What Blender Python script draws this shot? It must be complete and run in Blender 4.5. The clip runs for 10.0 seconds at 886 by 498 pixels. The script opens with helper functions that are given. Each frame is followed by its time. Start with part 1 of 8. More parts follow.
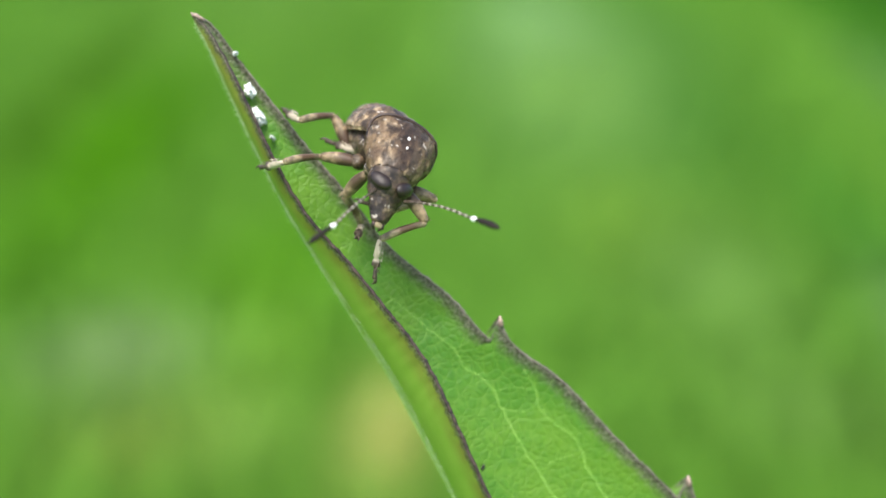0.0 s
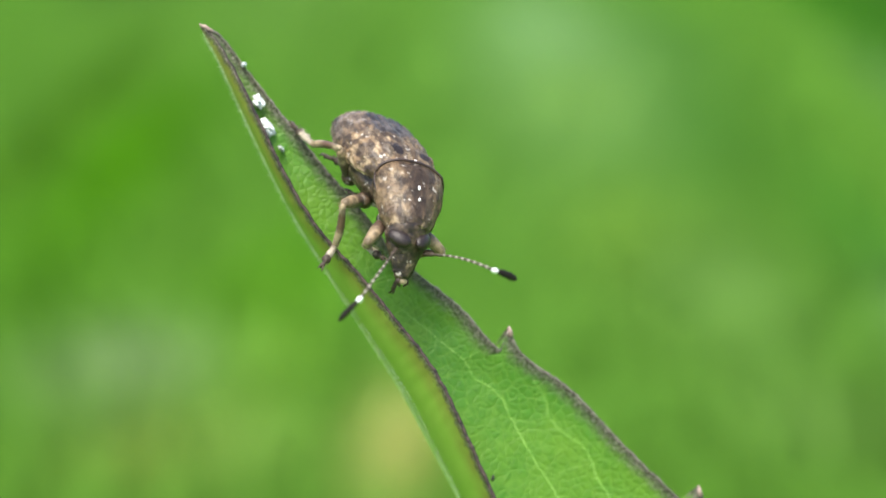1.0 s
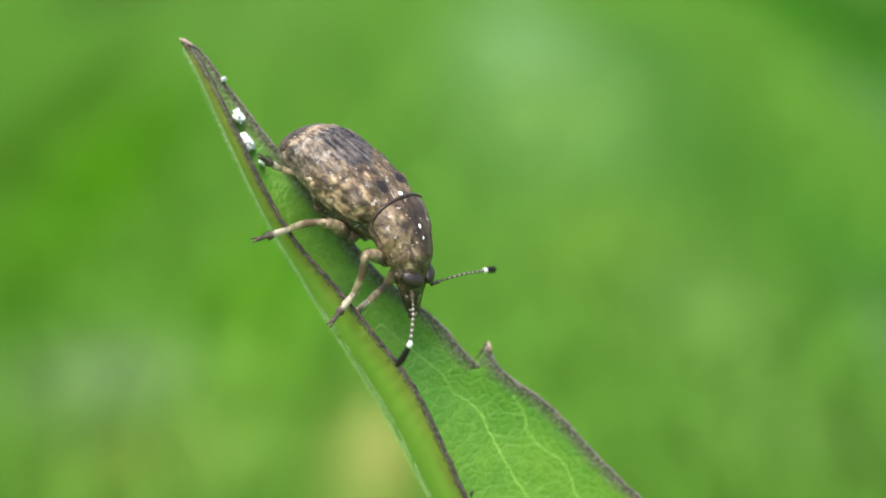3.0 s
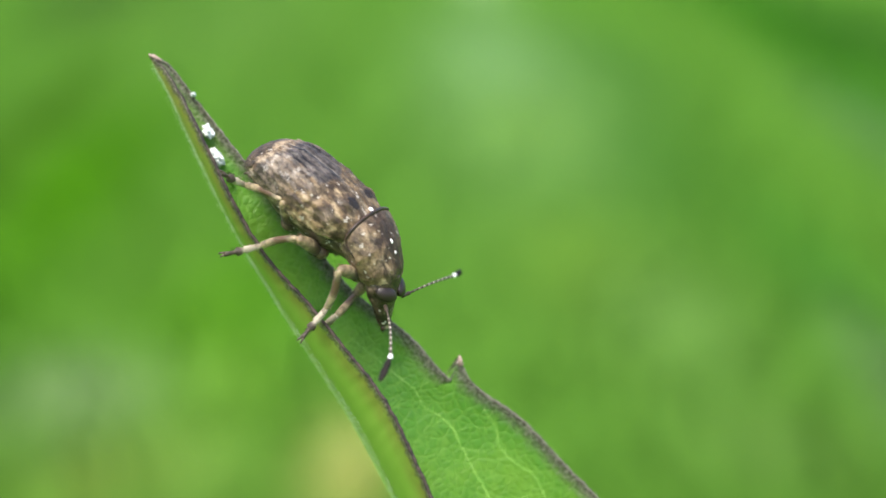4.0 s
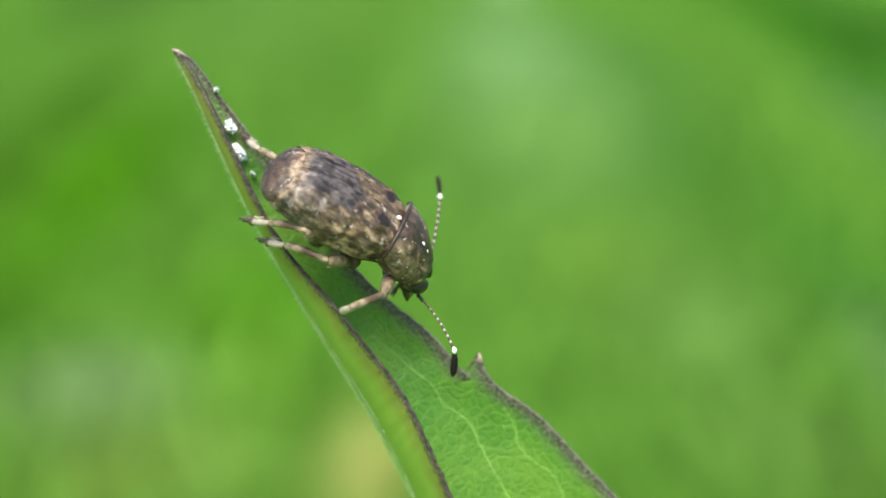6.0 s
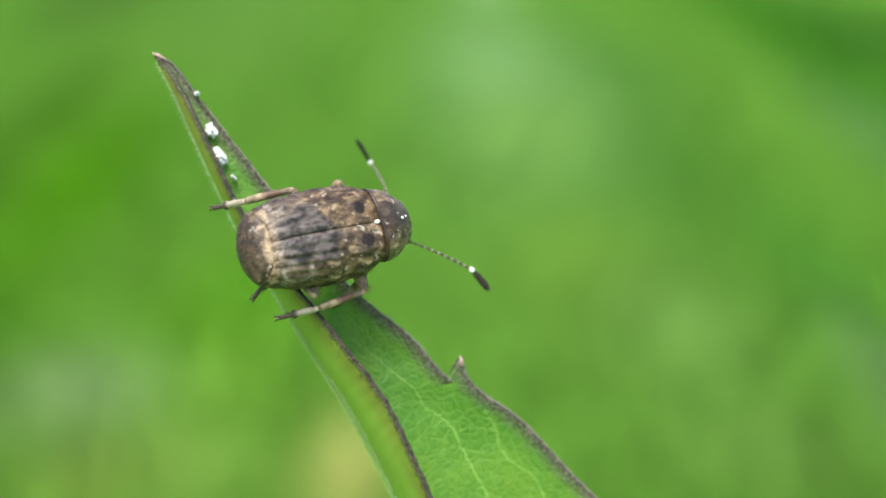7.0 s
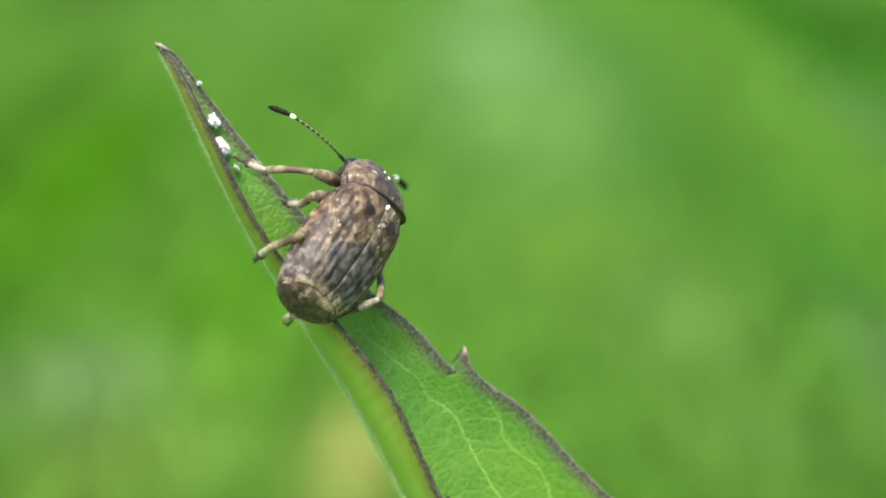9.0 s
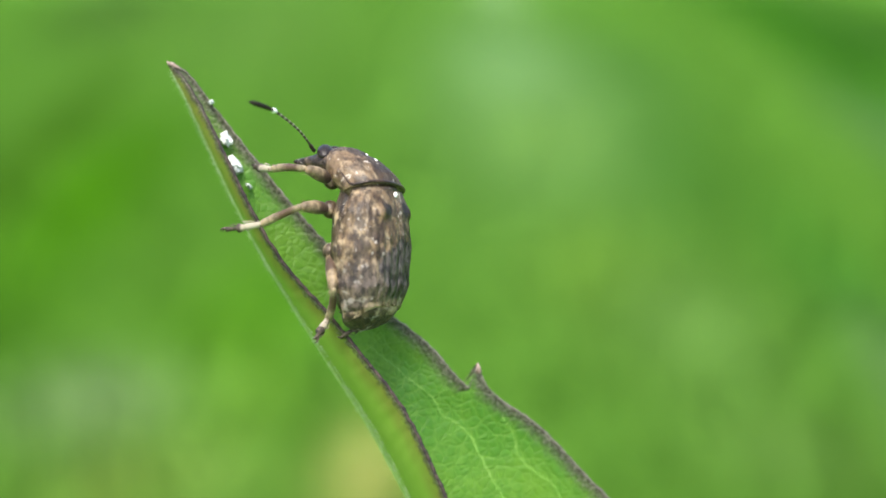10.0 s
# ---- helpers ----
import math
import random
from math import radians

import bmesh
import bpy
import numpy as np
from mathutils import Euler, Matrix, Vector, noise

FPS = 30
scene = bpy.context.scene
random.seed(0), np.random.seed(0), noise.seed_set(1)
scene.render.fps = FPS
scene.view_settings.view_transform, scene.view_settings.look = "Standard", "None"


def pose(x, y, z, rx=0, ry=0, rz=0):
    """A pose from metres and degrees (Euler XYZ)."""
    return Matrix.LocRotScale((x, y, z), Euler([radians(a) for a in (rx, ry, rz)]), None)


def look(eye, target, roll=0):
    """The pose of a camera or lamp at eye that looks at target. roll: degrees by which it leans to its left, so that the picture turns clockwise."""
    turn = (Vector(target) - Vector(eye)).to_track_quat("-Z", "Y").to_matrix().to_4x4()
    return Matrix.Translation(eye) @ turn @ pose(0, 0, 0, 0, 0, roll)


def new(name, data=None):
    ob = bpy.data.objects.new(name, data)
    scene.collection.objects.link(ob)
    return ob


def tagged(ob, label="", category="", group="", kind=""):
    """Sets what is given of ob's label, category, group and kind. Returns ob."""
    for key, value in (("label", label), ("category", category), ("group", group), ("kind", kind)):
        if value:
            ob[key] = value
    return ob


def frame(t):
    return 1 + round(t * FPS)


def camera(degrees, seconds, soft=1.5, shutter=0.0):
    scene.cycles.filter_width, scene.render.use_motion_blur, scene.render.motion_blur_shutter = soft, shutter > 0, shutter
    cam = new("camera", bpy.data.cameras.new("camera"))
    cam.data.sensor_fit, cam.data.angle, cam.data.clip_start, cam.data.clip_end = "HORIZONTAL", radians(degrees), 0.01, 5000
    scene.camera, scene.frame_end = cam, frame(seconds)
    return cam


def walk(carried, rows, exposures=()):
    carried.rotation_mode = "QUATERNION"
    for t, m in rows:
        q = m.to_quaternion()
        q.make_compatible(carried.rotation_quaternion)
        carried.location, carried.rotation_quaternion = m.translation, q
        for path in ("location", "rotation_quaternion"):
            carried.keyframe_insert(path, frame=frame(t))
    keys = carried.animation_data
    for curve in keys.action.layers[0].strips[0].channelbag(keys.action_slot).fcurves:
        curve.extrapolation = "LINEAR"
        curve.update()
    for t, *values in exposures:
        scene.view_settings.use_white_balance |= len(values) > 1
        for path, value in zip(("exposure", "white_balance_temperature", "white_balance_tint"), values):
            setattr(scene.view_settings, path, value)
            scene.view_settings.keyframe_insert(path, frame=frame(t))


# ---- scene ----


def mm(x, y, z, rx=0, ry=0, rz=0):
    """A pose from millimetres and degrees."""
    return pose(x / 1000, y / 1000, z / 1000, rx, ry, rz)


# The leaf's own space: x across, y up along it, z out of its face; it leans back over a meadow, 30 cm above the ground.
LEAF = pose(0, 0, 0.30, 72, 0, 0)
STAND_OFF = 41.85  # millimetres from the lens to the leaf's keel

cam = camera(32.0, 10.0, soft=1.6)
cam.data.dof.use_dof = True
cam.data.dof.focus_distance = 0.0402
cam.data.dof.aperture_fstop = 42.0
walk(cam, [
    (0, LEAF @ mm(0, 0, STAND_OFF - 0.005, -0.003, 0.001, 0.029)),
    (0.5, LEAF @ mm(0, 0, STAND_OFF - 0.042, 0.050, 0.022, -0.131)),
    (1, LEAF @ mm(0, 0, STAND_OFF - 0.043, 0.378, 0.341, -0.140)),
    (1.5, LEAF @ mm(0, 0, STAND_OFF - 0.001, 0.476, 0.340, 0.028)),
    (2, LEAF @ mm(0, 0, STAND_OFF + 0.040, 0.682, -0.351, -0.091)),
    (3.5, LEAF @ mm(0, 0, STAND_OFF - 0.017, 1.176, -0.508, 0.088)),
    (4, LEAF @ mm(0, 0, STAND_OFF + 0.004, 1.473, -1.504, -0.325)),
    (4.5, LEAF @ mm(0, 0, STAND_OFF - 0.038, 1.365, -0.832, 0.060)),
    (5, LEAF @ mm(0, 0, STAND_OFF + 0.003, 1.505, -1.126, -0.080)),
    (5.5, LEAF @ mm(0, 0, STAND_OFF - 0.037, 1.510, -1.333, -0.144)),
    (6, LEAF @ mm(0, 0, STAND_OFF + 0.011, 1.361, -0.749, 0.302)),
    (7.5, LEAF @ mm(0, 0, STAND_OFF + 0.073, 1.533, -1.827, 0.056)),
    (8, LEAF @ mm(0, 0, STAND_OFF + 0.084, 1.424, -1.910, 0.028)),
    (8.5, LEAF @ mm(0, 0, STAND_OFF + 0.024, 1.146, -1.820, -0.028)),
    (9, LEAF @ mm(0, 0, STAND_OFF - 0.012, 1.123, -1.317, 0.041)),
    (9.5, LEAF @ mm(0, 0, STAND_OFF - 0.022, 1.363, -1.229, -0.370)),
    (10, LEAF @ mm(0, 0, STAND_OFF - 0.063, 1.751, -0.838, -0.335)),
])

# ---- light: a bright overcast sky with a wide, soft sun ----
SUN_HEIGHT, SUN_TURN = 64.0, 198.0
world = bpy.data.worlds.new("sky")
scene.world = world
world.use_nodes = True
wn = world.node_tree.nodes
sky = wn.new("ShaderNodeTexSky")
sky.sky_type, sky.sun_disc = "NISHITA", False
sky.sun_elevation, sky.sun_rotation = radians(SUN_HEIGHT), radians(SUN_TURN)
sky.air_density, sky.dust_density = 1.0, 3.0
wn["Background"].inputs["Strength"].default_value = 0.135
world.node_tree.links.new(sky.outputs["Color"], wn["Background"].inputs["Color"])
sun = new("sun", bpy.data.lights.new("sun", "SUN"))
sun.data.energy, sun.data.angle, sun.data.color = 2.0, radians(32), (1.0, 0.955, 0.87)
turn = radians(SUN_TURN)
sun_from = Vector((math.sin(turn) * math.cos(radians(SUN_HEIGHT)), math.cos(turn) * math.cos(radians(SUN_HEIGHT)), math.sin(radians(SUN_HEIGHT))))
sun.matrix_world = look(sun_from * 20, (0, 0, 0))
scene.view_settings.exposure = 1.52


# ---- materials ----
class Nodes:
    """A small writer of node materials."""

    def __init__(self, name):
        self.material = bpy.data.materials.new(name)
        self.material.use_nodes = True
        self.tree = self.material.node_tree
        self.shader = self.tree.nodes["Principled BSDF"]
        self.output = self.tree.nodes["Material Output"]

    def add(self, kind, **inputs):
        node = self.tree.nodes.new("ShaderNode" + kind)
        for key, value in inputs.items():
            self.put(node.inputs[key.replace("_", " ")], value)
        return node

    def put(self, socket, value):
        if hasattr(value, "is_output"):
            self.tree.links.new(value, socket)
        elif isinstance(value, tuple) and len(value) == 3 and socket.type == "RGBA":
            socket.default_value = (*value, 1)
        else:
            socket.default_value = value

    def place(self):
        return self.add("TexCoord").outputs["Object"]

    def world(self):
        return self.add("NewGeometry").outputs["Position"]

    def noise(self, scale, detail=4.0, rough=0.6, at=None, distortion=0.0):
        node = self.add("TexNoise", Vector=at or self.place(), Scale=scale, Detail=detail, Roughness=rough, Distortion=distortion)
        return node.outputs["Fac"]

    def cells(self, scale, feature="F1", at=None, randomness=1.0):
        node = self.add("TexVoronoi", Vector=at or self.place())
        node.feature = feature
        node.inputs["Scale"].default_value = scale
        node.inputs["Randomness"].default_value = randomness
        return node.outputs["Distance"]

    def ramp(self, fac, low, high, out_low=0.0, out_high=1.0):
        node = self.add("MapRange")
        node.interpolation_type = "SMOOTHSTEP"
        for key, value in zip(("Value", "From Min", "From Max", "To Min", "To Max"), (fac, low, high, out_low, out_high)):
            self.put(node.inputs[key], value)
        return node.outputs["Result"]

    def mix(self, fac, a, b):
        node = self.tree.nodes.new("ShaderNodeMix")
        node.data_type = "RGBA"
        self.put(node.inputs[0], fac)
        self.put(node.inputs[6], a)
        self.put(node.inputs[7], b)
        return node.outputs[2]

    def calc(self, operation, a, b=0.0):
        node = self.tree.nodes.new("ShaderNodeMath")
        node.operation = operation
        self.put(node.inputs[0], a)
        self.put(node.inputs[1], b)
        return node.outputs[0]

    def axis(self, at=None):
        node = self.add("SeparateXYZ", Vector=at or self.place())
        return node.outputs["X"], node.outputs["Y"], node.outputs["Z"]

    def attribute(self, name):
        node = self.tree.nodes.new("ShaderNodeAttribute")
        node.attribute_name = name
        return node.outputs["Fac"]

    def spot(self, cx, cy, rx, ry, at=None):
        """1 inside a soft-edged ellipse of the x-y plane, 0 outside."""
        x, y, _ = self.axis(at)
        u = self.calc("DIVIDE", self.calc("SUBTRACT", x, cx), rx)
        v = self.calc("DIVIDE", self.calc("SUBTRACT", y, cy), ry)
        r = self.calc("ADD", self.calc("MULTIPLY", u, u), self.calc("MULTIPLY", v, v))
        return self.calc("POWER", 2.718, self.calc("MULTIPLY", r, -1.0))

    def bump(self, height, strength, distance):
        node = self.add("Bump", Height=height, Strength=strength, Distance=distance)
        self.tree.links.new(node.outputs["Normal"], self.shader.inputs["Normal"])
        return node.outputs["Normal"]

    def finish(self, color, rough=0.6, metal=0.0, specular=0.5, sheen=0.0, coat=0.0):
        for key, value in (("Base Color", color), ("Roughness", rough), ("Metallic", metal), ("Specular IOR Level", specular), ("Sheen Weight", sheen), ("Coat Weight", coat)):
            self.put(self.shader.inputs[key], value)
        return self.material

    def translucent(self, color, share):
        """Lets part of the light through, as a thin leaf does."""
        node = self.add("BsdfTranslucent", Color=color)
        both = self.add("MixShader", Fac=share)
        self.tree.links.new(self.shader.outputs["BSDF"], both.inputs[1])
        self.tree.links.new(node.outputs["BSDF"], both.inputs[2])
        self.tree.links.new(both.outputs["Shader"], self.output.inputs["Surface"])


def meadow_material(name, through_share):
    """Meadow grass green, deeper and paler in soft patches by place on the ground."""
    n = Nodes(name)
    at = n.world()
    wander = n.add("TexNoise", Vector=at, Scale=7.0, Detail=2.0).outputs["Color"]
    shift = n.add("VectorMath")
    shift.operation = "MULTIPLY_ADD"
    n.put(shift.inputs[0], wander)
    shift.inputs[1].default_value, shift.inputs[2].default_value = (0.016, 0.04, 0.0), (-0.008, -0.02, 0.0)
    moved = n.add("VectorMath")
    moved.operation = "ADD"
    n.put(moved.inputs[0], at)
    n.put(moved.inputs[1], shift.outputs["Vector"])
    at = moved.outputs["Vector"]
    color = n.mix(n.noise(9.0, 3, at=at), (0.1091, 0.2618, 0.0281), (0.1186, 0.2768, 0.0322))
    # soft ellipses that deepen or pale the green: tint, centre, radii
    deep_patches = (
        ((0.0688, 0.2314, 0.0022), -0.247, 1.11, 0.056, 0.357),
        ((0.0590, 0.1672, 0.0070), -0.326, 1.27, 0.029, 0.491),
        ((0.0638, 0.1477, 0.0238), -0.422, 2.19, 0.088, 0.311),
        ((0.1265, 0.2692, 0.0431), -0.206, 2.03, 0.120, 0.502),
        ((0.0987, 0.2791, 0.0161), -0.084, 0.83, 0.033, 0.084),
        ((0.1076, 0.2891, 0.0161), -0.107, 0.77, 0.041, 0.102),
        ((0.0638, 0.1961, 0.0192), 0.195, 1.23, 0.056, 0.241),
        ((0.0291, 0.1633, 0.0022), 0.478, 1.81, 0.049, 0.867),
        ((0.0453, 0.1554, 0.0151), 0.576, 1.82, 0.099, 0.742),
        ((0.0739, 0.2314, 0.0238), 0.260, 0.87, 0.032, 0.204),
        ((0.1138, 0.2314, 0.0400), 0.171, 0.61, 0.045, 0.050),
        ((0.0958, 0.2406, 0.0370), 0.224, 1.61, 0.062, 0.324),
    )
    pale_patches = (
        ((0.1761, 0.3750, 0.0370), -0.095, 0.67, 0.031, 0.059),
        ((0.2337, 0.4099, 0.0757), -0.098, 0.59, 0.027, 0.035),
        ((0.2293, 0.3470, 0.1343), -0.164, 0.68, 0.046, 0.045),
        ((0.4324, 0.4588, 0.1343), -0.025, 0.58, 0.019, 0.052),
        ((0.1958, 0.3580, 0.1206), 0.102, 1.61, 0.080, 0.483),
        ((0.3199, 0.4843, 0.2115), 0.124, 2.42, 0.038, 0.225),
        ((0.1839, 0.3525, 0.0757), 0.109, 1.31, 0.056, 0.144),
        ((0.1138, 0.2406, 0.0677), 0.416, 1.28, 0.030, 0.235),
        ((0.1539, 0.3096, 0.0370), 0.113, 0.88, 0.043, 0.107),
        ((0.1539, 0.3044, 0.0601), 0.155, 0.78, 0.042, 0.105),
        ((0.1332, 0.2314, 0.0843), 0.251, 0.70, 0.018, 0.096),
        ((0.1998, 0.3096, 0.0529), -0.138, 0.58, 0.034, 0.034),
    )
    away = n.ramp(n.calc("ABSOLUTE", n.calc("SUBTRACT", n.axis(at)[1], 1.1)), 0.9, 1.6)
    away = n.calc("MAXIMUM", away, n.ramp(n.calc("ABSOLUTE", n.axis(at)[0]), 0.45, 0.8))
    color = n.mix(n.calc("MULTIPLY", away, n.ramp(n.noise(2.2, 3, at=at), 0.52, 0.68)), color, (0.1498, 0.2559, 0.0837))
    color = n.mix(n.calc("MULTIPLY", away, n.ramp(n.noise(3.1, 3, at=at), 0.46, 0.32)), color, (0.0426, 0.1118, 0.0055))
    for tint, x, y, rx, ry in deep_patches + pale_patches:
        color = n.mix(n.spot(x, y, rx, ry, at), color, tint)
    if through_share:
        n.translucent(color, through_share)
    else:
        # ground sheet tinted a little darker in place of the grass's self-shadow
        color = n.mix(0.12, color, (0.0267, 0.0807, 0.0059))
    return n.finish(color, 0.8, specular=0.08)


def leaf_material():
    n = Nodes("leaf_green")
    edge = n.attribute("rim_distance")
    half = n.attribute("half")
    bent = n.add("VectorMath")
    bent.operation = "MULTIPLY_ADD"
    n.put(bent.inputs[0], n.add("TexNoise", Vector=n.place(), Scale=2500.0, Detail=2.0).outputs["Color"])
    bent.inputs[1].default_value = (0.00008, 0.00008, 0.00008)
    n.put(bent.inputs[2], n.place())
    bx, by, bz = n.axis(bent.outputs["Vector"])
    at = n.add("CombineXYZ", X=bx, Y=by).outputs["Vector"]
    net = n.cells(4300.0, "DISTANCE_TO_EDGE", at)
    mesh_veins = n.cells(1300.0, "DISTANCE_TO_EDGE", at)
    fine = n.noise(9000.0, 3)
    broad = n.noise(420.0, 4)
    green = n.mix(n.ramp(broad, 0.35, 0.65), (0.100, 0.287, 0.030), (0.156, 0.334, 0.030))
    green = n.mix(n.calc("MULTIPLY", n.ramp(fine, 0.45, 0.75), 0.30), green, (0.050, 0.150, 0.014))
    lines = n.calc("MULTIPLY", n.ramp(net, 0.015, 0.065, 1.0, 0.0), n.ramp(n.noise(1100.0, 2), 0.30, 0.60, 0.22, 0.80))
    lines = n.calc("MAXIMUM", lines, n.ramp(mesh_veins, 0.008, 0.032, 0.55, 0.0))
    green = n.mix(n.calc("MULTIPLY", lines, 0.75), green, (0.190, 0.380, 0.052))
    under = n.mix(n.noise(900.0, 3), (0.262, 0.430, 0.052), (0.345, 0.510, 0.086))
    under = n.mix(n.calc("MULTIPLY", n.ramp(edge, 0.10, 1.00, 0.68, 0.0), n.ramp(n.noise(1500.0, 3), 0.3, 0.6, 0.5, 1.0)), under, (0.240, 0.190, 0.045))
    color = n.mix(half, green, under)
    ragged = n.calc("ADD", edge, n.calc("MULTIPLY", n.calc("SUBTRACT", n.noise(7500.0, 3), 0.5), 0.42))
    depth = n.ramp(half, 0.0, 1.0, 0.56, 0.26)
    band = n.calc("SUBTRACT", 1.0, n.ramp(ragged, 0.02, depth))
    grain = n.mix(n.ramp(n.noise(14000.0, 3), 0.42, 0.62), (0.055, 0.048, 0.038), (0.205, 0.188, 0.150))
    color = n.mix(n.calc("MULTIPLY", band, 0.92), color, grain)
    relief = n.calc("ADD", n.ramp(net, 0.0, 0.22), n.calc("MULTIPLY", n.ramp(mesh_veins, 0.0, 0.05), 0.8))
    relief = n.calc("MULTIPLY", relief, n.calc("SUBTRACT", 1.0, half))
    n.bump(n.calc("ADD", relief, n.calc("MULTIPLY", fine, 0.4)), 0.40, 0.00004)
    n.translucent(color, 0.50)
    return n.finish(color, 0.45, specular=0.35)


def plain(name, a, b, scale, rough=0.6, specular=0.4, bump=0.0, depth=0.00002, sheen=0.0):
    """A mottled surface between two colours, with fine relief."""
    n = Nodes(name)
    color = n.mix(n.ramp(n.noise(scale), 0.35, 0.65), a, b)
    if bump:
        n.bump(n.noise(scale * 3), bump, depth)
    return n.finish(color, rough, specular=specular, sheen=sheen)


CREAM, OCHRE, BROWN, DARK = (0.450, 0.345, 0.212), (0.192, 0.127, 0.066), (0.046, 0.028, 0.018), (0.018, 0.012, 0.009)


def scaled_coat(n, ground, patch, patch_share, cream_share, flakes=False, grain=2300.0, midline=0.0, stretch=(0.62, 1.0)):
    """Flat scales lying along the body in ragged streaks and patches; flakes: each loose scale has its own tone."""
    x, y, z = n.axis()
    drawn = n.add("CombineXYZ", X=x, Y=n.calc("MULTIPLY", y, stretch[0]), Z=n.calc("MULTIPLY", z, stretch[1])).outputs["Vector"]
    shade = n.noise(grain * 2.6, 3, 0.6, drawn)
    if flakes:
        shade = n.calc("ADD", n.calc("MULTIPLY", shade, 0.93), n.calc("MULTIPLY", n.add("NewGeometry").outputs["Random Per Island"], 0.07))
    color = n.mix(n.ramp(shade, 0.36, 0.60), tuple(c * 0.48 for c in ground), ground)
    light = n.calc("ADD", n.noise(grain * 1.9, 3, 0.5, drawn), n.calc("MULTIPLY", n.calc("SUBTRACT", shade, 0.5), 0.20))
    color = n.mix(n.calc("MULTIPLY", n.ramp(light, 0.56 - cream_share * 0.25, 0.80 - cream_share * 0.25), 0.72), color, CREAM)
    blotch = n.calc("ADD", n.noise(grain * 1.7, 4, 0.6, drawn, 0.5), n.calc("MULTIPLY", n.calc("SUBTRACT", shade, 0.5), -0.20))
    if midline:
        blotch = n.calc("ADD", blotch, n.calc("MULTIPLY", n.calc("SUBTRACT", n.spot(0, 0.0005, 0.00042, 0.0030), 0.45), midline))
    color = n.mix(n.calc("MULTIPLY", n.ramp(blotch, 0.55 - patch_share * 0.25, 0.78 - patch_share * 0.25), 0.86), color, n.mix(n.ramp(shade, 0.35, 0.65), tuple(c * 0.45 for c in patch), patch))
    color = n.mix(n.calc("MULTIPLY", n.ramp(n.noise(grain * 2.4, 2, 0.6), 0.63, 0.71), 0.7), color, (0.46, 0.415, 0.355))
    if not flakes:
        n.bump(n.calc("ADD", shade, n.calc("MULTIPLY", n.noise(16000.0, 2), 0.3)), 0.9, 0.00005)
    return color, shade


def elytra_material(name, flakes=False):
    n = Nodes(name)
    color, shade = scaled_coat(n, OCHRE, BROWN, 0.77, 0.44, flakes, 2100.0)
    x, y, z = n.axis()
    wobble = n.calc("SUBTRACT", n.noise(1800.0, 3), 0.5)
    # the rear half is grey-brown and flecked with white
    rear = n.ramp(n.calc("ADD", y, n.calc("MULTIPLY", wobble, 0.0016)), -0.00165, -0.00230)
    grey = n.mix(n.ramp(shade, 0.40, 0.60), (0.024, 0.019, 0.017), (0.110, 0.086, 0.070))
    grey = n.mix(n.ramp(n.noise(4200.0, 3, 0.6), 0.56, 0.68), grey, (0.29, 0.26, 0.23))
    color = n.mix(n.calc("MULTIPLY", rear, 0.68), color, grey)
    # slate saddle on the back
    around = n.calc("ARCTAN2", x, n.calc("ADD", z, 0.0008))
    lined = n.calc("SINE", n.calc("ADD", n.calc("MULTIPLY", around, 30.5), n.calc("MULTIPLY", wobble, 5.0)))
    slate = n.mix(n.ramp(n.calc("ADD", shade, n.calc("MULTIPLY", lined, 0.035)), 0.36, 0.66), (0.014, 0.011, 0.010), (0.095, 0.080, 0.073))
    saddle = n.calc("MULTIPLY", n.spot(0, -0.00205, 0.00085, 0.00085), n.ramp(z, -0.0008, -0.0003))
    saddle = n.ramp(n.calc("ADD", saddle, n.calc("MULTIPLY", wobble, 1.3)), 0.32, 0.52)
    color = n.mix(n.calc("MULTIPLY", saddle, 0.95), color, slate)
    ragged = n.calc("MULTIPLY", n.calc("SUBTRACT", n.noise(3400.0, 4, 0.7), 0.5), 1.6)
    for cx in (-0.00044, 0.00044):
        color = n.mix(n.ramp(n.calc("ADD", n.spot(cx, -0.00048, 0.00024, 0.00024), ragged), 0.46, 0.70), color, (0.020, 0.013, 0.010))
    end = n.calc("ADD", y, n.calc("MULTIPLY", n.ramp(z, -0.0008, 0.0), -0.00030))
    band = n.ramp(n.calc("ADD", end, n.calc("MULTIPLY", n.calc("SUBTRACT", n.noise(3200.0, 3), 0.5), 0.0006)), -0.00302, -0.00312)
    color = n.mix(n.calc("MULTIPLY", band, 0.60), color, n.mix(n.ramp(shade, 0.40, 0.56), (0.10, 0.060, 0.030), (0.36, 0.27, 0.17)))
    return n.finish(color, 0.42, specular=0.36)


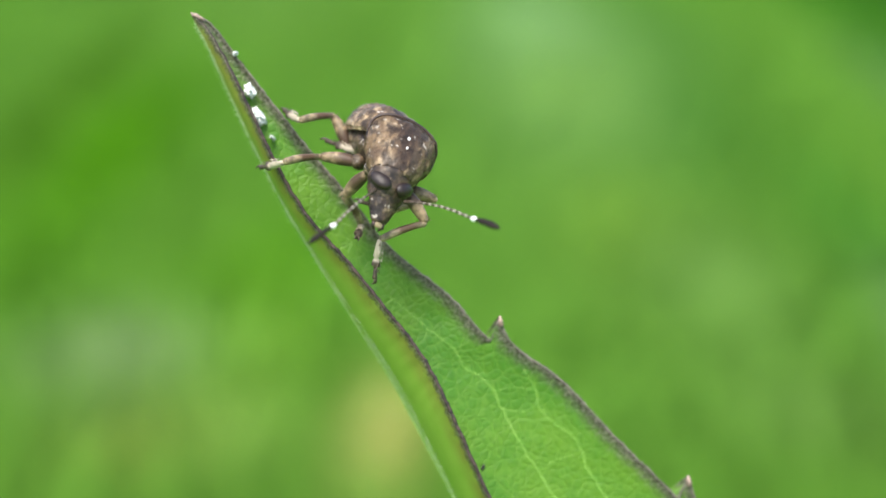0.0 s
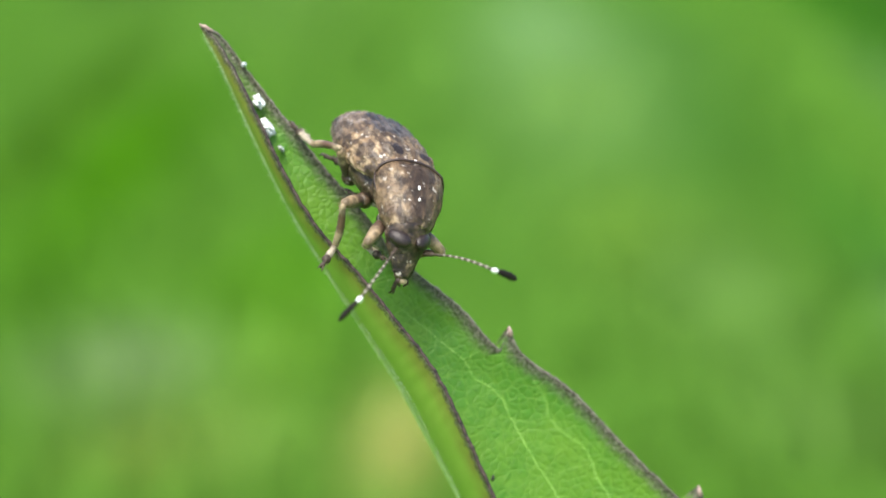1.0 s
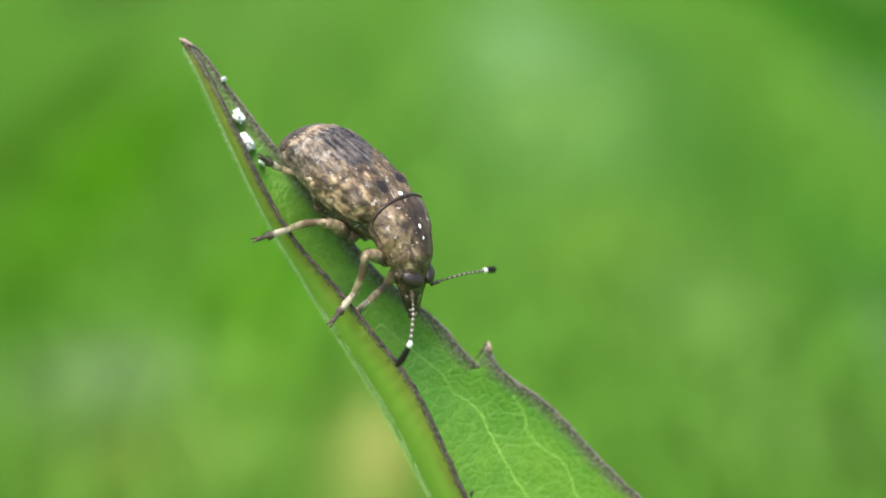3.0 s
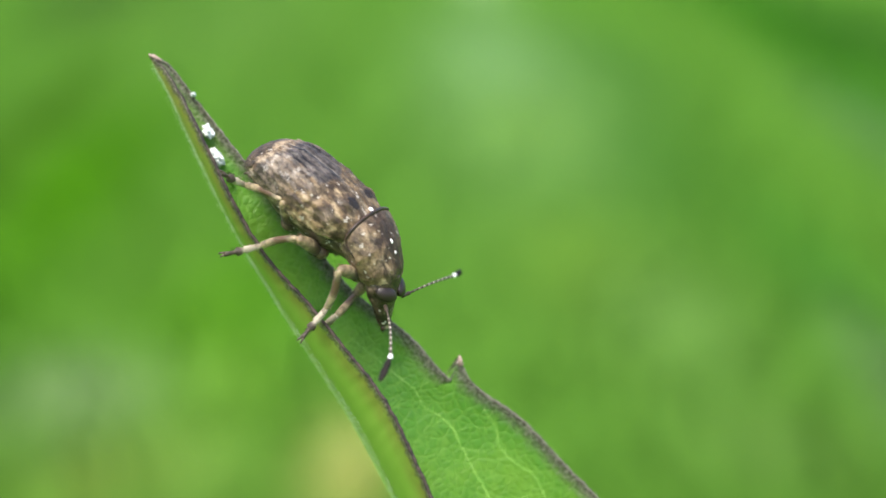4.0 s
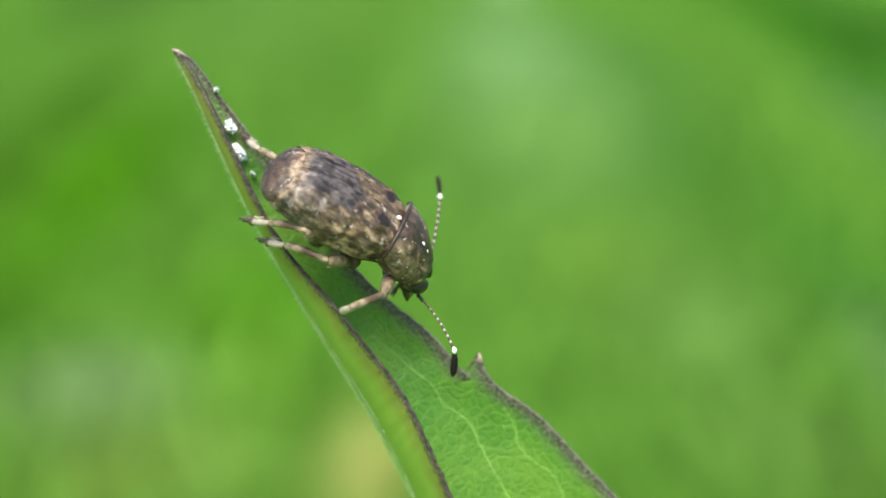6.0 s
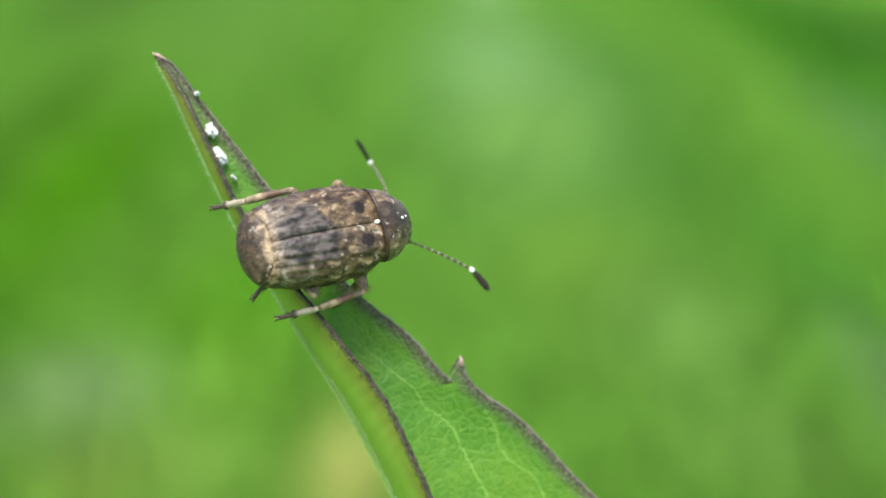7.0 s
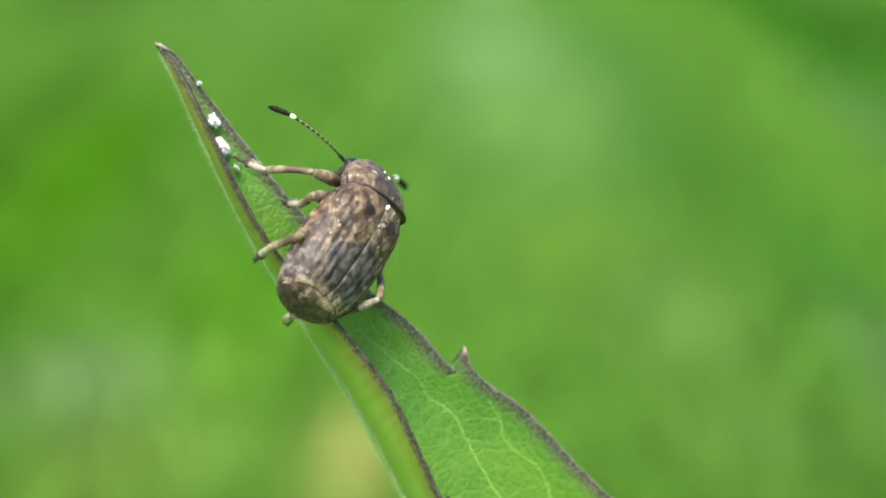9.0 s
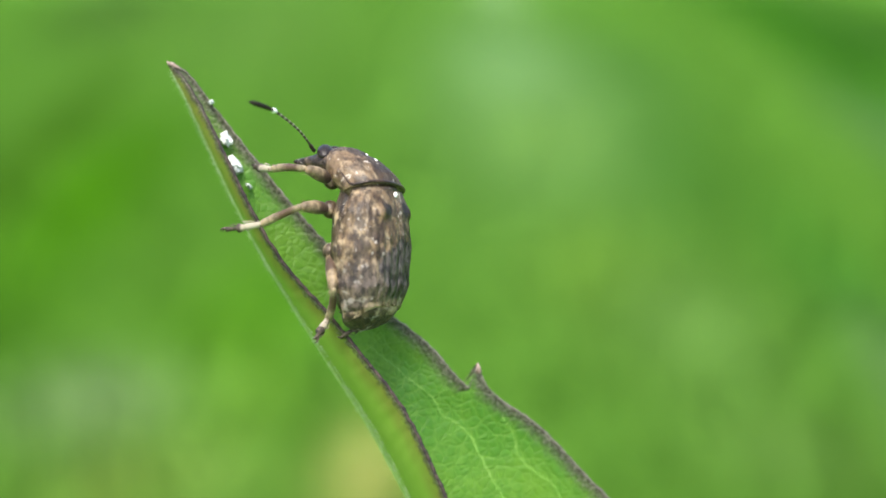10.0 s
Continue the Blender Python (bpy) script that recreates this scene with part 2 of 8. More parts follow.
def tail_material(name, flakes=False):
    """A broad dark-brown blotch inside a narrow paler border."""
    n = Nodes(name)
    pale, shade = scaled_coat(n, (0.105, 0.072, 0.042), (0.034, 0.021, 0.013), 0.85, 0.05, flakes)
    x, y, z = n.axis()
    flat = n.add("CombineXYZ", X=x, Y=z).outputs["Vector"]
    ragged = n.calc("MULTIPLY", n.calc("SUBTRACT", n.noise(2600.0, 3), 0.5), 0.8)
    brown = n.mix(n.ramp(shade, 0.4, 0.6), (0.022, 0.013, 0.009), (0.070, 0.042, 0.024))
    color = n.mix(n.ramp(n.calc("ADD", n.spot(0, -0.00100, 0.00085, 0.00064, flat), n.calc("MULTIPLY", ragged, 1.2)), 0.24, 0.60), pale, brown)
    edge = n.ramp(n.calc("ADD", z, n.calc("MULTIPLY", n.calc("SUBTRACT", n.noise(3000.0, 3), 0.5), 0.0006)), -0.00030, -0.00016)
    color = n.mix(n.calc("MULTIPLY", edge, 0.85), color, n.mix(n.ramp(shade, 0.35, 0.6), (0.17, 0.112, 0.065), (0.46, 0.355, 0.23)))
    core = n.calc("ADD", n.spot(0, -0.00095, 0.00030, 0.00024, flat), ragged)
    return n.finish(n.mix(n.ramp(core, 0.35, 0.65), color, (0.030, 0.017, 0.011)), 0.5, specular=0.35, sheen=0.05)


def coat_material(name, ground, patch, patch_share, cream_share, flakes=False, midline=0.0, stretch=(0.62, 1.0)):
    n = Nodes(name)
    return n.finish(scaled_coat(n, ground, patch, patch_share, cream_share, flakes, 2100.0, midline, stretch)[0], 0.42, specular=0.36)


def banded_material(name, dark, light, bands, start, lead):
    """Light and dark rings along y, as on a beaded feeler."""
    n = Nodes(name)
    x, y, z = n.axis()
    wave = n.calc("SINE", n.calc("MULTIPLY", y, 2 * math.pi / bands))
    color = n.mix(n.calc("MULTIPLY", n.ramp(wave, 0.2, 0.7), n.ramp(y, start * 0.3, start)), dark, light)
    color = n.mix(n.ramp(y, lead, lead + 0.00003), color, (0.80, 0.80, 0.78))
    return n.finish(color, 0.55, specular=0.3)


def limb_material(name, pale, dark, centre, spread):
    """A limb with one darker ring and hairy mottling."""
    n = Nodes(name)
    x, y, z = n.axis()
    ring = n.calc("ABSOLUTE", n.calc("SUBTRACT", y, centre))
    ring = n.calc("ADD", ring, n.calc("MULTIPLY", n.calc("SUBTRACT", n.noise(5000.0, 3), 0.5), spread))
    color = n.mix(n.ramp(ring, spread, spread * 0.4), n.mix(n.ramp(n.noise(4500.0, 3), 0.4, 0.62), pale, tuple(c * 0.45 for c in pale)), dark)
    n.bump(n.noise(16000.0, 2), 0.5, 0.00002)
    return n.finish(color, 0.5, specular=0.35, sheen=0.05)


def eye_material():
    n = Nodes("compound_eye")
    cells = n.cells(26000.0, "F1", randomness=0.3)
    n.bump(cells, 0.35, 0.00002)
    return n.finish(n.mix(n.noise(3000.0, 2), (0.010, 0.007, 0.006), (0.022, 0.014, 0.011)), 0.38, specular=0.35)


def tarsus_material():
    n = Nodes("pale_foot")
    x, y, z = n.axis()
    color = n.mix(n.ramp(y, 0.00050, 0.00062), (0.33, 0.29, 0.215), (0.050, 0.038, 0.028))
    color = n.mix(n.ramp(n.noise(8000.0, 3), 0.55, 0.7), color, (0.12, 0.09, 0.06))
    return n.finish(color, 0.55, specular=0.3)


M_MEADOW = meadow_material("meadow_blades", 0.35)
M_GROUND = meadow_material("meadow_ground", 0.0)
M_LEAF = leaf_material()
M_VEIN = plain("pale_vein", (0.215, 0.425, 0.078), (0.290, 0.500, 0.115), 2500.0, 0.5, 0.3)
M_DARK_RIM = plain("black_brown_rim", (0.010, 0.007, 0.006), (0.050, 0.034, 0.025), 6000.0, 0.6, 0.3, 0.8, 0.00005)
M_RIM = plain("purple_brown_rim", (0.062, 0.050, 0.042), (0.180, 0.155, 0.135), 6000.0, 0.6, 0.3, 0.8, 0.00005)
M_TIP = plain("reddish_tip", (0.22, 0.155, 0.125), (0.36, 0.26, 0.215), 6000.0)
M_KEEL = plain("pale_keel", (0.20, 0.36, 0.06), (0.27, 0.42, 0.10), 3000.0, 0.6)
M_HAIR = plain("white_hair", (0.35, 0.50, 0.20), (0.46, 0.57, 0.33), 3000.0)
M_CRUST = plain("white_crust", (0.44, 0.48, 0.45), (0.70, 0.73, 0.71), 3500.0, 0.5, 0.3, 0.5, 0.00005)
M_SPECK = plain("black_speck", (0.01, 0.012, 0.01), (0.03, 0.03, 0.02), 6000.0)
M_STEM = plain("green_stem", (0.07, 0.15, 0.03), (0.12, 0.13, 0.05), 300.0)
M_ELYTRA = elytra_material("mottled_wing_case")
M_ELYTRA_SCALES = elytra_material("wing_case_scales", True)
M_PRONOTUM = coat_material("mottled_shield", (0.172, 0.115, 0.064), (0.040, 0.024, 0.016), 0.92, 0.44, midline=0.30, stretch=(0.42, 0.6))
M_PRONOTUM_SCALES = coat_material("shield_scales", (0.172, 0.115, 0.064), (0.040, 0.024, 0.016), 0.92, 0.44, True, 0.30, (0.42, 0.6))
M_HEAD = coat_material("dark_face", (0.070, 0.047, 0.029), DARK, 0.58, -0.05)
M_HEAD_SCALES = coat_material("face_scales", (0.070, 0.047, 0.029), DARK, 0.58, -0.05, True)
M_BELLY = coat_material("dark_belly", (0.085, 0.058, 0.034), DARK, 0.5, 0.2)
M_TAIL_SCALES = tail_material("tail_scales", True)
M_PYGIDIUM = tail_material("tan_tail")
M_CARINA = plain("black_ridge", (0.016, 0.010, 0.008), (0.048, 0.028, 0.020), 4000.0, 0.4, 0.35, 0.4)
M_EYE = eye_material()
M_WHITE = plain("white_scales", (0.74, 0.74, 0.72), (0.86, 0.86, 0.84), 9000.0)
M_FEELER = banded_material("ringed_feeler", (0.045, 0.032, 0.022), (0.30, 0.27, 0.22), 0.00021, 0.0010, 9.0)
M_CLUB = plain("black_club", (0.006, 0.005, 0.004), (0.020, 0.016, 0.013), 9000.0, 0.7, 0.15, 0.5)
M_FEMUR = limb_material("brown_thigh", (0.255, 0.186, 0.106), (0.060, 0.036, 0.021), 0.00040, 0.00034)
M_TIBIA = limb_material("tan_shin", (0.275, 0.214, 0.124), (0.085, 0.049, 0.027), 0.00052, 0.00036)
M_TARSUS = tarsus_material()
M_CLAW = plain("dark_claw", (0.03, 0.02, 0.015), (0.07, 0.05, 0.03), 9000.0, 0.35)


# ---- mesh helpers (all lengths in millimetres) ----
def part(name, bm, material, parent, label="", smooth=True):
    mesh = bpy.data.meshes.new(name)
    bmesh.ops.recalc_face_normals(bm, faces=bm.faces)
    bm.to_mesh(mesh)
    bm.free()
    mesh.transform(Matrix.Scale(0.001, 4))
    if smooth:
        mesh.polygons.foreach_set("use_smooth", [True] * len(mesh.polygons))
    mesh.materials.append(material)
    ob = new(name, mesh)
    ob.parent = parent
    return tagged(ob, label)


def loft(rings, closed=True, caps=True):
    """A skin over rings of equal numbers of points."""
    bm = bmesh.new()
    made = [[bm.verts.new(p) for p in ring] for ring in rings]
    count = len(rings[0])
    for a, b in zip(made, made[1:]):
        for i in range(count if closed else count - 1):
            j = (i + 1) % count
            bm.faces.new((a[i], a[j], b[j], b[i]))
    if caps and closed:
        bm.faces.new(made[0])
        bm.faces.new(list(reversed(made[-1])))
    return bm


def tube(path, radii, sides=10, squash=1.0):
    """A round rod along a path; radii one for each point."""
    path = [Vector(p) for p in path]
    rings, up = [], None
    for i, p in enumerate(path):
        along = (path[min(i + 1, len(path) - 1)] - path[max(i - 1, 0)]).normalized()
        if up is None:
            up = along.orthogonal().normalized()
        up = (up - along * up.dot(along)).normalized()
        side = along.cross(up)
        rings.append([p + radii[i] * (math.cos(a) * side + squash * math.sin(a) * up) for a in (2 * math.pi * k / sides for k in range(sides))])
    return loft(rings)


def blob(centre, radii, turn_x=0.0, rough=0.0, seed=0, segments=20):
    bm = bmesh.new()
    bmesh.ops.create_uvsphere(bm, u_segments=segments, v_segments=segments // 2 + 2, radius=1.0)
    spin = Matrix.Rotation(radians(turn_x), 3, "X")
    for v in bm.verts:
        d = 1 + rough * noise.noise(v.co * 2.3 + Vector((seed * 7.1, 3.0, seed)))
        v.co = Vector(centre) + spin @ Vector((v.co.x * radii[0] * d, v.co.y * radii[1] * d, v.co.z * radii[2] * d))
    return bm


def along(points, s):
    """A smooth curve through points at s = 0, 1, 2 ..."""
    i = min(max(int(s), 0), len(points) - 2)
    f = s - i
    p0, p1, p2, p3 = (Vector(points[min(max(k, 0), len(points) - 1)]) for k in (i - 1, i, i + 1, i + 2))
    return 0.5 * ((2 * p1) + (p2 - p0) * f + (2 * p0 - 5 * p1 + 4 * p2 - p3) * f * f + (3 * p1 - p0 - 3 * p2 + p3) * f ** 3)


def between(x, table):
    """A smooth curve y(x) through rising (x, y) pairs."""
    for (x0, y0), (x1, y1) in zip(table, table[1:]):
        if x <= x1:
            f = min(max((x - x0) / (x1 - x0), 0), 1)
            return y0 + (y1 - y0) * (f * f * (3 - 2 * f) * 0.5 + f * 0.5)
    return table[-1][1]


# ---- ground and meadow ----
def build_ground():
    bm = bmesh.new()
    bmesh.ops.create_grid(bm, x_segments=40, y_segments=40, size=400.0)
    mesh = bpy.data.meshes.new("ground")
    bm.to_mesh(mesh)
    bm.free()
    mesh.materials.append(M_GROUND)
    tagged(new("ground", mesh), "green meadow ground of moss and short grass, tinted darker for grass shade", "ground", kind="structure")


def build_grass():
    rng = np.random.default_rng(4)
    verts, faces = [], []
    for k in range(100000):
        if k < 60000:  # thickest on the open side of the plant
            y = rng.uniform(0.45, 2.5)
            x = rng.normal(0, 0.16 + 0.22 * y)
        elif k < 75000:  # thinning out softly round it
            x, y = rng.normal(0, 0.95), 0.95 + rng.normal(0, 1.15)
        else:
            r, turn_by = 6.0 * rng.uniform() ** 0.6, rng.uniform(0, 2 * math.pi)
            x, y = r * math.cos(turn_by), 0.3 + r * math.sin(turn_by)
        if abs(x) < 0.03 and abs(y) < 0.10:
            continue
        height, width = rng.uniform(0.02, 0.05), rng.uniform(0.0015, 0.0040)
        a, lean = rng.uniform(0, 2 * math.pi), rng.uniform(0.1, 0.9) * height
        side = np.array((math.cos(a), math.sin(a), 0)) * width / 2
        tilt = np.array((-math.sin(a), math.cos(a), 0)) * lean
        base = len(verts)
        for f, w in ((0, 1.0), (0.45, 0.9), (0.8, 0.55)):
            mid = np.array((x, y, -0.002 + height * f)) + tilt * f * f
            verts += [tuple(mid - side * w), tuple(mid + side * w)]
        verts.append((x + tilt[0], y + tilt[1], height))
        faces += [(base, base + 1, base + 3, base + 2), (base + 2, base + 3, base + 5, base + 4), (base + 4, base + 5, base + 6)]
    mesh = bpy.data.meshes.new("grass")
    mesh.from_pydata(verts, [], faces)
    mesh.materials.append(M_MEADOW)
    tagged(new("grass", mesh), "fresh green meadow grass in pale and dark patches", "grass", kind="stuff")


# ---- the leaf ----
KEEL = [(-6.78, 6.34, 0.00), (-6.24, 5.30, 0.00), (-5.58, 3.84, 0.00), (-4.88, 2.38, 0.00), (-4.14, 0.98, 0.00), (-3.26, -0.49, 0.00), (-2.26, -2.09, 0.00), (-1.36, -3.50, 0.00),
        (-0.51, -5.07, 0.00), (0.39, -6.77, 0.00), (1.32, -8.63, 0.00), (2.23, -10.70, 0.00), (3.46, -13.45, 0.00), (4.99, -16.82, 0.00), (6.83, -20.49, 0.00), (8.51, -23.56, 0.00)]
NEAR_RIM = [(-6.76, 6.31, 0.05), (-5.94, 5.25, 0.40), (-5.16, 3.77, 0.80), (-4.41, 2.25, 1.10), (-3.54, 0.83, 1.30), (-2.57, -0.25, 1.50), (-1.38, -1.68, 1.80), (-0.52, -2.78, 2.10),
            (0.13, -3.99, 2.50), (0.94, -5.76, 2.90), (1.92, -7.76, 3.20), (3.03, -9.94, 3.50), (4.29, -12.47, 3.50), (5.80, -15.70, 2.80), (7.49, -19.66, 1.40), (8.52, -23.53, 0.05)]
FAR_RIM = [(-6.75, 6.34, 0.00), (-5.74, 5.35, -0.10), (-4.71, 4.04, -0.20), (-3.46, 2.45, -0.35), (-2.53, 1.38, -0.40), (-1.45, 0.02, -0.45), (0.20, -1.33, -0.55), (1.31, -2.52, -0.65),
           (3.14, -3.55, -0.90), (4.84, -5.29, -1.10), (7.04, -7.48, -1.30), (8.97, -9.97, -1.50), (10.40, -13.30, -1.50), (10.49, -16.99, -1.20), (9.56, -20.17, -0.60), (8.54, -23.56, 0.00)]
TEETH = (7.02, 9.80, 11.9, 13.6)


def tooth_push(s):
    """How far the teeth carry the far rim outwards, towards the leaf's tip."""
    push = 0.0
    for tooth in TEETH:
        if s >= tooth:
            push += math.exp(-((s - tooth) / 0.27))
    return Vector((0.22, 0.66, 0.05)) * push


def far_base(s):
    curl = Vector((0.15, 0.11, 0)) * (math.sin(math.pi * s / 1.2) * (1.2 - s) if s < 1.2 else 0.0)
    return along(FAR_RIM, s) + curl + Vector((0.02, 0.02, 0)) * noise.noise(Vector((s * 9, 0, 0)))


def far_rim(s):
    return far_base(s) + tooth_push(s)


def near_rim(s):
    curl = Vector((0.08, 0.05, 0)) * (math.sin(math.pi * s / 1.2) * (1.2 - s) if s < 1.2 else 0.0)
    return along(NEAR_RIM, s) + curl + Vector((0.03, 0.02, 0)) * noise.noise(Vector((s * 5, 4, 0)))


def far_face(s, c):
    a, b = along(KEEL, s), far_base(s)
    sag = (b - a).length
    return a.lerp(b, c) + tooth_push(s) * max(0.0, c * 6.0 - 5.0) + Vector((0, 0, -0.10 * sag * math.sin(math.pi * c) + 0.03 * noise.noise(Vector((s * 2.0, c * 3, 1)))))


def near_face(s, c):
    a, b = along(KEEL, s), near_rim(s)
    return a.lerp(b, c) + Vector((-0.04, -0.03, 0.02)) * (b - a).length * math.sin(math.pi * c)


def build_plant():
    plant = new("leafy_plant")
    plant.matrix_world = Matrix.Translation((LEAF @ Vector((0.0115, -0.034, 0.0))) * 1.0)
    root = plant.matrix_world.translation
    plant.matrix_world = Matrix.Translation((root.x, root.y, 0))
    tagged(plant, "wild plant with a folded green toothed leaf", "plant")

    def leaf_part(name, bm, material, parent=None, label=""):
        ob = part(name, bm, material, parent or plant, label)
        if parent is None:
            ob.matrix_parent_inverse = plant.matrix_world.inverted()
            ob.matrix_basis = LEAF
        return ob

    stations = [i / 26 for i in range(26 * 15 + 1)]
    stations = sorted(set(stations + [t - 0.004 for t in TEETH] + [t + 0.002 for t in TEETH]))
    across = 30
    bm = bmesh.new()
    edge_layer = bm.verts.layers.float.new("rim_distance")
    half_layer = bm.verts.layers.float.new("half")
    for face, half in ((far_face, 0.0), (near_face, 1.0)):
        rows = []
        for s in stations:
            row = []
            rim = face(s, 1.0)
            for k in range(across + 1):
                v = bm.verts.new(face(s, 1 - (1 - k / across) ** 1.8))
                v[edge_layer] = (v.co - rim).length
                v[half_layer] = half
                row.append(v)
            rows.append(row)
        for a, b in zip(rows, rows[1:]):
            for k in range(across):
                bm.faces.new((a[k], a[k + 1], b[k + 1], b[k]))
    blade = leaf_part("leaf_blade", bm, M_LEAF, label="folded green leaf blade with a netted surface")
    thick = blade.modifiers.new("thickness", "SOLIDIFY")
    thick.thickness, thick.offset = 0.00010, 0.0

    def on_leaf(name, bm, material, label=""):
        return leaf_part(name, bm, material, blade, label)

    # margins: a dark bead-like rim with tiny bristling teeth
    for rim, size in ((far_rim, 0.040), (near_rim, 0.052)):
        path = [rim(i / 40) for i in range(4, 40 * 15)]
        radii = [size * min(1, 0.35 + i / 150) * (0.75 + 0.4 * abs(noise.noise(Vector((i * 0.31, size * 90, 0)))) + (0.2 if i % 5 == 0 else 0)) for i in range(len(path))]
        on_leaf("leaf_margin", tube(path, radii, 7), M_RIM if rim is far_rim else M_DARK_RIM, "dark purple-brown bristly leaf margin")
    on_leaf("keel", tube([along(KEEL, i / 8) + Vector((-0.02, -0.02, -0.03)) for i in range(2, 8 * 15 + 1)], [0.02 + 0.0008 * i for i in range(2, 8 * 15 + 1)], 10), M_KEEL, "pale midrib keel")
    on_leaf("leaf_tip", tube([along(KEEL, 0) + Vector((-0.05, 0.06, 0)), along(KEEL, 0)] + [far_rim(f).lerp(near_rim(f), 0.25) + Vector((0, 0, 0.03)) for f in (0.06, 0.13, 0.21, 0.30)], [0.015, 0.040, 0.050, 0.050, 0.042, 0.015], 8), M_TIP, "reddish leaf tip")
    for tooth in TEETH[:2]:
        p = far_rim(tooth + 0.004)
        on_leaf("tooth_tip", tube([p + Vector((0.03, -0.22, 0)), p + Vector((0.01, -0.06, 0)), p + Vector((-0.01, 0.06, 0.01))], [0.085, 0.06, 0.02], 8), M_TIP, "reddish tooth tip")

    # veins, as (station, share of the width) along the broad half
    veins = (
        ((5.72, 0.48), (6.40, 0.58), (6.92, 0.66), (7.26, 0.59), (7.59, 0.62), (8.11, 0.545), (8.60, 0.505), (9.32, 0.475), (10.6, 0.40), (12.0, 0.25), (13.0, 0.05)),
        ((7.70, 0.89), (8.06, 0.82), (8.25, 0.76), (8.48, 0.75), (8.80, 0.80), (9.02, 0.775), (9.22, 0.73), (9.80, 0.675), (11.0, 0.53), (12.3, 0.25), (13.2, 0.03)),
        ((8.38, 0.50), (8.35, 0.40), (8.37, 0.27)), ((7.59, 0.62), (7.63, 0.43), (7.58, 0.33)), ((7.84, 0.60), (7.89, 0.72), (8.06, 0.82)), ((9.08, 0.49), (9.00, 0.60), (9.03, 0.775)),
        ((6.40, 0.58), (6.62, 0.45)), ((9.32, 0.47), (9.23, 0.41), (9.21, 0.30)), ((6.92, 0.66), (6.89, 0.83)), ((8.11, 0.545), (8.26, 0.635), (8.25, 0.76)), ((8.84, 0.50), (8.80, 0.38)),
    )
    for k, vein in enumerate(veins):
        pts = []
        for i in range(8 * (len(vein) - 1) + 1):
            s, c, _ = along([(*v, 0) for v in vein], i / 8)
            pts.append(far_face(s, c + 0.012 * noise.noise(Vector((i * 0.6, k, 0)))) + Vector((0, 0, 0.045)))
        wide = 0.016 if k < 2 else 0.008
        on_leaf("vein", tube(pts, [wide * (0.6 + 0.4 * i / len(pts)) if k < 2 else wide for i in range(len(pts))], 6), M_VEIN, "pale green vein" if k < 2 else "")

    # down along the keel
    rng = random.Random(5)
    bm = bmesh.new()
    for _ in range(4200):
        s = rng.uniform(0.3, 11.5)
        p = near_face(s, rng.uniform(0.0, 0.25)) + Vector((-0.03, -0.02, 0))
        d = Vector((-rng.uniform(0.4, 1.0), -rng.uniform(-0.5, 0.7), rng.uniform(-0.6, 0.6))).normalized() * rng.uniform(0.04, 0.08 + 0.17 * rng.random())
        w = Vector((0.004, 0.005, 0.003))
        a, b, c, e = (bm.verts.new(q) for q in (p - w, p + w, p + Vector((0, 0, 0.010)), p + d))
        for f in ((a, b, e), (b, c, e), (c, a, e)):
            bm.faces.new(f)
    tagged(on_leaf("down", bm, M_HAIR, "fine white hairs along the keel"), kind="stuff")

    # stalk and stem down to the ground
    foot = LEAF.inverted() @ Vector((root.x, root.y, -0.004)) * 1000
    start = along(KEEL, 15)
    top = start + Vector((3.0, -10.0, -1.0))
    leaf_part("leaf_stalk", tube([start + Vector((-0.4, 0.8, 0)), start.lerp(top, 0.5) + Vector((0.4, 0, 0)), top], [0.35, 0.5, 0.7], 10), M_STEM, label="green leaf stalk")
    leaf_part("stem", tube([top + (top - foot) * 0.03, top, top.lerp(foot, 0.5) + Vector((3, 0, 2)), foot], [0.9, 1.2, 1.5, 1.8], 12), M_STEM, label="green plant stem")
    return plant


def build_crust():
    """Dried white droppings and a dark speck on the leaf."""
    spots = ((1.07, 1.05, 0.075, 0.055, far_face), (1.80, 0.62, 0.14, 0.19, far_face), (2.24, 0.42, 0.16, 0.25, far_face), (2.60, 0.45, 0.05, 0.09, far_face))
    for k, (s, c, w, h, face) in enumerate(spots):
        p = face(s, c) + Vector((0, 0, 0.25 if k else 0.12))
        ob = part("dropping", blob((0, 0, 0), (w, h, 0.22 if k else 0.12), rough=0.6, seed=k, segments=26), M_CRUST, None)
        ob.matrix_world = LEAF @ mm(*p, 0, 0, 30)
        tagged(ob, "chalky white dropping dried on the leaf", "dropping", "droppings on the leaf")
    p = far_face(8.75, 0.22)
    ob = part("speck", blob((0, 0, 0), (0.05, 0.10, 0.06), rough=0.5, seed=9, segments=10), M_SPECK, None)
    ob.matrix_world = LEAF @ mm(p.x, p.y, p.z + 0.06, 0, 0, -20)
    tagged(ob, "tiny black speck lying on the leaf", "speck")


# ---- the beetle: x to its right, y ahead, z out of its back; the origin lies where shield and wing cases meet ----
BACK = ((-3.58, -0.90), (-3.35, -0.54), (-3.15, -0.30), (-2.9, -0.09), (-2.4, 0.12), (-1.4, 0.20), (-0.6, 0.15), (0.0, 0.04))
HALF_WIDTH = ((-3.58, 0.66), (-3.35, 0.82), (-3.15, 0.93), (-2.9, 1.05), (-2.4, 1.18), (-1.4, 1.26), (-0.6, 1.19), (-0.3, 1.10), (0.0, 1.00))


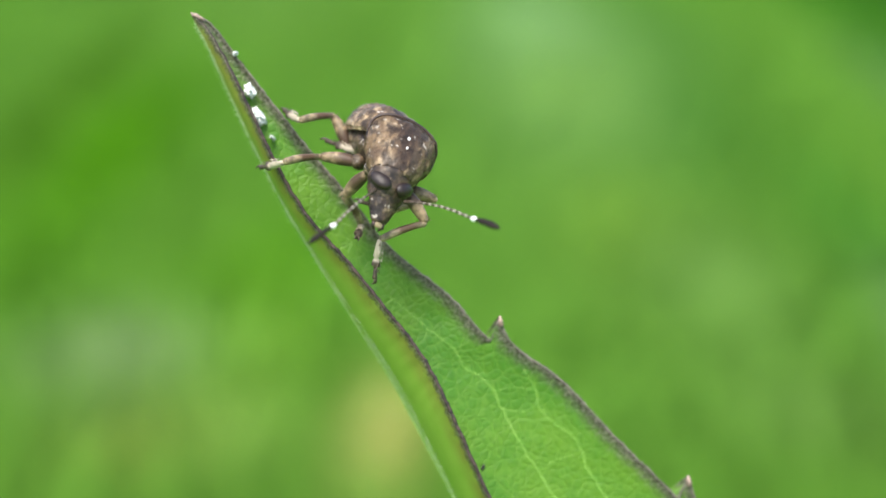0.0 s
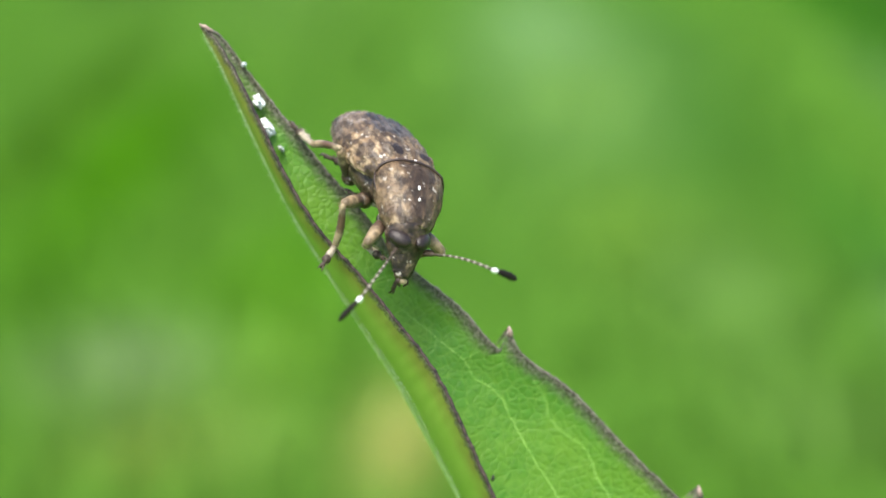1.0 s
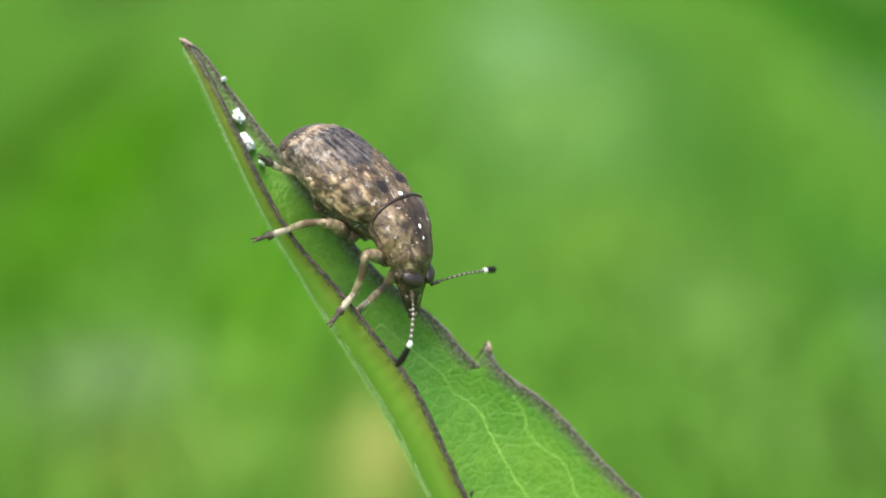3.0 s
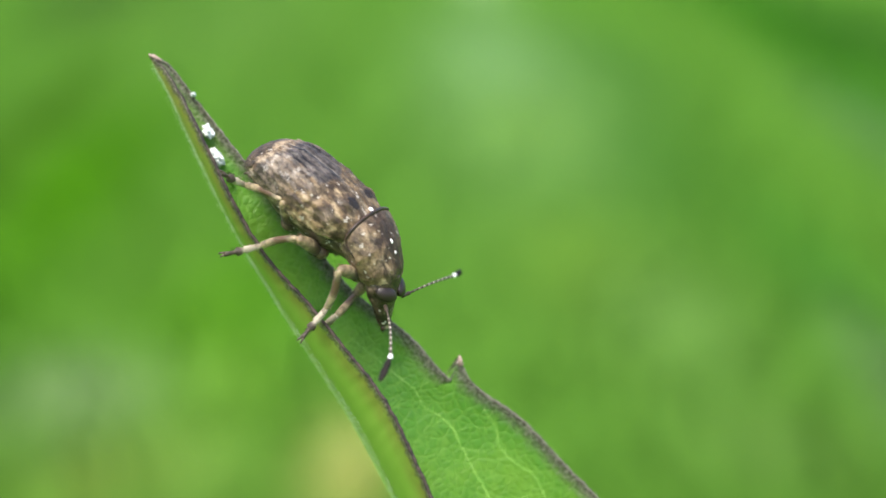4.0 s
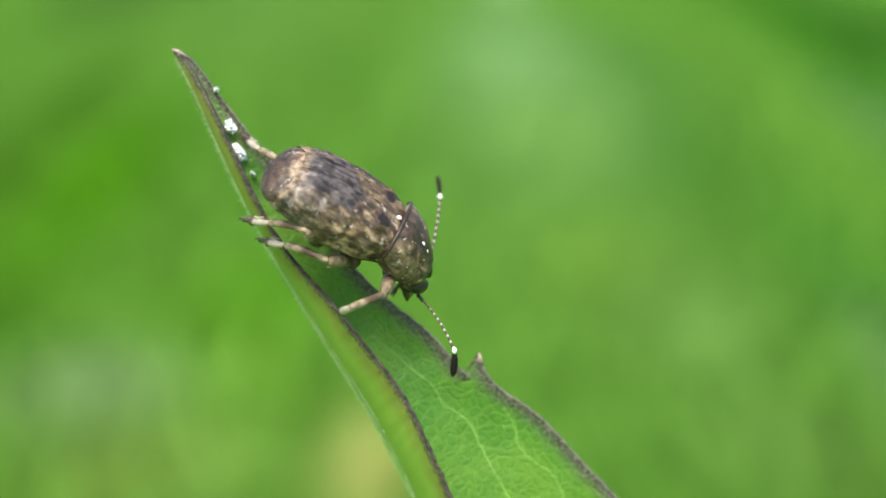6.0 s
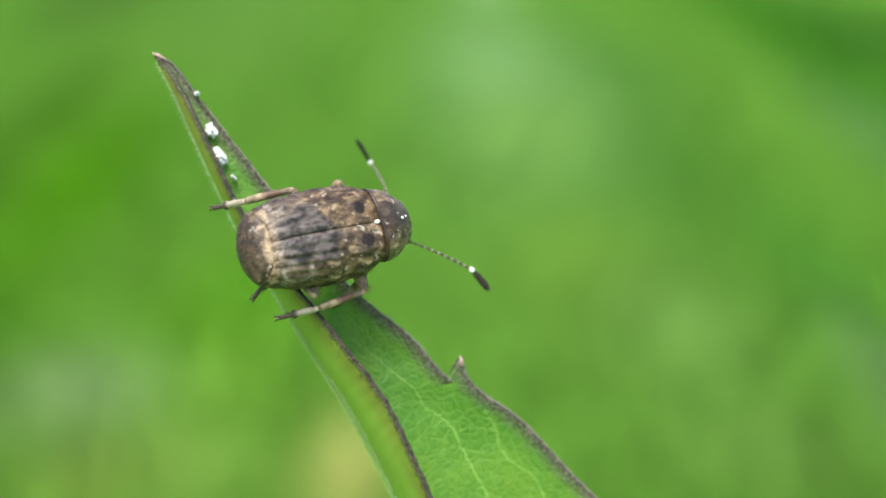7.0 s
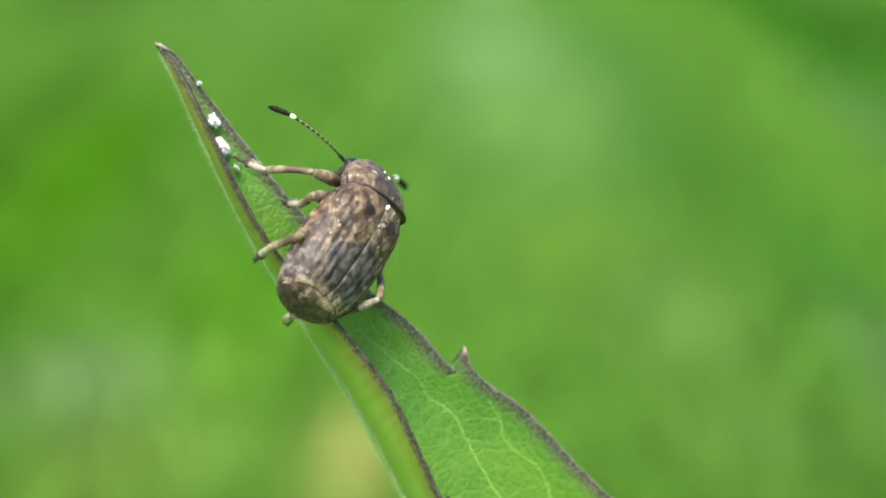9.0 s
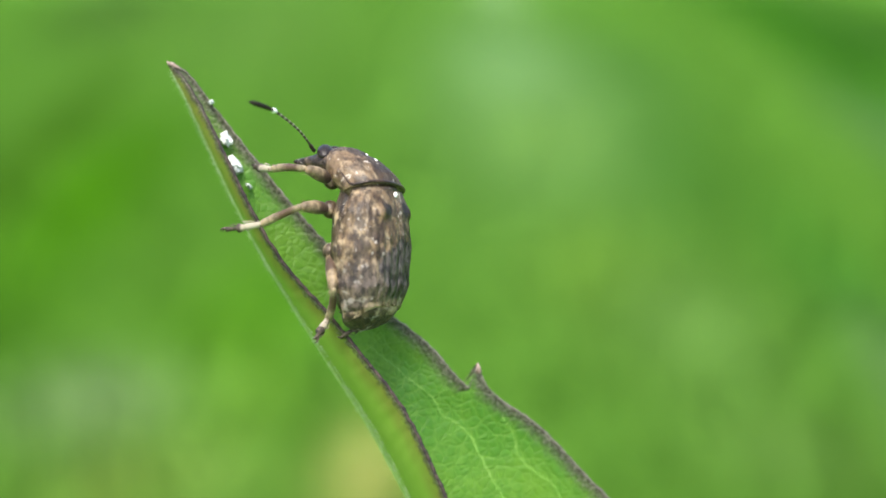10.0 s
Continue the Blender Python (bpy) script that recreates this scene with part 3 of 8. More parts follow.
def case_point(side, y, a, inset=0.0):
    """A point of a wing case: y along the body, a the angle round it in degrees (90: the seam)."""
    top, wide, mid = between(y, BACK), between(y, HALF_WIDTH), between(y, ((-1.7, -0.80), (-0.7, -0.70), (0.0, -0.58)))
    k = (90 - a) / 2.95
    fade = min(1, max(0, -y / 0.3), max(0, (y + 3.6) / 0.3) + 0.3)
    saddle = math.exp(-((math.cos(radians(a)) * wide / 0.75) ** 4 + ((y + 2.0) / 0.85) ** 4))
    groove = (0.010 + 0.024 * saddle) * (0.5 + 0.5 * math.cos(2 * math.pi * k / 4)) * fade
    knob = 0.085 * math.exp(-((k - 9.5) / 3) ** 2) * math.exp(-((y + 0.48) / 0.24) ** 2)
    lump = 0.022 * noise.noise(Vector((side * 3 + a * 0.045, y * 3.2, side)))
    r = 1 - groove + knob + lump - 0.085 * (1 - 0.75 * max(0, math.sin(radians(a))) ** 2) * max(0, (y + 0.42) / 0.44) ** 1.6
    a = radians(a)
    cx = abs(math.cos(a)) ** 0.82
    sz = math.copysign(abs(math.sin(a)) ** 0.82, math.sin(a))
    height = (top - mid) if a >= 0 else between(y, ((-1.4, 0.52), (0.0, 0.30)))
    x, z = wide * cx * r, mid + height * sz * r
    return Vector((side * max(x - inset, 0.012), y, z - inset * max(0, math.sin(a))))


def case_end(rise):
    """Where a wing case ends behind; rise is 1 at the seam, 0 at its outer edge."""
    return -2.93 - 0.34 * (1 - rise)


def wing_case(side):
    rings = []
    angles = [90 - 112 * k / 48 for k in range(49)]
    for i in range(61):
        ys = [0.02 + (case_end(math.sin(radians(max(a, 0)))) - 0.02) * i / 60 for a in angles]
        thick = 0.09 if i < 48 else 0.09 - 0.0065 * (i - 48)
        rings.append([case_point(side, y, a) for y, a in zip(ys, angles)] + [case_point(side, y, a, thick) for y, a in reversed(list(zip(ys, angles)))])
    return loft(rings)


def scales(surface, count, u_range, v_range, size, seed, bare=None):
    """Many loose flat scales lying on a surface(u, v), pointing along falling u."""
    rng = random.Random(seed)
    bm = bmesh.new()
    for _ in range(count):
        u, v = rng.uniform(*u_range), rng.uniform(*v_range)
        p = surface(u, v)
        if bare and rng.random() < bare(p):
            continue
        along_u = (surface(u - 0.02, v) - p)
        along_v = (surface(u, v + (v_range[1] - v_range[0]) * 0.004) - p)
        if along_u.length < 1e-6 or along_v.length < 1e-6:
            continue
        d, e = along_u.normalized(), along_v.normalized()
        up = d.cross(e).normalized()
        e = up.cross(d)
        turn_by = rng.gauss(0, 0.35)
        d, e = d * math.cos(turn_by) + e * math.sin(turn_by), e * math.cos(turn_by) - d * math.sin(turn_by)
        length, width = size * rng.uniform(0.8, 1.5), size * rng.uniform(0.35, 0.6)
        flip = 1 if up.dot(p - Vector((0, p.y, -0.9))) > 0 else -1
        lift = up * flip
        a = bm.verts.new(p - d * length * 0.3 - e * width * 0.3 + lift * 0.004)
        b = bm.verts.new(p - d * length * 0.3 + e * width * 0.3 + lift * 0.004)
        c = bm.verts.new(p + d * length * 0.35 + e * width * 0.5 + lift * 0.011)
        f = bm.verts.new(p + d * length * 0.70 + lift * rng.uniform(0.006, 0.026))
        g = bm.verts.new(p + d * length * 0.35 - e * width * 0.5 + lift * 0.011)
        bm.faces.new((a, b, c, f, g))
    return bm


def belly():
    rings = []
    for i in range(33):
        f = i / 32
        y = 0.75 - 3.95 * f
        wide = between(-y, ((-0.75, 0.45), (-0.2, 0.62), (0.6, 0.95), (1.6, 1.08), (2.8, 0.92), (3.2, 0.70), (3.4, 0.40)))
        low = between(-y, ((-0.75, -1.42), (-0.2, -1.40), (0.6, -1.60), (1.6, -1.68), (2.8, -1.55), (3.2, -1.42), (3.4, -1.25)))
        top = -0.45 if y < 0 else -0.75
        mid = -1.0
        crease = 0.03 * (0.5 + 0.5 * math.cos(i * 2 * math.pi / 4)) if i > 12 else 0
        rings.append([Vector((wide * math.cos(a) * (1 - crease), y, mid + ((top - mid) if math.sin(a) > 0 else (mid - low)) * math.sin(a) * (1 - crease))) for a in (2 * math.pi * k / 32 for k in range(32))])
    return loft(rings)


TAIL_MID, TAIL_DOWN, TAIL_OUT = Vector((0, -3.10, -0.84)), Vector((0, -0.42, -0.907)), Vector((0, -0.907, 0.42))


def tail_place(x, out, down):
    narrow = 1 - 0.18 * max(0, down)
    return TAIL_MID + Vector((0.98 * x * narrow, 0, 0)) + TAIL_OUT * 0.40 * out + TAIL_DOWN * (0.60 if down > 0 else 0.74) * down


def tail_point(u, v):
    """The sloping, slightly domed tail plate; u falls from the seam to the tip, v goes round."""
    a, b = radians(v), radians(u)
    return tail_place(math.cos(b) * math.cos(a), abs(math.cos(b) * math.sin(a)), -math.sin(b))


def tail_plate():
    bm = blob((0, 0, 0), (1, 1, 1), segments=32)
    for v in bm.verts:
        v.co = tail_place(v.co.x, -v.co.y, -v.co.z)
    return bm


def shield_point(f, a):
    """f: 0 at the wing cases, 1 at the head; a: degrees round it."""
    mid_y = between(f, ((0, 0.03), (0.5, 0.58), (1, 1.08)))
    mid_z = between(f, ((0, -0.60), (0.5, -0.92), (1, -1.42)))
    tilt = radians(between(f, ((0, 2), (0.5, 26), (1, 52))))
    wide = between(f, ((0, 0.955), (0.12, 0.965), (0.45, 0.91), (0.8, 0.73), (1, 0.56)))
    up = between(f, ((0, 0.675), (0.2, 0.73), (0.5, 0.63), (0.8, 0.56), (1, 0.46)))
    down = between(f, ((0, 0.50), (0.5, 0.56), (1, 0.44)))
    a = radians(a)
    r = 1 + 0.025 * noise.noise(Vector((math.cos(a) * 4, f * 5, math.sin(a) * 4)))
    square = 0.82 + 0.12 * min(1, f / 0.4)
    d = (up if math.sin(a) > 0 else down) * math.copysign(abs(math.sin(a)) ** square, math.sin(a)) * r
    return Vector((wide * math.copysign(abs(math.cos(a)) ** square, math.cos(a)) * r, mid_y + d * math.sin(tilt), mid_z + d * math.cos(tilt)))


def shield():
    return loft([[shield_point(i / 24, 360 * k / 56) for k in range(56)] for i in range(25)])


def shield_ridge():
    """A raised edge across the shield's base that bends forward along its sides."""
    path = []
    for k in range(41):
        a = 8 + 164 * k / 40
        p = shield_point(0.02, a)
        path.append(p + Vector((p.x * 0.030, 0.0, 0.016 * math.sin(radians(a)))))
    fore = [shield_point(f, 2) + Vector((0.012, 0, 0)) for f in (0.40, 0.30, 0.20, 0.11)]
    path = fore + path + [Vector((-p.x, p.y, p.z)) for p in reversed(fore)]
    radii = [0.010, 0.018, 0.024, 0.030] + [0.036 + 0.012 * math.sin(math.pi * k / 40) ** 0.5 for k in range(41)] + [0.030, 0.024, 0.018, 0.010]
    return tube(path, radii, 8)


def face_point(f, a):
    mid = Vector((0, 1.02, -1.30)).lerp(Vector((0, 1.66, -2.56)), f)
    wide = between(f, ((0, 0.55), (0.2, 0.60), (0.4, 0.53), (0.65, 0.38), (0.85, 0.28), (1, 0.19)))
    deep = between(f, ((0, 0.46), (0.3, 0.40), (0.6, 0.24), (1, 0.13)))
    a = radians(a)
    return mid + Vector((wide * math.cos(a), 0, 0)) + Vector((0, 0.88, 0.47)) * deep * math.sin(a)


def face():
    return loft([[face_point(i / 18, 360 * k / 28) for k in range(28)] for i in range(19)])


def slanted_eye(side):
    """A flat oval eye on the front of the face, its inner end lower."""
    bm = blob((0, 0, 0), (0.33, 0.16, 0.215), segments=28)
    turn_by = Matrix.Rotation(radians(28), 3, "X") @ Matrix.Rotation(radians(-34 * side), 3, "Y") @ Matrix.Rotation(radians(-30 * side), 3, "Z")
    for v in bm.verts:
        v.co = turn_by @ v.co + Vector((0.34 * side, 1.46, -1.54))
    return bm


def bristles(bm, length, radius, count, size, seed):
    """Short hairs lying along a limb, added to its mesh."""
    rng = random.Random(seed)
    for _ in range(count):
        y, a = rng.uniform(0.03, 0.97) * length, rng.uniform(0, 2 * math.pi)
        out = Vector((math.cos(a), 0, math.sin(a)))
        p = out * radius * 0.85 + Vector((0, y, 0.05 * math.sin(math.pi * y / length)))
        side = Vector((-math.sin(a), 0, math.cos(a))) * 0.009
        tip = p + Vector((0, size * rng.uniform(0.6, 1.2), 0)) + out * size * rng.uniform(0.25, 0.6)
        bm.faces.new([bm.verts.new(q) for q in (p - side, p + side, tip)])
    return bm


def thigh(length):
    pts = [(0, length * f, 0.05 * math.sin(math.pi * f)) for f in (0, 0.08, 0.2, 0.35, 0.5, 0.65, 0.8, 0.92, 1.0)]
    return tube(pts, [0.07, 0.105, 0.14, 0.17, 0.18, 0.17, 0.145, 0.12, 0.07], 14)


def shin(length):
    pts = [(0, length * f, 0.06 * math.sin(math.pi * f)) for f in (0, 0.05, 0.15, 0.3, 0.5, 0.7, 0.85, 0.95, 1.0)]
    return tube(pts, [0.055, 0.085, 0.082, 0.088, 0.098, 0.105, 0.100, 0.09, 0.05], 12)


def foot_segments(length):
    bm = tube([(0, length * f, -0.03 * math.sin(math.pi * f)) for f in (0, 0.06, 0.2, 0.36, 0.40, 0.46, 0.56, 0.60, 0.66, 0.78, 0.86)],
              [0.06, 0.075, 0.085, 0.105, 0.06, 0.10, 0.125, 0.06, 0.05, 0.06, 0.07], 10)
    return bm


def claw(length, side):
    return tube([(0.02 * side, length * 0.83, 0), (0.035 * side, length * 0.90, 0.02), (0.055 * side, length * 0.96, 0.0), (0.06 * side, length * 0.98, -0.06)], [0.035, 0.030, 0.022, 0.008], 7)


def feeler(length):
    pts, radii = [], []
    count = 60
    for i in range(count + 1):
        f = i / count
        y = length * f
        bead = 0.5 + 0.5 * math.cos(2 * math.pi * y / 0.21)
        pts.append((0, y, 0.10 * math.sin(math.pi * f)))
        radii.append((0.056 if f < 0.12 else 0.028 + 0.010 * f) * (0.82 + 0.26 * bead))
    return tube(pts, radii, 10)


def club(length):
    pts, radii = [], []
    for i in range(25):
        f = i / 24
        pts.append((0, length * f, -0.10 * f * f))
        radii.append(between(f, ((0, 0.045), (0.15, 0.075), (0.5, 0.105), (0.85, 0.10), (1.0, 0.02))) * (0.93 + 0.07 * math.cos(f * 2 * math.pi * 3)))
    return tube(pts, radii, 12, 0.7)


def build_beetle():
    beetle = tagged(new("beetle"), "mottled brown fungus weevil clinging to the leaf edge", "beetle")
    moving = {}
    for side in (1, -1):
        case = part("wing_case", wing_case(side), M_ELYTRA, beetle, "mottled tan and slate-grey grooved wing case")
        coat = scales(lambda u, v: case_point(side, u, v), 6500, (-3.24, -0.02), (-20, 89), 0.105, 3 + side,
                      lambda p: 1.0 if p.y < case_end(min(1, max(0, (p.z + 0.8) / 0.65))) + 0.05 else 0.75 * math.exp(-((p.x / 0.75) ** 4 + ((p.y + 2.0) / 0.85) ** 4)))
        tagged(part("scale_coat", coat, M_ELYTRA_SCALES, case, "tan, brown and grey scales", smooth=False), kind="stuff")
    part("collar", blob((0, 0.03, -0.62), (0.87, 0.30, 0.655)), M_PRONOTUM, beetle, "brown collar between shield and wing cases")
    part("belly", belly(), M_BELLY, beetle, "dark brown underside")
    tail = part("tail_plate", tail_plate(), M_PYGIDIUM, beetle, "tan tail plate with a dark brown blotch")
    tagged(part("scale_coat", scales(tail_point, 1600, (-75, 80), (185, 355), 0.09, 8), M_TAIL_SCALES, tail, "tan and brown scales", smooth=False), kind="stuff")
    thorax = part("thorax_shield", shield(), M_PRONOTUM, beetle, "dark brown speckled thorax shield")
    coat = scales(lambda u, v: shield_point(-u, v), 3600, (-0.98, -0.04), (-40, 220), 0.085, 12)
    tagged(part("scale_coat", coat, M_PRONOTUM_SCALES, thorax, "brown and tan scales", smooth=False), kind="stuff")
    part("ridge", shield_ridge(), M_CARINA, thorax, "black ridge across the shield")
    part("scutellum", blob((0, -0.085, 0.080), (0.052, 0.075, 0.055)), M_WHITE, beetle, "small white scutellum")
    for f, a, r in ((0.48, 90, 0.036), (0.66, 92, 0.030)):
        part("scale_tuft", blob(shield_point(f, a), (r, r * 1.8, r), -40, 0.4, int(f * 100)), M_WHITE, thorax, "white tuft of scales")
    head = part("head", face(), M_HEAD, beetle, "dark brown head with a short broad snout")
    tagged(part("scale_coat", scales(lambda u, v: face_point(-u, v), 700, (-0.95, -0.15), (0, 360), 0.07, 15), M_HEAD_SCALES, head, "dark brown scales", smooth=False), kind="stuff")
    for side in (1, -1):
        part("eye", slanted_eye(side), M_EYE, head, "black-brown bulging eye")
        part("mandible", tube([(0.10 * side, 1.66, -2.50), (0.13 * side, 1.72, -2.64), (0.05 * side, 1.74, -2.74)], [0.07, 0.06, 0.02], 8), M_CARINA, head, "dark jaw")
    part("upper_lip", blob((0, 1.72, -2.58), (0.13, 0.06, 0.10), 25), M_TIBIA, head, "tan hairy lip")
    for name, (hip_x, hip_y, hip_z) in (("front", (0.45, 0.55, -1.55)), ("middle", (0.60, -0.4, -1.60)), ("hind", (0.65, -1.5, -1.58))):
        for side, word in ((1, "right"), (-1, "left")):
            part("hip", blob((hip_x * side * 0.95, hip_y, hip_z + 0.06), (0.24, 0.24, 0.22)), M_BELLY, thorax if name == "front" else beetle)
            moving[word, name] = (
                part("femur", bristles(thigh(1.15), 1.15, 0.16, 260, 0.09, 1), M_FEMUR, beetle, "brown hairy thigh"),
                part("tibia", bristles(shin(1.30), 1.30, 0.10, 260, 0.09, 2), M_TIBIA, beetle, "tan shin with darker ring"),
                part("tarsus", bristles(foot_segments(1.2), 0.9, 0.09, 120, 0.09, 3), M_TARSUS, beetle, "white-haired foot"),
            )
            for s in (1, -1):
                part("claw", claw(1.2, s), M_CLAW, moving[word, name][2], "dark hooked claw")
    for word, length in (("right", 2.2), ("left", 2.4)):
        shaft = part("antenna_shaft", feeler(length), M_FEELER, beetle, "thin antenna ringed white and brown")
        tip = part("antenna_club", club(0.8), M_CLUB, beetle, "black spindle-shaped antenna club")
        part("white_bead", blob((0, 0.02, 0), (0.062, 0.10, 0.062)), M_WHITE, tip, "white bead below the club")
        moving[word, "antenna"] = (shaft, tip)
    moving["head"], moving["thorax"] = head, thorax
    return beetle, moving


build_ground()
build_grass()
build_plant()
build_crust()
BEETLE, MOVING = build_beetle()

# ---- poses by time ----
BODY_ROWS = [
    (0, LEAF @ mm(-0.840, 3.198, 1.231, 87.0, -13.3, 146.4)),
    (0.25, LEAF @ mm(-0.919, 2.995, 1.341, 80.9, -20.7, 151.3)),
    (0.5, LEAF @ mm(-1.011, 2.696, 1.497, 71.4, -30.3, 159.6)),
    (0.75, LEAF @ mm(-1.013, 2.544, 1.564, 67.6, -32.5, 161.4)),
    (1, LEAF @ mm(-0.961, 2.423, 1.610, 65.1, -34.0, 162.5)),
    (1.25, LEAF @ mm(-0.837, 2.323, 1.659, 61.5, -41.0, 168.4)),
    (1.5, LEAF @ mm(-0.726, 2.226, 1.703, 55.6, -47.2, 176.6)),
    (1.75, LEAF @ mm(-0.735, 2.098, 1.731, 44.7, -47.2, -175.4)),
    (2, LEAF @ mm(-0.773, 2.015, 1.747, 35.7, -45.8, -169.4)),
    (2.25, LEAF @ mm(-0.774, 1.988, 1.772, 32.3, -47.8, -165.4)),
    (2.5, LEAF @ mm(-0.776, 1.974, 1.795, 29.2, -49.9, -161.5)),
    (2.75, LEAF @ mm(-0.778, 1.970, 1.815, 26.0, -52.1, -157.4)),
    (3, LEAF @ mm(-0.782, 1.971, 1.835, 22.7, -54.2, -153.0)),
    (3.25, LEAF @ mm(-0.787, 1.968, 1.855, 19.0, -55.9, -148.4)),
    (3.5, LEAF @ mm(-0.791, 1.961, 1.876, 15.0, -57.0, -143.6)),
    (3.75, LEAF @ mm(-0.789, 1.950, 1.896, 14.8, -57.4, -144.4)),
    (4, LEAF @ mm(-0.778, 1.937, 1.921, 15.9, -57.4, -146.5)),
    (4.25, LEAF @ mm(-0.774, 1.925, 1.955, 17.1, -57.3, -147.2)),
    (4.5, LEAF @ mm(-0.752, 1.911, 2.001, 17.9, -57.1, -147.4)),
    (4.75, LEAF @ mm(-0.678, 1.868, 2.089, 12.3, -55.2, -142.1)),
    (5, LEAF @ mm(-0.608, 1.832, 2.171, 5.3, -52.1, -135.6)),
    (5.25, LEAF @ mm(-0.600, 1.839, 2.167, 1.4, -51.0, -132.5)),
    (5.5, LEAF @ mm(-0.601, 1.825, 2.139, -5.0, -49.3, -126.6)),
    (5.75, LEAF @ mm(-0.588, 1.748, 2.102, -12.5, -46.7, -117.4)),
    (6, LEAF @ mm(-0.584, 1.659, 2.062, -20.2, -43.4, -107.2)),
    (6.2, LEAF @ mm(-0.623, 1.710, 2.067, -23.1, -38.8, -99.2)),
    (6.25, LEAF @ mm(-0.625, 1.713, 2.069, -23.6, -37.0, -97.5)),
    (6.5, LEAF @ mm(-0.633, 1.724, 2.088, -24.9, -26.7, -90.1)),
    (6.75, LEAF @ mm(-0.640, 1.729, 2.106, -24.7, -16.1, -83.0)),
    (7, LEAF @ mm(-0.641, 1.732, 2.127, -23.1, -5.9, -75.8)),
    (7.25, LEAF @ mm(-0.634, 1.734, 2.148, -20.5, 3.2, -68.5)),
    (7.3, LEAF @ mm(-0.631, 1.734, 2.153, -19.9, 4.9, -67.0)),
    (7.5, LEAF @ mm(-0.547, 1.727, 2.191, -18.1, 8.6, -63.5)),
    (7.75, LEAF @ mm(-0.448, 1.787, 2.139, -21.2, 12.8, -60.8)),
    (8, LEAF @ mm(-0.370, 1.833, 2.079, -24.3, 17.2, -58.8)),
    (8.25, LEAF @ mm(-0.338, 1.794, 2.088, -25.7, 22.8, -58.6)),
    (8.5, LEAF @ mm(-0.336, 1.755, 2.090, -27.0, 29.1, -58.5)),
    (8.75, LEAF @ mm(-0.396, 1.818, 2.091, -24.9, 32.4, -52.3)),
    (9, LEAF @ mm(-0.515, 1.917, 2.078, -21.9, 35.7, -44.7)),
    (9.25, LEAF @ mm(-0.782, 1.963, 2.098, -19.3, 40.3, -39.3)),
    (9.5, LEAF @ mm(-0.986, 2.076, 2.111, -15.5, 45.0, -32.5)),
    (9.75, LEAF @ mm(-0.854, 2.438, 2.057, -10.2, 54.9, -16.4)),
    (10, LEAF @ mm(-0.700, 2.695, 2.037, -1.8, 61.6, -0.4)),
]
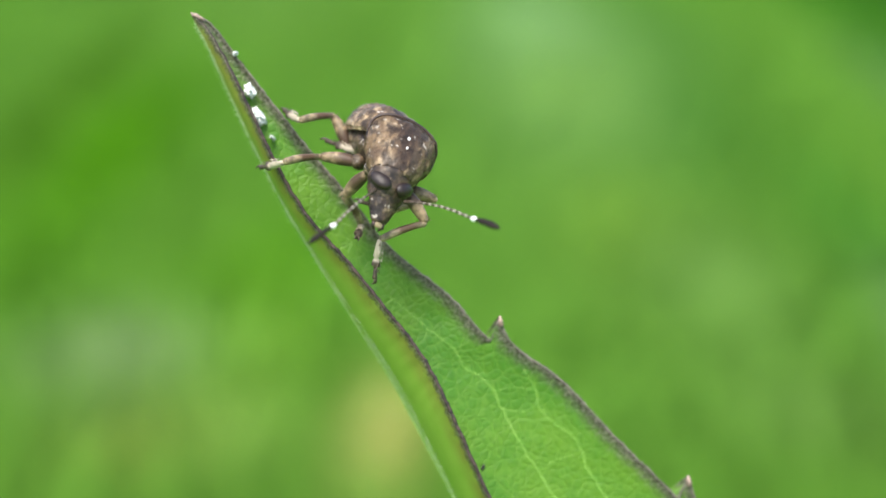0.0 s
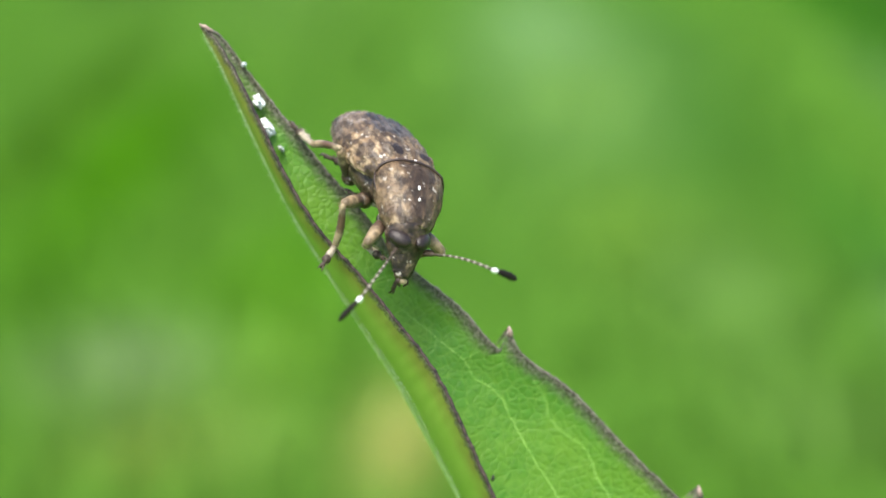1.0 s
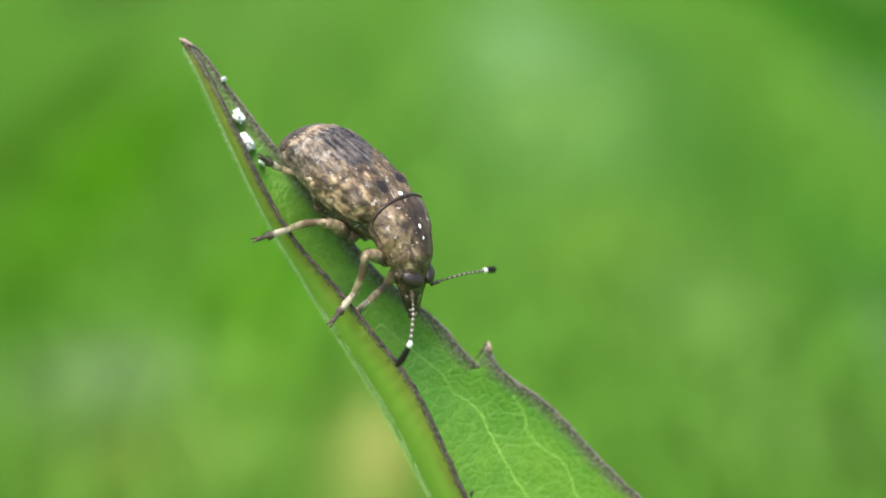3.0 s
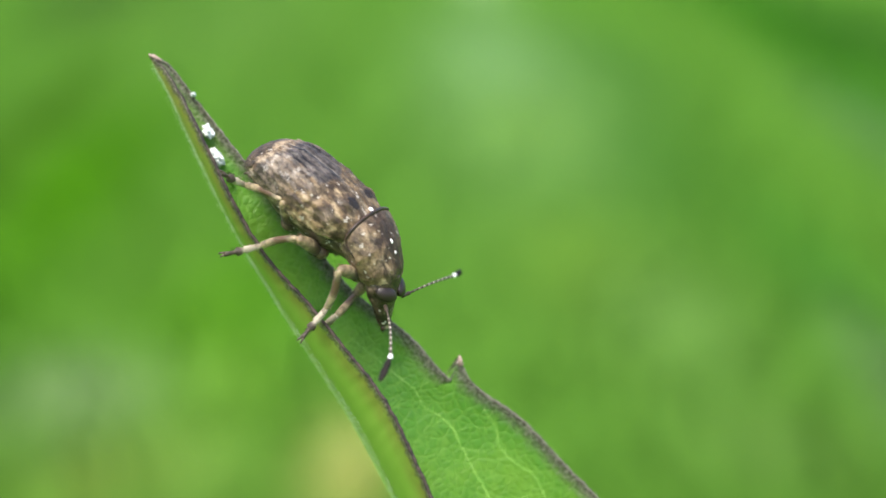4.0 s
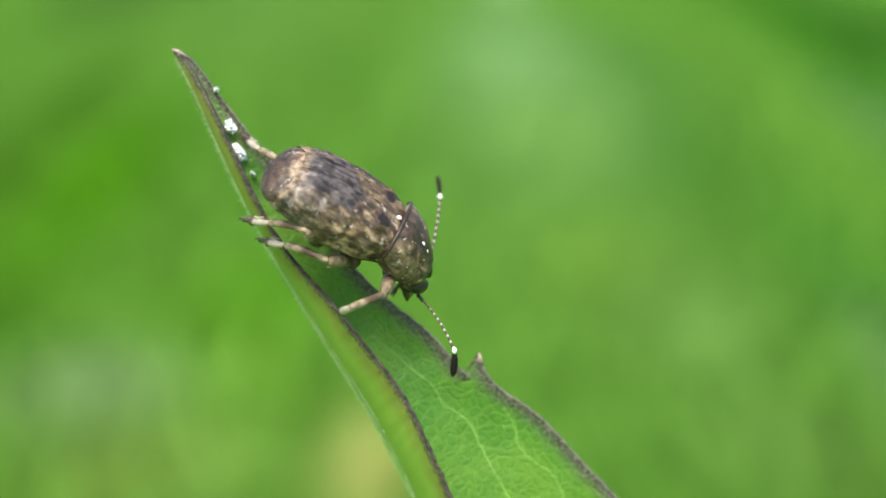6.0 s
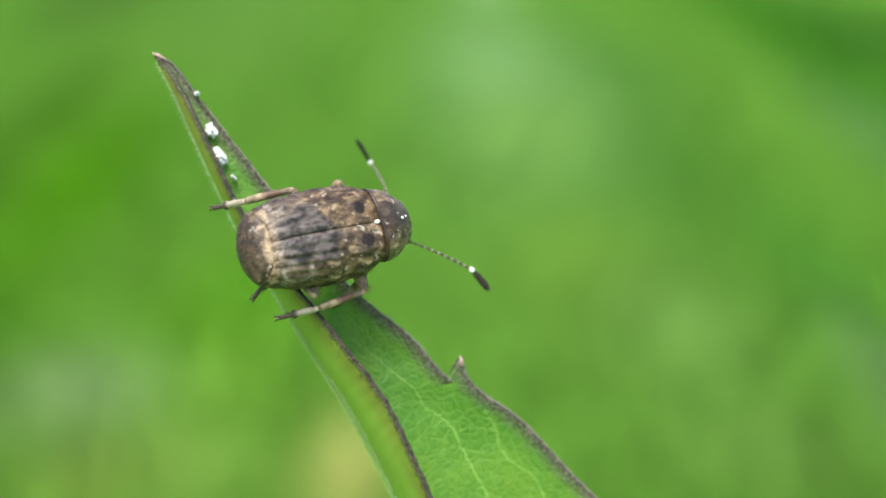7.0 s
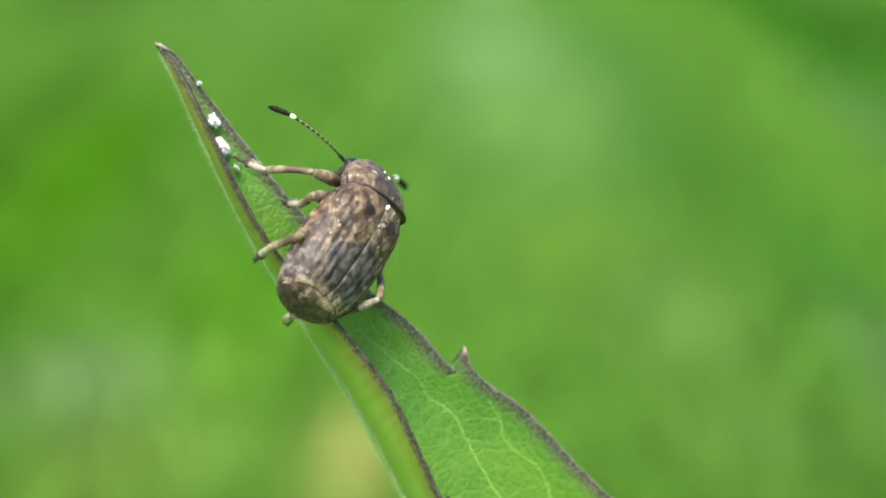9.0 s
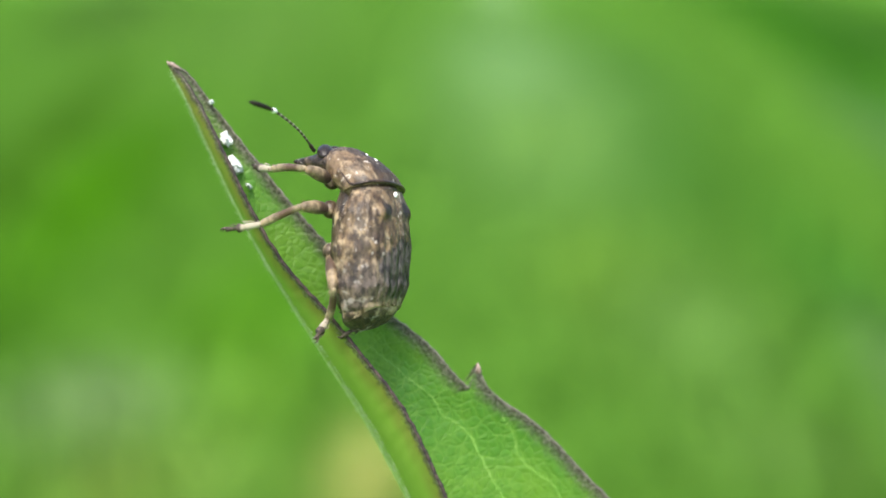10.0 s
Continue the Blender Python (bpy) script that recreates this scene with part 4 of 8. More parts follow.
THORAX_ROWS = [
    (0, mm(0.033, 0.004, 0.043, 0.7, 5.7, -1.1)),
    (0.25, mm(0.036, 0.018, 0.047, 1.8, 6.4, -3.9)),
    (0.5, mm(0.040, 0.031, 0.051, 2.9, 7.1, -6.6)),
    (0.75, mm(0.034, 0.024, 0.045, 5.3, 6.5, -7.4)),
    (1, mm(0.029, 0.017, 0.038, 7.7, 5.9, -8.2)),
    (1.25, mm(0.021, 0.020, 0.029, 7.3, 4.6, -8.1)),
    (1.5, mm(0.014, 0.023, 0.020, 6.8, 3.3, -8.0)),
    (1.75, mm(0.011, 0.005, 0.015, 9.6, 3.2, -7.6)),
    (2, mm(0.008, -0.013, 0.010, 12.3, 3.1, -7.1)),
    (2.25, mm(0.009, -0.013, 0.011, 11.6, 3.1, -6.7)),
    (2.5, mm(0.010, -0.012, 0.013, 10.8, 3.1, -6.3)),
    (2.75, mm(0.011, -0.011, 0.014, 10.1, 3.2, -5.8)),
    (3, mm(0.013, -0.011, 0.016, 9.3, 3.2, -5.4)),
    (3.25, mm(0.014, -0.010, 0.017, 8.6, 3.3, -5.0)),
    (3.5, mm(0.015, -0.009, 0.019, 7.9, 3.3, -4.5)),
    (3.75, mm(0.017, -0.020, 0.020, 8.3, 3.7, -3.5)),
    (4, mm(0.020, -0.030, 0.022, 8.8, 4.0, -2.5)),
    (4.25, mm(0.020, -0.031, 0.023, 8.3, 4.0, -2.0)),
    (4.5, mm(0.021, -0.032, 0.023, 7.7, 3.9, -1.5)),
    (4.75, mm(0.014, -0.018, 0.017, 7.1, 3.0, -2.8)),
    (5, mm(0.008, -0.004, 0.011, 6.5, 2.1, -4.2)),
    (5.25, mm(0.023, -0.009, 0.029, 7.4, 4.6, -4.3)),
    (5.5, mm(0.038, -0.015, 0.046, 8.2, 7.2, -4.3)),
    (5.75, mm(0.041, -0.014, 0.050, 6.9, 7.5, -3.4)),
    (6, mm(0.045, -0.013, 0.054, 5.5, 7.8, -2.4)),
    (6.2, mm(0.038, -0.014, 0.047, 4.0, 6.6, -1.1)),
    (6.25, mm(0.037, -0.014, 0.045, 3.7, 6.3, -0.8)),
    (6.5, mm(0.029, -0.016, 0.036, 1.8, 4.9, 0.8)),
    (6.75, mm(0.022, -0.018, 0.027, -0.1, 3.5, 2.5)),
    (7, mm(0.015, -0.021, 0.018, -2.0, 2.2, 4.3)),
    (7.25, mm(0.009, -0.024, 0.009, -4.0, 0.9, 6.0)),
    (7.3, mm(0.007, -0.025, 0.007, -4.4, 0.7, 6.4)),
    (7.5, mm(0.002, -0.028, -0.001, -6.0, -0.2, 7.9)),
    (7.75, mm(-0.002, -0.019, -0.005, -7.5, -0.8, 7.6)),
    (8, mm(-0.006, -0.009, -0.010, -8.9, -1.3, 7.5)),
    (8.25, mm(-0.014, 0.000, -0.020, -9.8, -2.6, 6.7)),
    (8.5, mm(-0.021, 0.010, -0.031, -10.6, -3.9, 6.0)),
    (8.75, mm(-0.024, 0.025, -0.035, -11.7, -4.3, 4.9)),
    (9, mm(-0.026, 0.039, -0.039, -12.7, -4.7, 3.8)),
    (9.25, mm(-0.024, 0.052, -0.036, -13.3, -4.3, 2.8)),
    (9.5, mm(-0.021, 0.064, -0.033, -13.9, -3.8, 1.7)),
    (9.75, mm(-0.019, 0.090, -0.033, -13.1, -3.9, -2.0)),
    (10, mm(-0.015, 0.116, -0.033, -12.3, -3.9, -5.8)),
]
HEAD_ROWS = [
    (0, mm(0.323, 0.102, 0.061, -1.3, 10.6, 9.1)),
    (0.25, mm(0.321, 0.072, 0.044, 1.1, 11.0, 6.0)),
    (0.5, mm(0.316, 0.043, 0.025, 3.5, 11.6, 3.0)),
    (0.75, mm(0.283, 0.024, 0.021, 6.0, 9.9, 1.6)),
    (1, mm(0.250, 0.007, 0.015, 8.5, 8.4, 0.2)),
    (1.25, mm(0.182, 0.020, 0.028, 7.2, 6.3, -1.9)),
    (1.5, mm(0.114, 0.037, 0.037, 5.9, 4.2, -4.1)),
    (1.75, mm(0.084, 0.006, 0.020, 9.3, 3.5, -4.4)),
    (2, mm(0.053, -0.024, 0.001, 12.8, 2.8, -4.8)),
    (2.25, mm(0.041, -0.022, 0.002, 12.0, 2.8, -4.9)),
    (2.5, mm(0.029, -0.020, 0.004, 11.3, 2.7, -4.9)),
    (2.75, mm(0.017, -0.019, 0.006, 10.5, 2.6, -5.0)),
    (3, mm(0.005, -0.017, 0.008, 9.7, 2.5, -5.0)),
    (3.25, mm(-0.007, -0.016, 0.010, 9.0, 2.4, -5.1)),
    (3.5, mm(-0.019, -0.015, 0.012, 8.2, 2.3, -5.1)),
    (3.75, mm(-0.011, -0.027, 0.012, 8.8, 2.6, -3.8)),
    (4, mm(-0.002, -0.039, 0.013, 9.3, 2.9, -2.4)),
    (4.25, mm(-0.001, -0.036, 0.018, 8.6, 2.8, -1.9)),
    (4.5, mm(0.000, -0.032, 0.023, 7.8, 2.8, -1.4)),
    (4.75, mm(0.030, -0.013, 0.022, 6.9, 2.2, -1.3)),
    (5, mm(0.060, 0.006, 0.022, 6.0, 1.6, -1.2)),
    (5.25, mm(0.132, 0.054, 0.085, 4.6, 4.6, 0.8)),
    (5.5, mm(0.206, 0.104, 0.142, 3.3, 7.7, 2.9)),
    (5.75, mm(0.205, 0.158, 0.181, -0.2, 8.6, 2.9)),
    (6, mm(0.202, 0.214, 0.215, -3.8, 9.5, 2.9)),
    (6.2, mm(0.175, 0.266, 0.235, -7.3, 8.3, 3.5)),
    (6.25, mm(0.168, 0.279, 0.239, -8.2, 8.0, 3.6)),
    (6.5, mm(0.128, 0.346, 0.255, -12.6, 6.5, 4.4)),
    (6.75, mm(0.084, 0.413, 0.263, -16.9, 4.9, 5.2)),
    (7, mm(0.035, 0.480, 0.263, -21.3, 3.3, 6.2)),
    (7.25, mm(-0.018, 0.547, 0.253, -25.6, 1.7, 7.2)),
    (7.3, mm(-0.029, 0.560, 0.251, -26.5, 1.4, 7.4)),
    (7.5, mm(-0.074, 0.612, 0.236, -30.0, 0.1, 8.3)),
    (7.75, mm(-0.084, 0.635, 0.216, -31.8, -0.5, 8.0)),
    (8, mm(-0.094, 0.658, 0.195, -33.5, -1.2, 7.6)),
    (8.25, mm(-0.093, 0.631, 0.171, -33.0, -2.5, 7.0)),
    (8.5, mm(-0.093, 0.604, 0.147, -32.4, -3.8, 6.3)),
    (8.75, mm(-0.076, 0.551, 0.125, -30.9, -4.2, 5.6)),
    (9, mm(-0.060, 0.497, 0.102, -29.5, -4.6, 4.9)),
    (9.25, mm(-0.029, 0.451, 0.091, -28.0, -3.9, 5.3)),
    (9.5, mm(0.000, 0.405, 0.079, -26.5, -3.3, 5.6)),
    (9.75, mm(0.028, 0.372, 0.071, -23.8, -3.4, 2.1)),
    (10, mm(0.050, 0.339, 0.060, -21.0, -3.5, -1.5)),
]
RIGHT_FRONT_FEMUR_ROWS = [
    (0, mm(0.342, 0.539, -1.577, -64.2, -25.0, -133.5)),
    (0.25, mm(0.352, 0.597, -1.507, -89.9, -3.5, -39.4)),
    (0.5, mm(0.342, 0.571, -1.441, -49.7, -0.2, -26.3)),
    (0.75, mm(0.334, 0.576, -1.392, -39.5, -3.5, -30.6)),
    (1, mm(0.324, 0.596, -1.365, -31.0, -6.7, -36.2)),
    (1.25, mm(0.278, 0.692, -1.457, -4.5, -12.0, -83.7)),
    (1.5, mm(0.389, 0.755, -1.520, 22.0, -6.9, -127.3)),
    (1.75, mm(0.397, 0.776, -1.478, 20.6, -7.6, -110.4)),
    (2, mm(0.415, 0.800, -1.434, 19.1, -7.9, -91.0)),
    (2.25, mm(0.407, 0.789, -1.443, 19.1, -7.6, -93.3)),
    (2.5, mm(0.400, 0.780, -1.454, 19.6, -7.1, -96.9)),
    (2.75, mm(0.413, 0.767, -1.457, 20.8, -6.8, -100.6)),
    (3, mm(0.406, 0.756, -1.467, 21.6, -6.4, -104.6)),
    (3.25, mm(0.415, 0.739, -1.469, 22.4, -6.2, -107.3)),
    (3.5, mm(0.402, 0.727, -1.481, 22.6, -6.1, -109.1)),
    (3.75, mm(0.375, 0.739, -1.478, 22.2, -6.2, -108.5)),
    (4, mm(0.345, 0.750, -1.476, 21.7, -6.5, -107.2)),
    (4.25, mm(0.359, 0.733, -1.476, 23.8, -6.8, -107.6)),
    (4.5, mm(0.354, 0.722, -1.483, 25.1, -7.0, -109.2)),
    (4.75, mm(0.393, 0.711, -1.491, 28.1, -5.6, -112.7)),
    (5, mm(0.430, 0.699, -1.499, 31.6, -4.1, -115.7)),
    (5.25, mm(0.371, 0.720, -1.492, 30.6, -4.8, -110.3)),
    (5.5, mm(0.330, 0.736, -1.472, 30.8, -5.3, -106.3)),
    (5.75, mm(0.309, 0.704, -1.482, 23.7, -8.6, -100.9)),
    (6, mm(0.289, 0.673, -1.492, 15.7, -11.0, -96.5)),
    (6.2, mm(0.302, 0.640, -1.506, 9.8, -12.5, -96.6)),
    (6.25, mm(0.316, 0.630, -1.509, 10.4, -12.8, -96.9)),
    (6.5, mm(0.349, 0.585, -1.526, 15.3, -14.5, -106.1)),
    (6.75, mm(0.336, 0.553, -1.556, 23.4, -14.9, -125.9)),
    (7, mm(0.368, 0.501, -1.566, 32.5, -12.4, -148.4)),
    (7.25, mm(0.393, 0.440, -1.569, 35.7, -11.2, -160.3)),
    (7.3, mm(0.399, 0.427, -1.568, 35.8, -11.4, -161.1)),
    (7.5, mm(0.416, 0.386, -1.569, 42.5, -11.6, -165.7)),
    (7.75, mm(0.501, 0.297, -1.616, -4.4, -18.2, -135.9)),
    (8, mm(0.394, 0.360, -1.566, -56.2, -26.6, -64.6)),
    (8.25, mm(0.445, 0.345, -1.593, -51.7, -31.8, -68.8)),
    (8.5, mm(0.507, 0.323, -1.621, -47.5, -36.9, -74.0)),
    (8.75, mm(0.523, 0.224, -1.568, 38.1, 0.7, 178.5)),
    (9, mm(0.532, 0.181, -1.560, 36.5, -0.3, 173.8)),
    (9.25, mm(0.548, 0.142, -1.558, 33.0, -5.1, -178.0)),
    (9.5, mm(0.653, 0.043, -1.574, 15.8, -18.5, -153.8)),
    (9.75, mm(0.654, 0.121, -1.635, -0.7, -25.5, -141.1)),
    (10, mm(0.654, 0.171, -1.649, -9.6, -24.9, -132.8)),
]
RIGHT_FRONT_TIBIA_ROWS = [
    (0, mm(0.396, -0.129, -2.519, -18.4, 11.0, 128.0)),
    (0.25, mm(0.415, 0.564, -2.652, -13.0, 5.9, 140.5)),
    (0.5, mm(0.674, 1.236, -2.318, -19.1, 4.0, 150.1)),
    (0.75, mm(0.818, 1.308, -2.126, -20.0, 6.4, 144.5)),
    (1, mm(0.941, 1.322, -1.967, -21.9, 8.4, 140.1)),
    (1.25, mm(1.400, 0.785, -1.569, -45.1, 11.8, 113.3)),
    (1.5, mm(1.267, 0.149, -1.104, -88.4, 7.5, 31.3)),
    (1.75, mm(1.420, 0.453, -1.098, -77.0, 7.6, 40.8)),
    (2, mm(1.495, 0.838, -1.083, -68.9, 5.5, 41.6)),
    (2.25, mm(1.490, 0.780, -1.086, -69.2, 4.7, 39.7)),
    (2.5, mm(1.479, 0.698, -1.079, -70.6, 3.8, 36.4)),
    (2.75, mm(1.478, 0.619, -1.059, -72.6, 3.5, 32.3)),
    (3, mm(1.452, 0.533, -1.046, -74.7, 2.3, 27.3)),
    (3.25, mm(1.445, 0.468, -1.033, -76.2, 1.9, 22.7)),
    (3.5, mm(1.421, 0.422, -1.034, -76.6, 0.9, 19.9)),
    (3.75, mm(1.400, 0.445, -1.047, -75.8, 3.0, 17.4)),
    (4, mm(1.379, 0.481, -1.061, -74.9, 5.2, 16.2)),
    (4.25, mm(1.379, 0.470, -1.020, -74.3, 2.6, 2.0)),
    (4.5, mm(1.357, 0.435, -0.999, -71.2, -0.9, -9.9)),
    (4.75, mm(1.349, 0.368, -0.946, -74.1, -2.4, -8.6)),
    (5, mm(1.330, 0.311, -0.886, -75.9, -4.8, -13.9)),
    (5.25, mm(1.314, 0.421, -0.896, -78.3, -4.6, -24.9)),
    (5.5, mm(1.292, 0.511, -0.879, -78.0, -5.3, -47.1)),
    (5.75, mm(1.356, 0.574, -1.025, -42.7, -10.0, -101.2)),
    (6, mm(1.376, 0.622, -1.185, -2.1, -11.6, -125.4)),
    (6.2, mm(1.427, 0.557, -1.315, 1.9, -10.6, -134.6)),
    (6.25, mm(1.439, 0.545, -1.307, 2.0, -10.6, -134.7)),
    (6.5, mm(1.440, 0.346, -1.233, -6.8, -11.4, -133.7)),
    (6.75, mm(1.253, 0.035, -1.108, -36.9, -17.2, -119.3)),
    (7, mm(0.973, -0.242, -0.927, -69.2, -23.2, -80.4)),
    (7.25, mm(0.817, -0.381, -0.864, -82.4, -21.9, -61.6)),
    (7.3, mm(0.812, -0.399, -0.862, -83.3, -22.0, -61.3)),
    (7.5, mm(0.761, -0.383, -0.761, -83.2, -23.0, -62.0)),
    (7.75, mm(1.278, -0.547, -1.701, -8.5, 16.7, 130.4)),
    (8, mm(1.155, 0.249, -2.421, 43.9, 2.5, 176.3)),
    (8.25, mm(1.282, 0.167, -2.368, 44.4, 5.6, 176.2)),
    (8.5, mm(1.397, 0.064, -2.315, 45.3, 8.5, 175.7)),
    (8.75, mm(0.428, -0.678, -0.811, -42.7, -27.5, -68.1)),
    (9, mm(0.385, -0.735, -0.831, -47.9, -26.8, -67.8)),
    (9.25, mm(0.600, -0.814, -0.890, -57.5, -26.9, -64.0)),
    (9.5, mm(1.234, -0.898, -1.267, -51.3, 24.0, 125.6)),
    (9.75, mm(1.418, -0.737, -1.669, 20.0, 13.7, 136.4)),
    (10, mm(1.482, -0.613, -1.853, 23.7, 9.3, 136.3)),
]
RIGHT_FRONT_TARSUS_ROWS = [
    (0, mm(-0.535, -0.956, -2.924, -14.7, 3.5, -5.7)),
    (0.25, mm(-0.361, -0.424, -2.941, -0.0, 3.5, -2.7)),
    (0.5, mm(0.087, 0.156, -2.742, 12.7, 3.0, 3.3)),
    (0.75, mm(0.143, 0.275, -2.571, 15.0, 1.0, 0.0)),
    (1, mm(0.200, 0.325, -2.461, 16.6, -0.8, -3.7)),
    (1.25, mm(0.612, 0.236, -2.494, -4.8, -6.4, -32.2)),
    (1.5, mm(1.101, 0.090, -2.404, -29.5, -9.6, -57.9)),
    (1.75, mm(1.096, 0.566, -2.374, -26.3, -9.3, -59.6)),
    (2, mm(1.091, 1.116, -2.313, -23.7, -8.9, -60.1)),
    (2.25, mm(1.115, 1.075, -2.312, -24.7, -8.6, -61.7)),
    (2.5, mm(1.155, 1.000, -2.309, -27.0, -8.4, -64.4)),
    (2.75, mm(1.204, 0.909, -2.305, -30.0, -8.1, -67.6)),
    (3, mm(1.250, 0.815, -2.299, -33.0, -7.9, -70.9)),
    (3.25, mm(1.286, 0.738, -2.294, -35.3, -7.6, -73.9)),
    (3.5, mm(1.300, 0.697, -2.292, -36.3, -7.3, -75.6)),
    (3.75, mm(1.243, 0.730, -2.305, -36.6, -6.7, -77.0)),
    (4, mm(1.175, 0.775, -2.318, -37.0, -6.3, -77.3)),
    (4.25, mm(1.309, 0.821, -2.276, -59.3, -7.1, -78.3)),
    (4.5, mm(1.448, 0.844, -2.231, -81.4, -8.1, -82.4)),
    (4.75, mm(1.454, 0.711, -2.190, -75.2, -7.5, -94.9)),
    (5, mm(1.506, 0.590, -2.131, -68.8, -6.2, -102.5)),
    (5.25, mm(1.515, 0.616, -2.153, -46.5, -7.0, -73.4)),
    (5.5, mm(1.568, 0.607, -2.139, -18.0, -6.6, -68.5)),
    (5.75, mm(2.263, 0.239, -1.892, -66.5, 1.3, -6.9)),
    (6, mm(2.408, -0.124, -1.232, -60.3, 12.0, 62.6)),
    (6.2, mm(2.353, -0.344, -1.272, -64.5, 11.9, 57.8)),
    (6.25, mm(2.362, -0.358, -1.262, -64.8, 11.9, 57.2)),
    (6.5, mm(2.356, -0.573, -1.386, -62.4, 11.4, 46.2)),
    (6.75, mm(2.040, -0.669, -1.849, -66.4, 10.1, 33.8)),
    (7, mm(1.491, -0.624, -2.010, -86.7, -2.6, -9.8)),
    (7.25, mm(1.182, -0.710, -2.013, -85.5, -10.6, -33.2)),
    (7.3, mm(1.163, -0.735, -2.012, -85.9, -10.8, -34.0)),
    (7.5, mm(1.120, -0.742, -1.901, -77.3, -12.4, -37.9)),
    (7.75, mm(0.333, -1.424, -1.887, -33.9, -16.2, -48.5)),
    (8, mm(1.055, -0.683, -1.521, -64.9, -18.0, -54.5)),
    (8.25, mm(1.133, -0.746, -1.471, -62.8, -20.7, -55.5)),
    (8.5, mm(1.197, -0.823, -1.418, -60.8, -23.5, -57.2)),
    (8.75, mm(1.404, -0.698, -1.547, -37.6, -26.1, -81.1)),
    (9, mm(1.305, -0.806, -1.646, -41.7, -27.0, -81.8)),
    (9.25, mm(1.407, -0.946, -1.824, -35.3, -29.2, -90.2)),
    (9.5, mm(0.818, -1.699, -2.184, 5.3, -30.4, -84.5)),
    (9.75, mm(0.545, -1.509, -1.258, -33.5, -26.4, -87.9)),
    (10, mm(0.650, -1.370, -1.367, -30.3, -23.9, -108.2)),
]
RIGHT_MIDDLE_FEMUR_ROWS = [
    (0, mm(0.467, -0.358, -1.538, -25.9, -20.5, -97.8)),
    (0.25, mm(0.568, -0.421, -1.587, -19.5, -8.0, -54.1)),
    (0.5, mm(0.581, -0.424, -1.599, -2.6, -6.3, -39.0)),
    (0.75, mm(0.573, -0.426, -1.601, 2.2, -8.8, -46.6)),
    (1, mm(0.563, -0.427, -1.603, 3.3, -10.8, -54.3)),
    (1.25, mm(0.548, -0.412, -1.609, 10.1, -12.2, -78.8)),
    (1.5, mm(0.535, -0.388, -1.621, 18.0, -11.5, -103.9)),
    (1.75, mm(0.552, -0.390, -1.618, 20.2, -10.4, -105.5)),
    (2, mm(0.558, -0.393, -1.616, 20.9, -9.4, -103.6)),
    (2.25, mm(0.564, -0.392, -1.614, 21.6, -9.3, -105.5)),
    (2.5, mm(0.550, -0.386, -1.621, 22.4, -8.9, -109.4)),
    (2.75, mm(0.538, -0.377, -1.628, 23.5, -8.3, -114.0)),
    (3, mm(0.544, -0.375, -1.628, 24.9, -8.0, -118.1)),
    (3.25, mm(0.537, -0.366, -1.634, 25.6, -7.5, -122.1)),
    (3.5, mm(0.532, -0.358, -1.638, 25.7, -7.0, -124.8)),
    (3.75, mm(0.531, -0.359, -1.638, 25.3, -8.1, -124.2)),
    (4, mm(0.514, -0.352, -1.644, 24.1, -9.0, -123.1)),
    (4.25, mm(0.515, -0.350, -1.641, 23.0, -8.5, -124.0)),
    (4.5, mm(0.514, -0.345, -1.640, 21.3, -7.9, -125.8)),
    (4.75, mm(0.532, -0.351, -1.631, 20.5, -6.3, -128.1)),
    (5, mm(0.537, -0.349, -1.629, 19.7, -4.6, -130.8)),
    (5.25, mm(0.519, -0.345, -1.629, 16.8, -6.1, -126.0)),
    (5.5, mm(0.501, -0.339, -1.633, 15.9, -7.2, -123.5)),
    (5.75, mm(0.525, -0.349, -1.630, 18.2, -9.2, -127.3)),
    (6, mm(0.548, -0.355, -1.625, 20.6, -10.6, -134.3)),
    (6.2, mm(0.554, -0.360, -1.620, 18.4, -10.5, -134.6)),
    (6.25, mm(0.551, -0.357, -1.621, 18.3, -10.5, -134.6)),
    (6.5, mm(0.570, -0.380, -1.615, 23.0, -11.8, -129.1)),
    (6.75, mm(0.574, -0.392, -1.614, 29.2, -15.5, -116.5)),
    (7, mm(0.599, -0.400, -1.601, 33.7, -18.1, -104.5)),
    (7.25, mm(0.610, -0.400, -1.593, 35.5, -17.8, -101.7)),
    (7.3, mm(0.609, -0.400, -1.594, 35.5, -17.7, -102.6)),
    (7.5, mm(0.616, -0.404, -1.588, 37.9, -18.2, -117.2)),
    (7.75, mm(0.676, -0.433, -1.557, 29.0, -17.1, -123.0)),
    (8, mm(0.735, -0.480, -1.538, 22.3, -15.2, -126.7)),
    (8.25, mm(0.792, -0.521, -1.465, 31.7, -13.1, -130.2)),
    (8.5, mm(0.814, -0.551, -1.375, 41.7, -11.0, -134.8)),
    (8.75, mm(0.832, -0.567, -1.393, 36.8, -11.8, -134.5)),
    (9, mm(0.797, -0.553, -1.457, 30.9, -13.9, -136.1)),
    (9.25, mm(0.796, -0.565, -1.452, 31.3, -14.9, -139.0)),
    (9.5, mm(0.807, -0.615, -1.440, 29.6, -16.7, -145.5)),
    (9.75, mm(0.753, -0.693, -1.439, 26.9, -14.0, -159.3)),
    (10, mm(0.704, -0.716, -1.454, 24.2, -11.7, -167.0)),
]
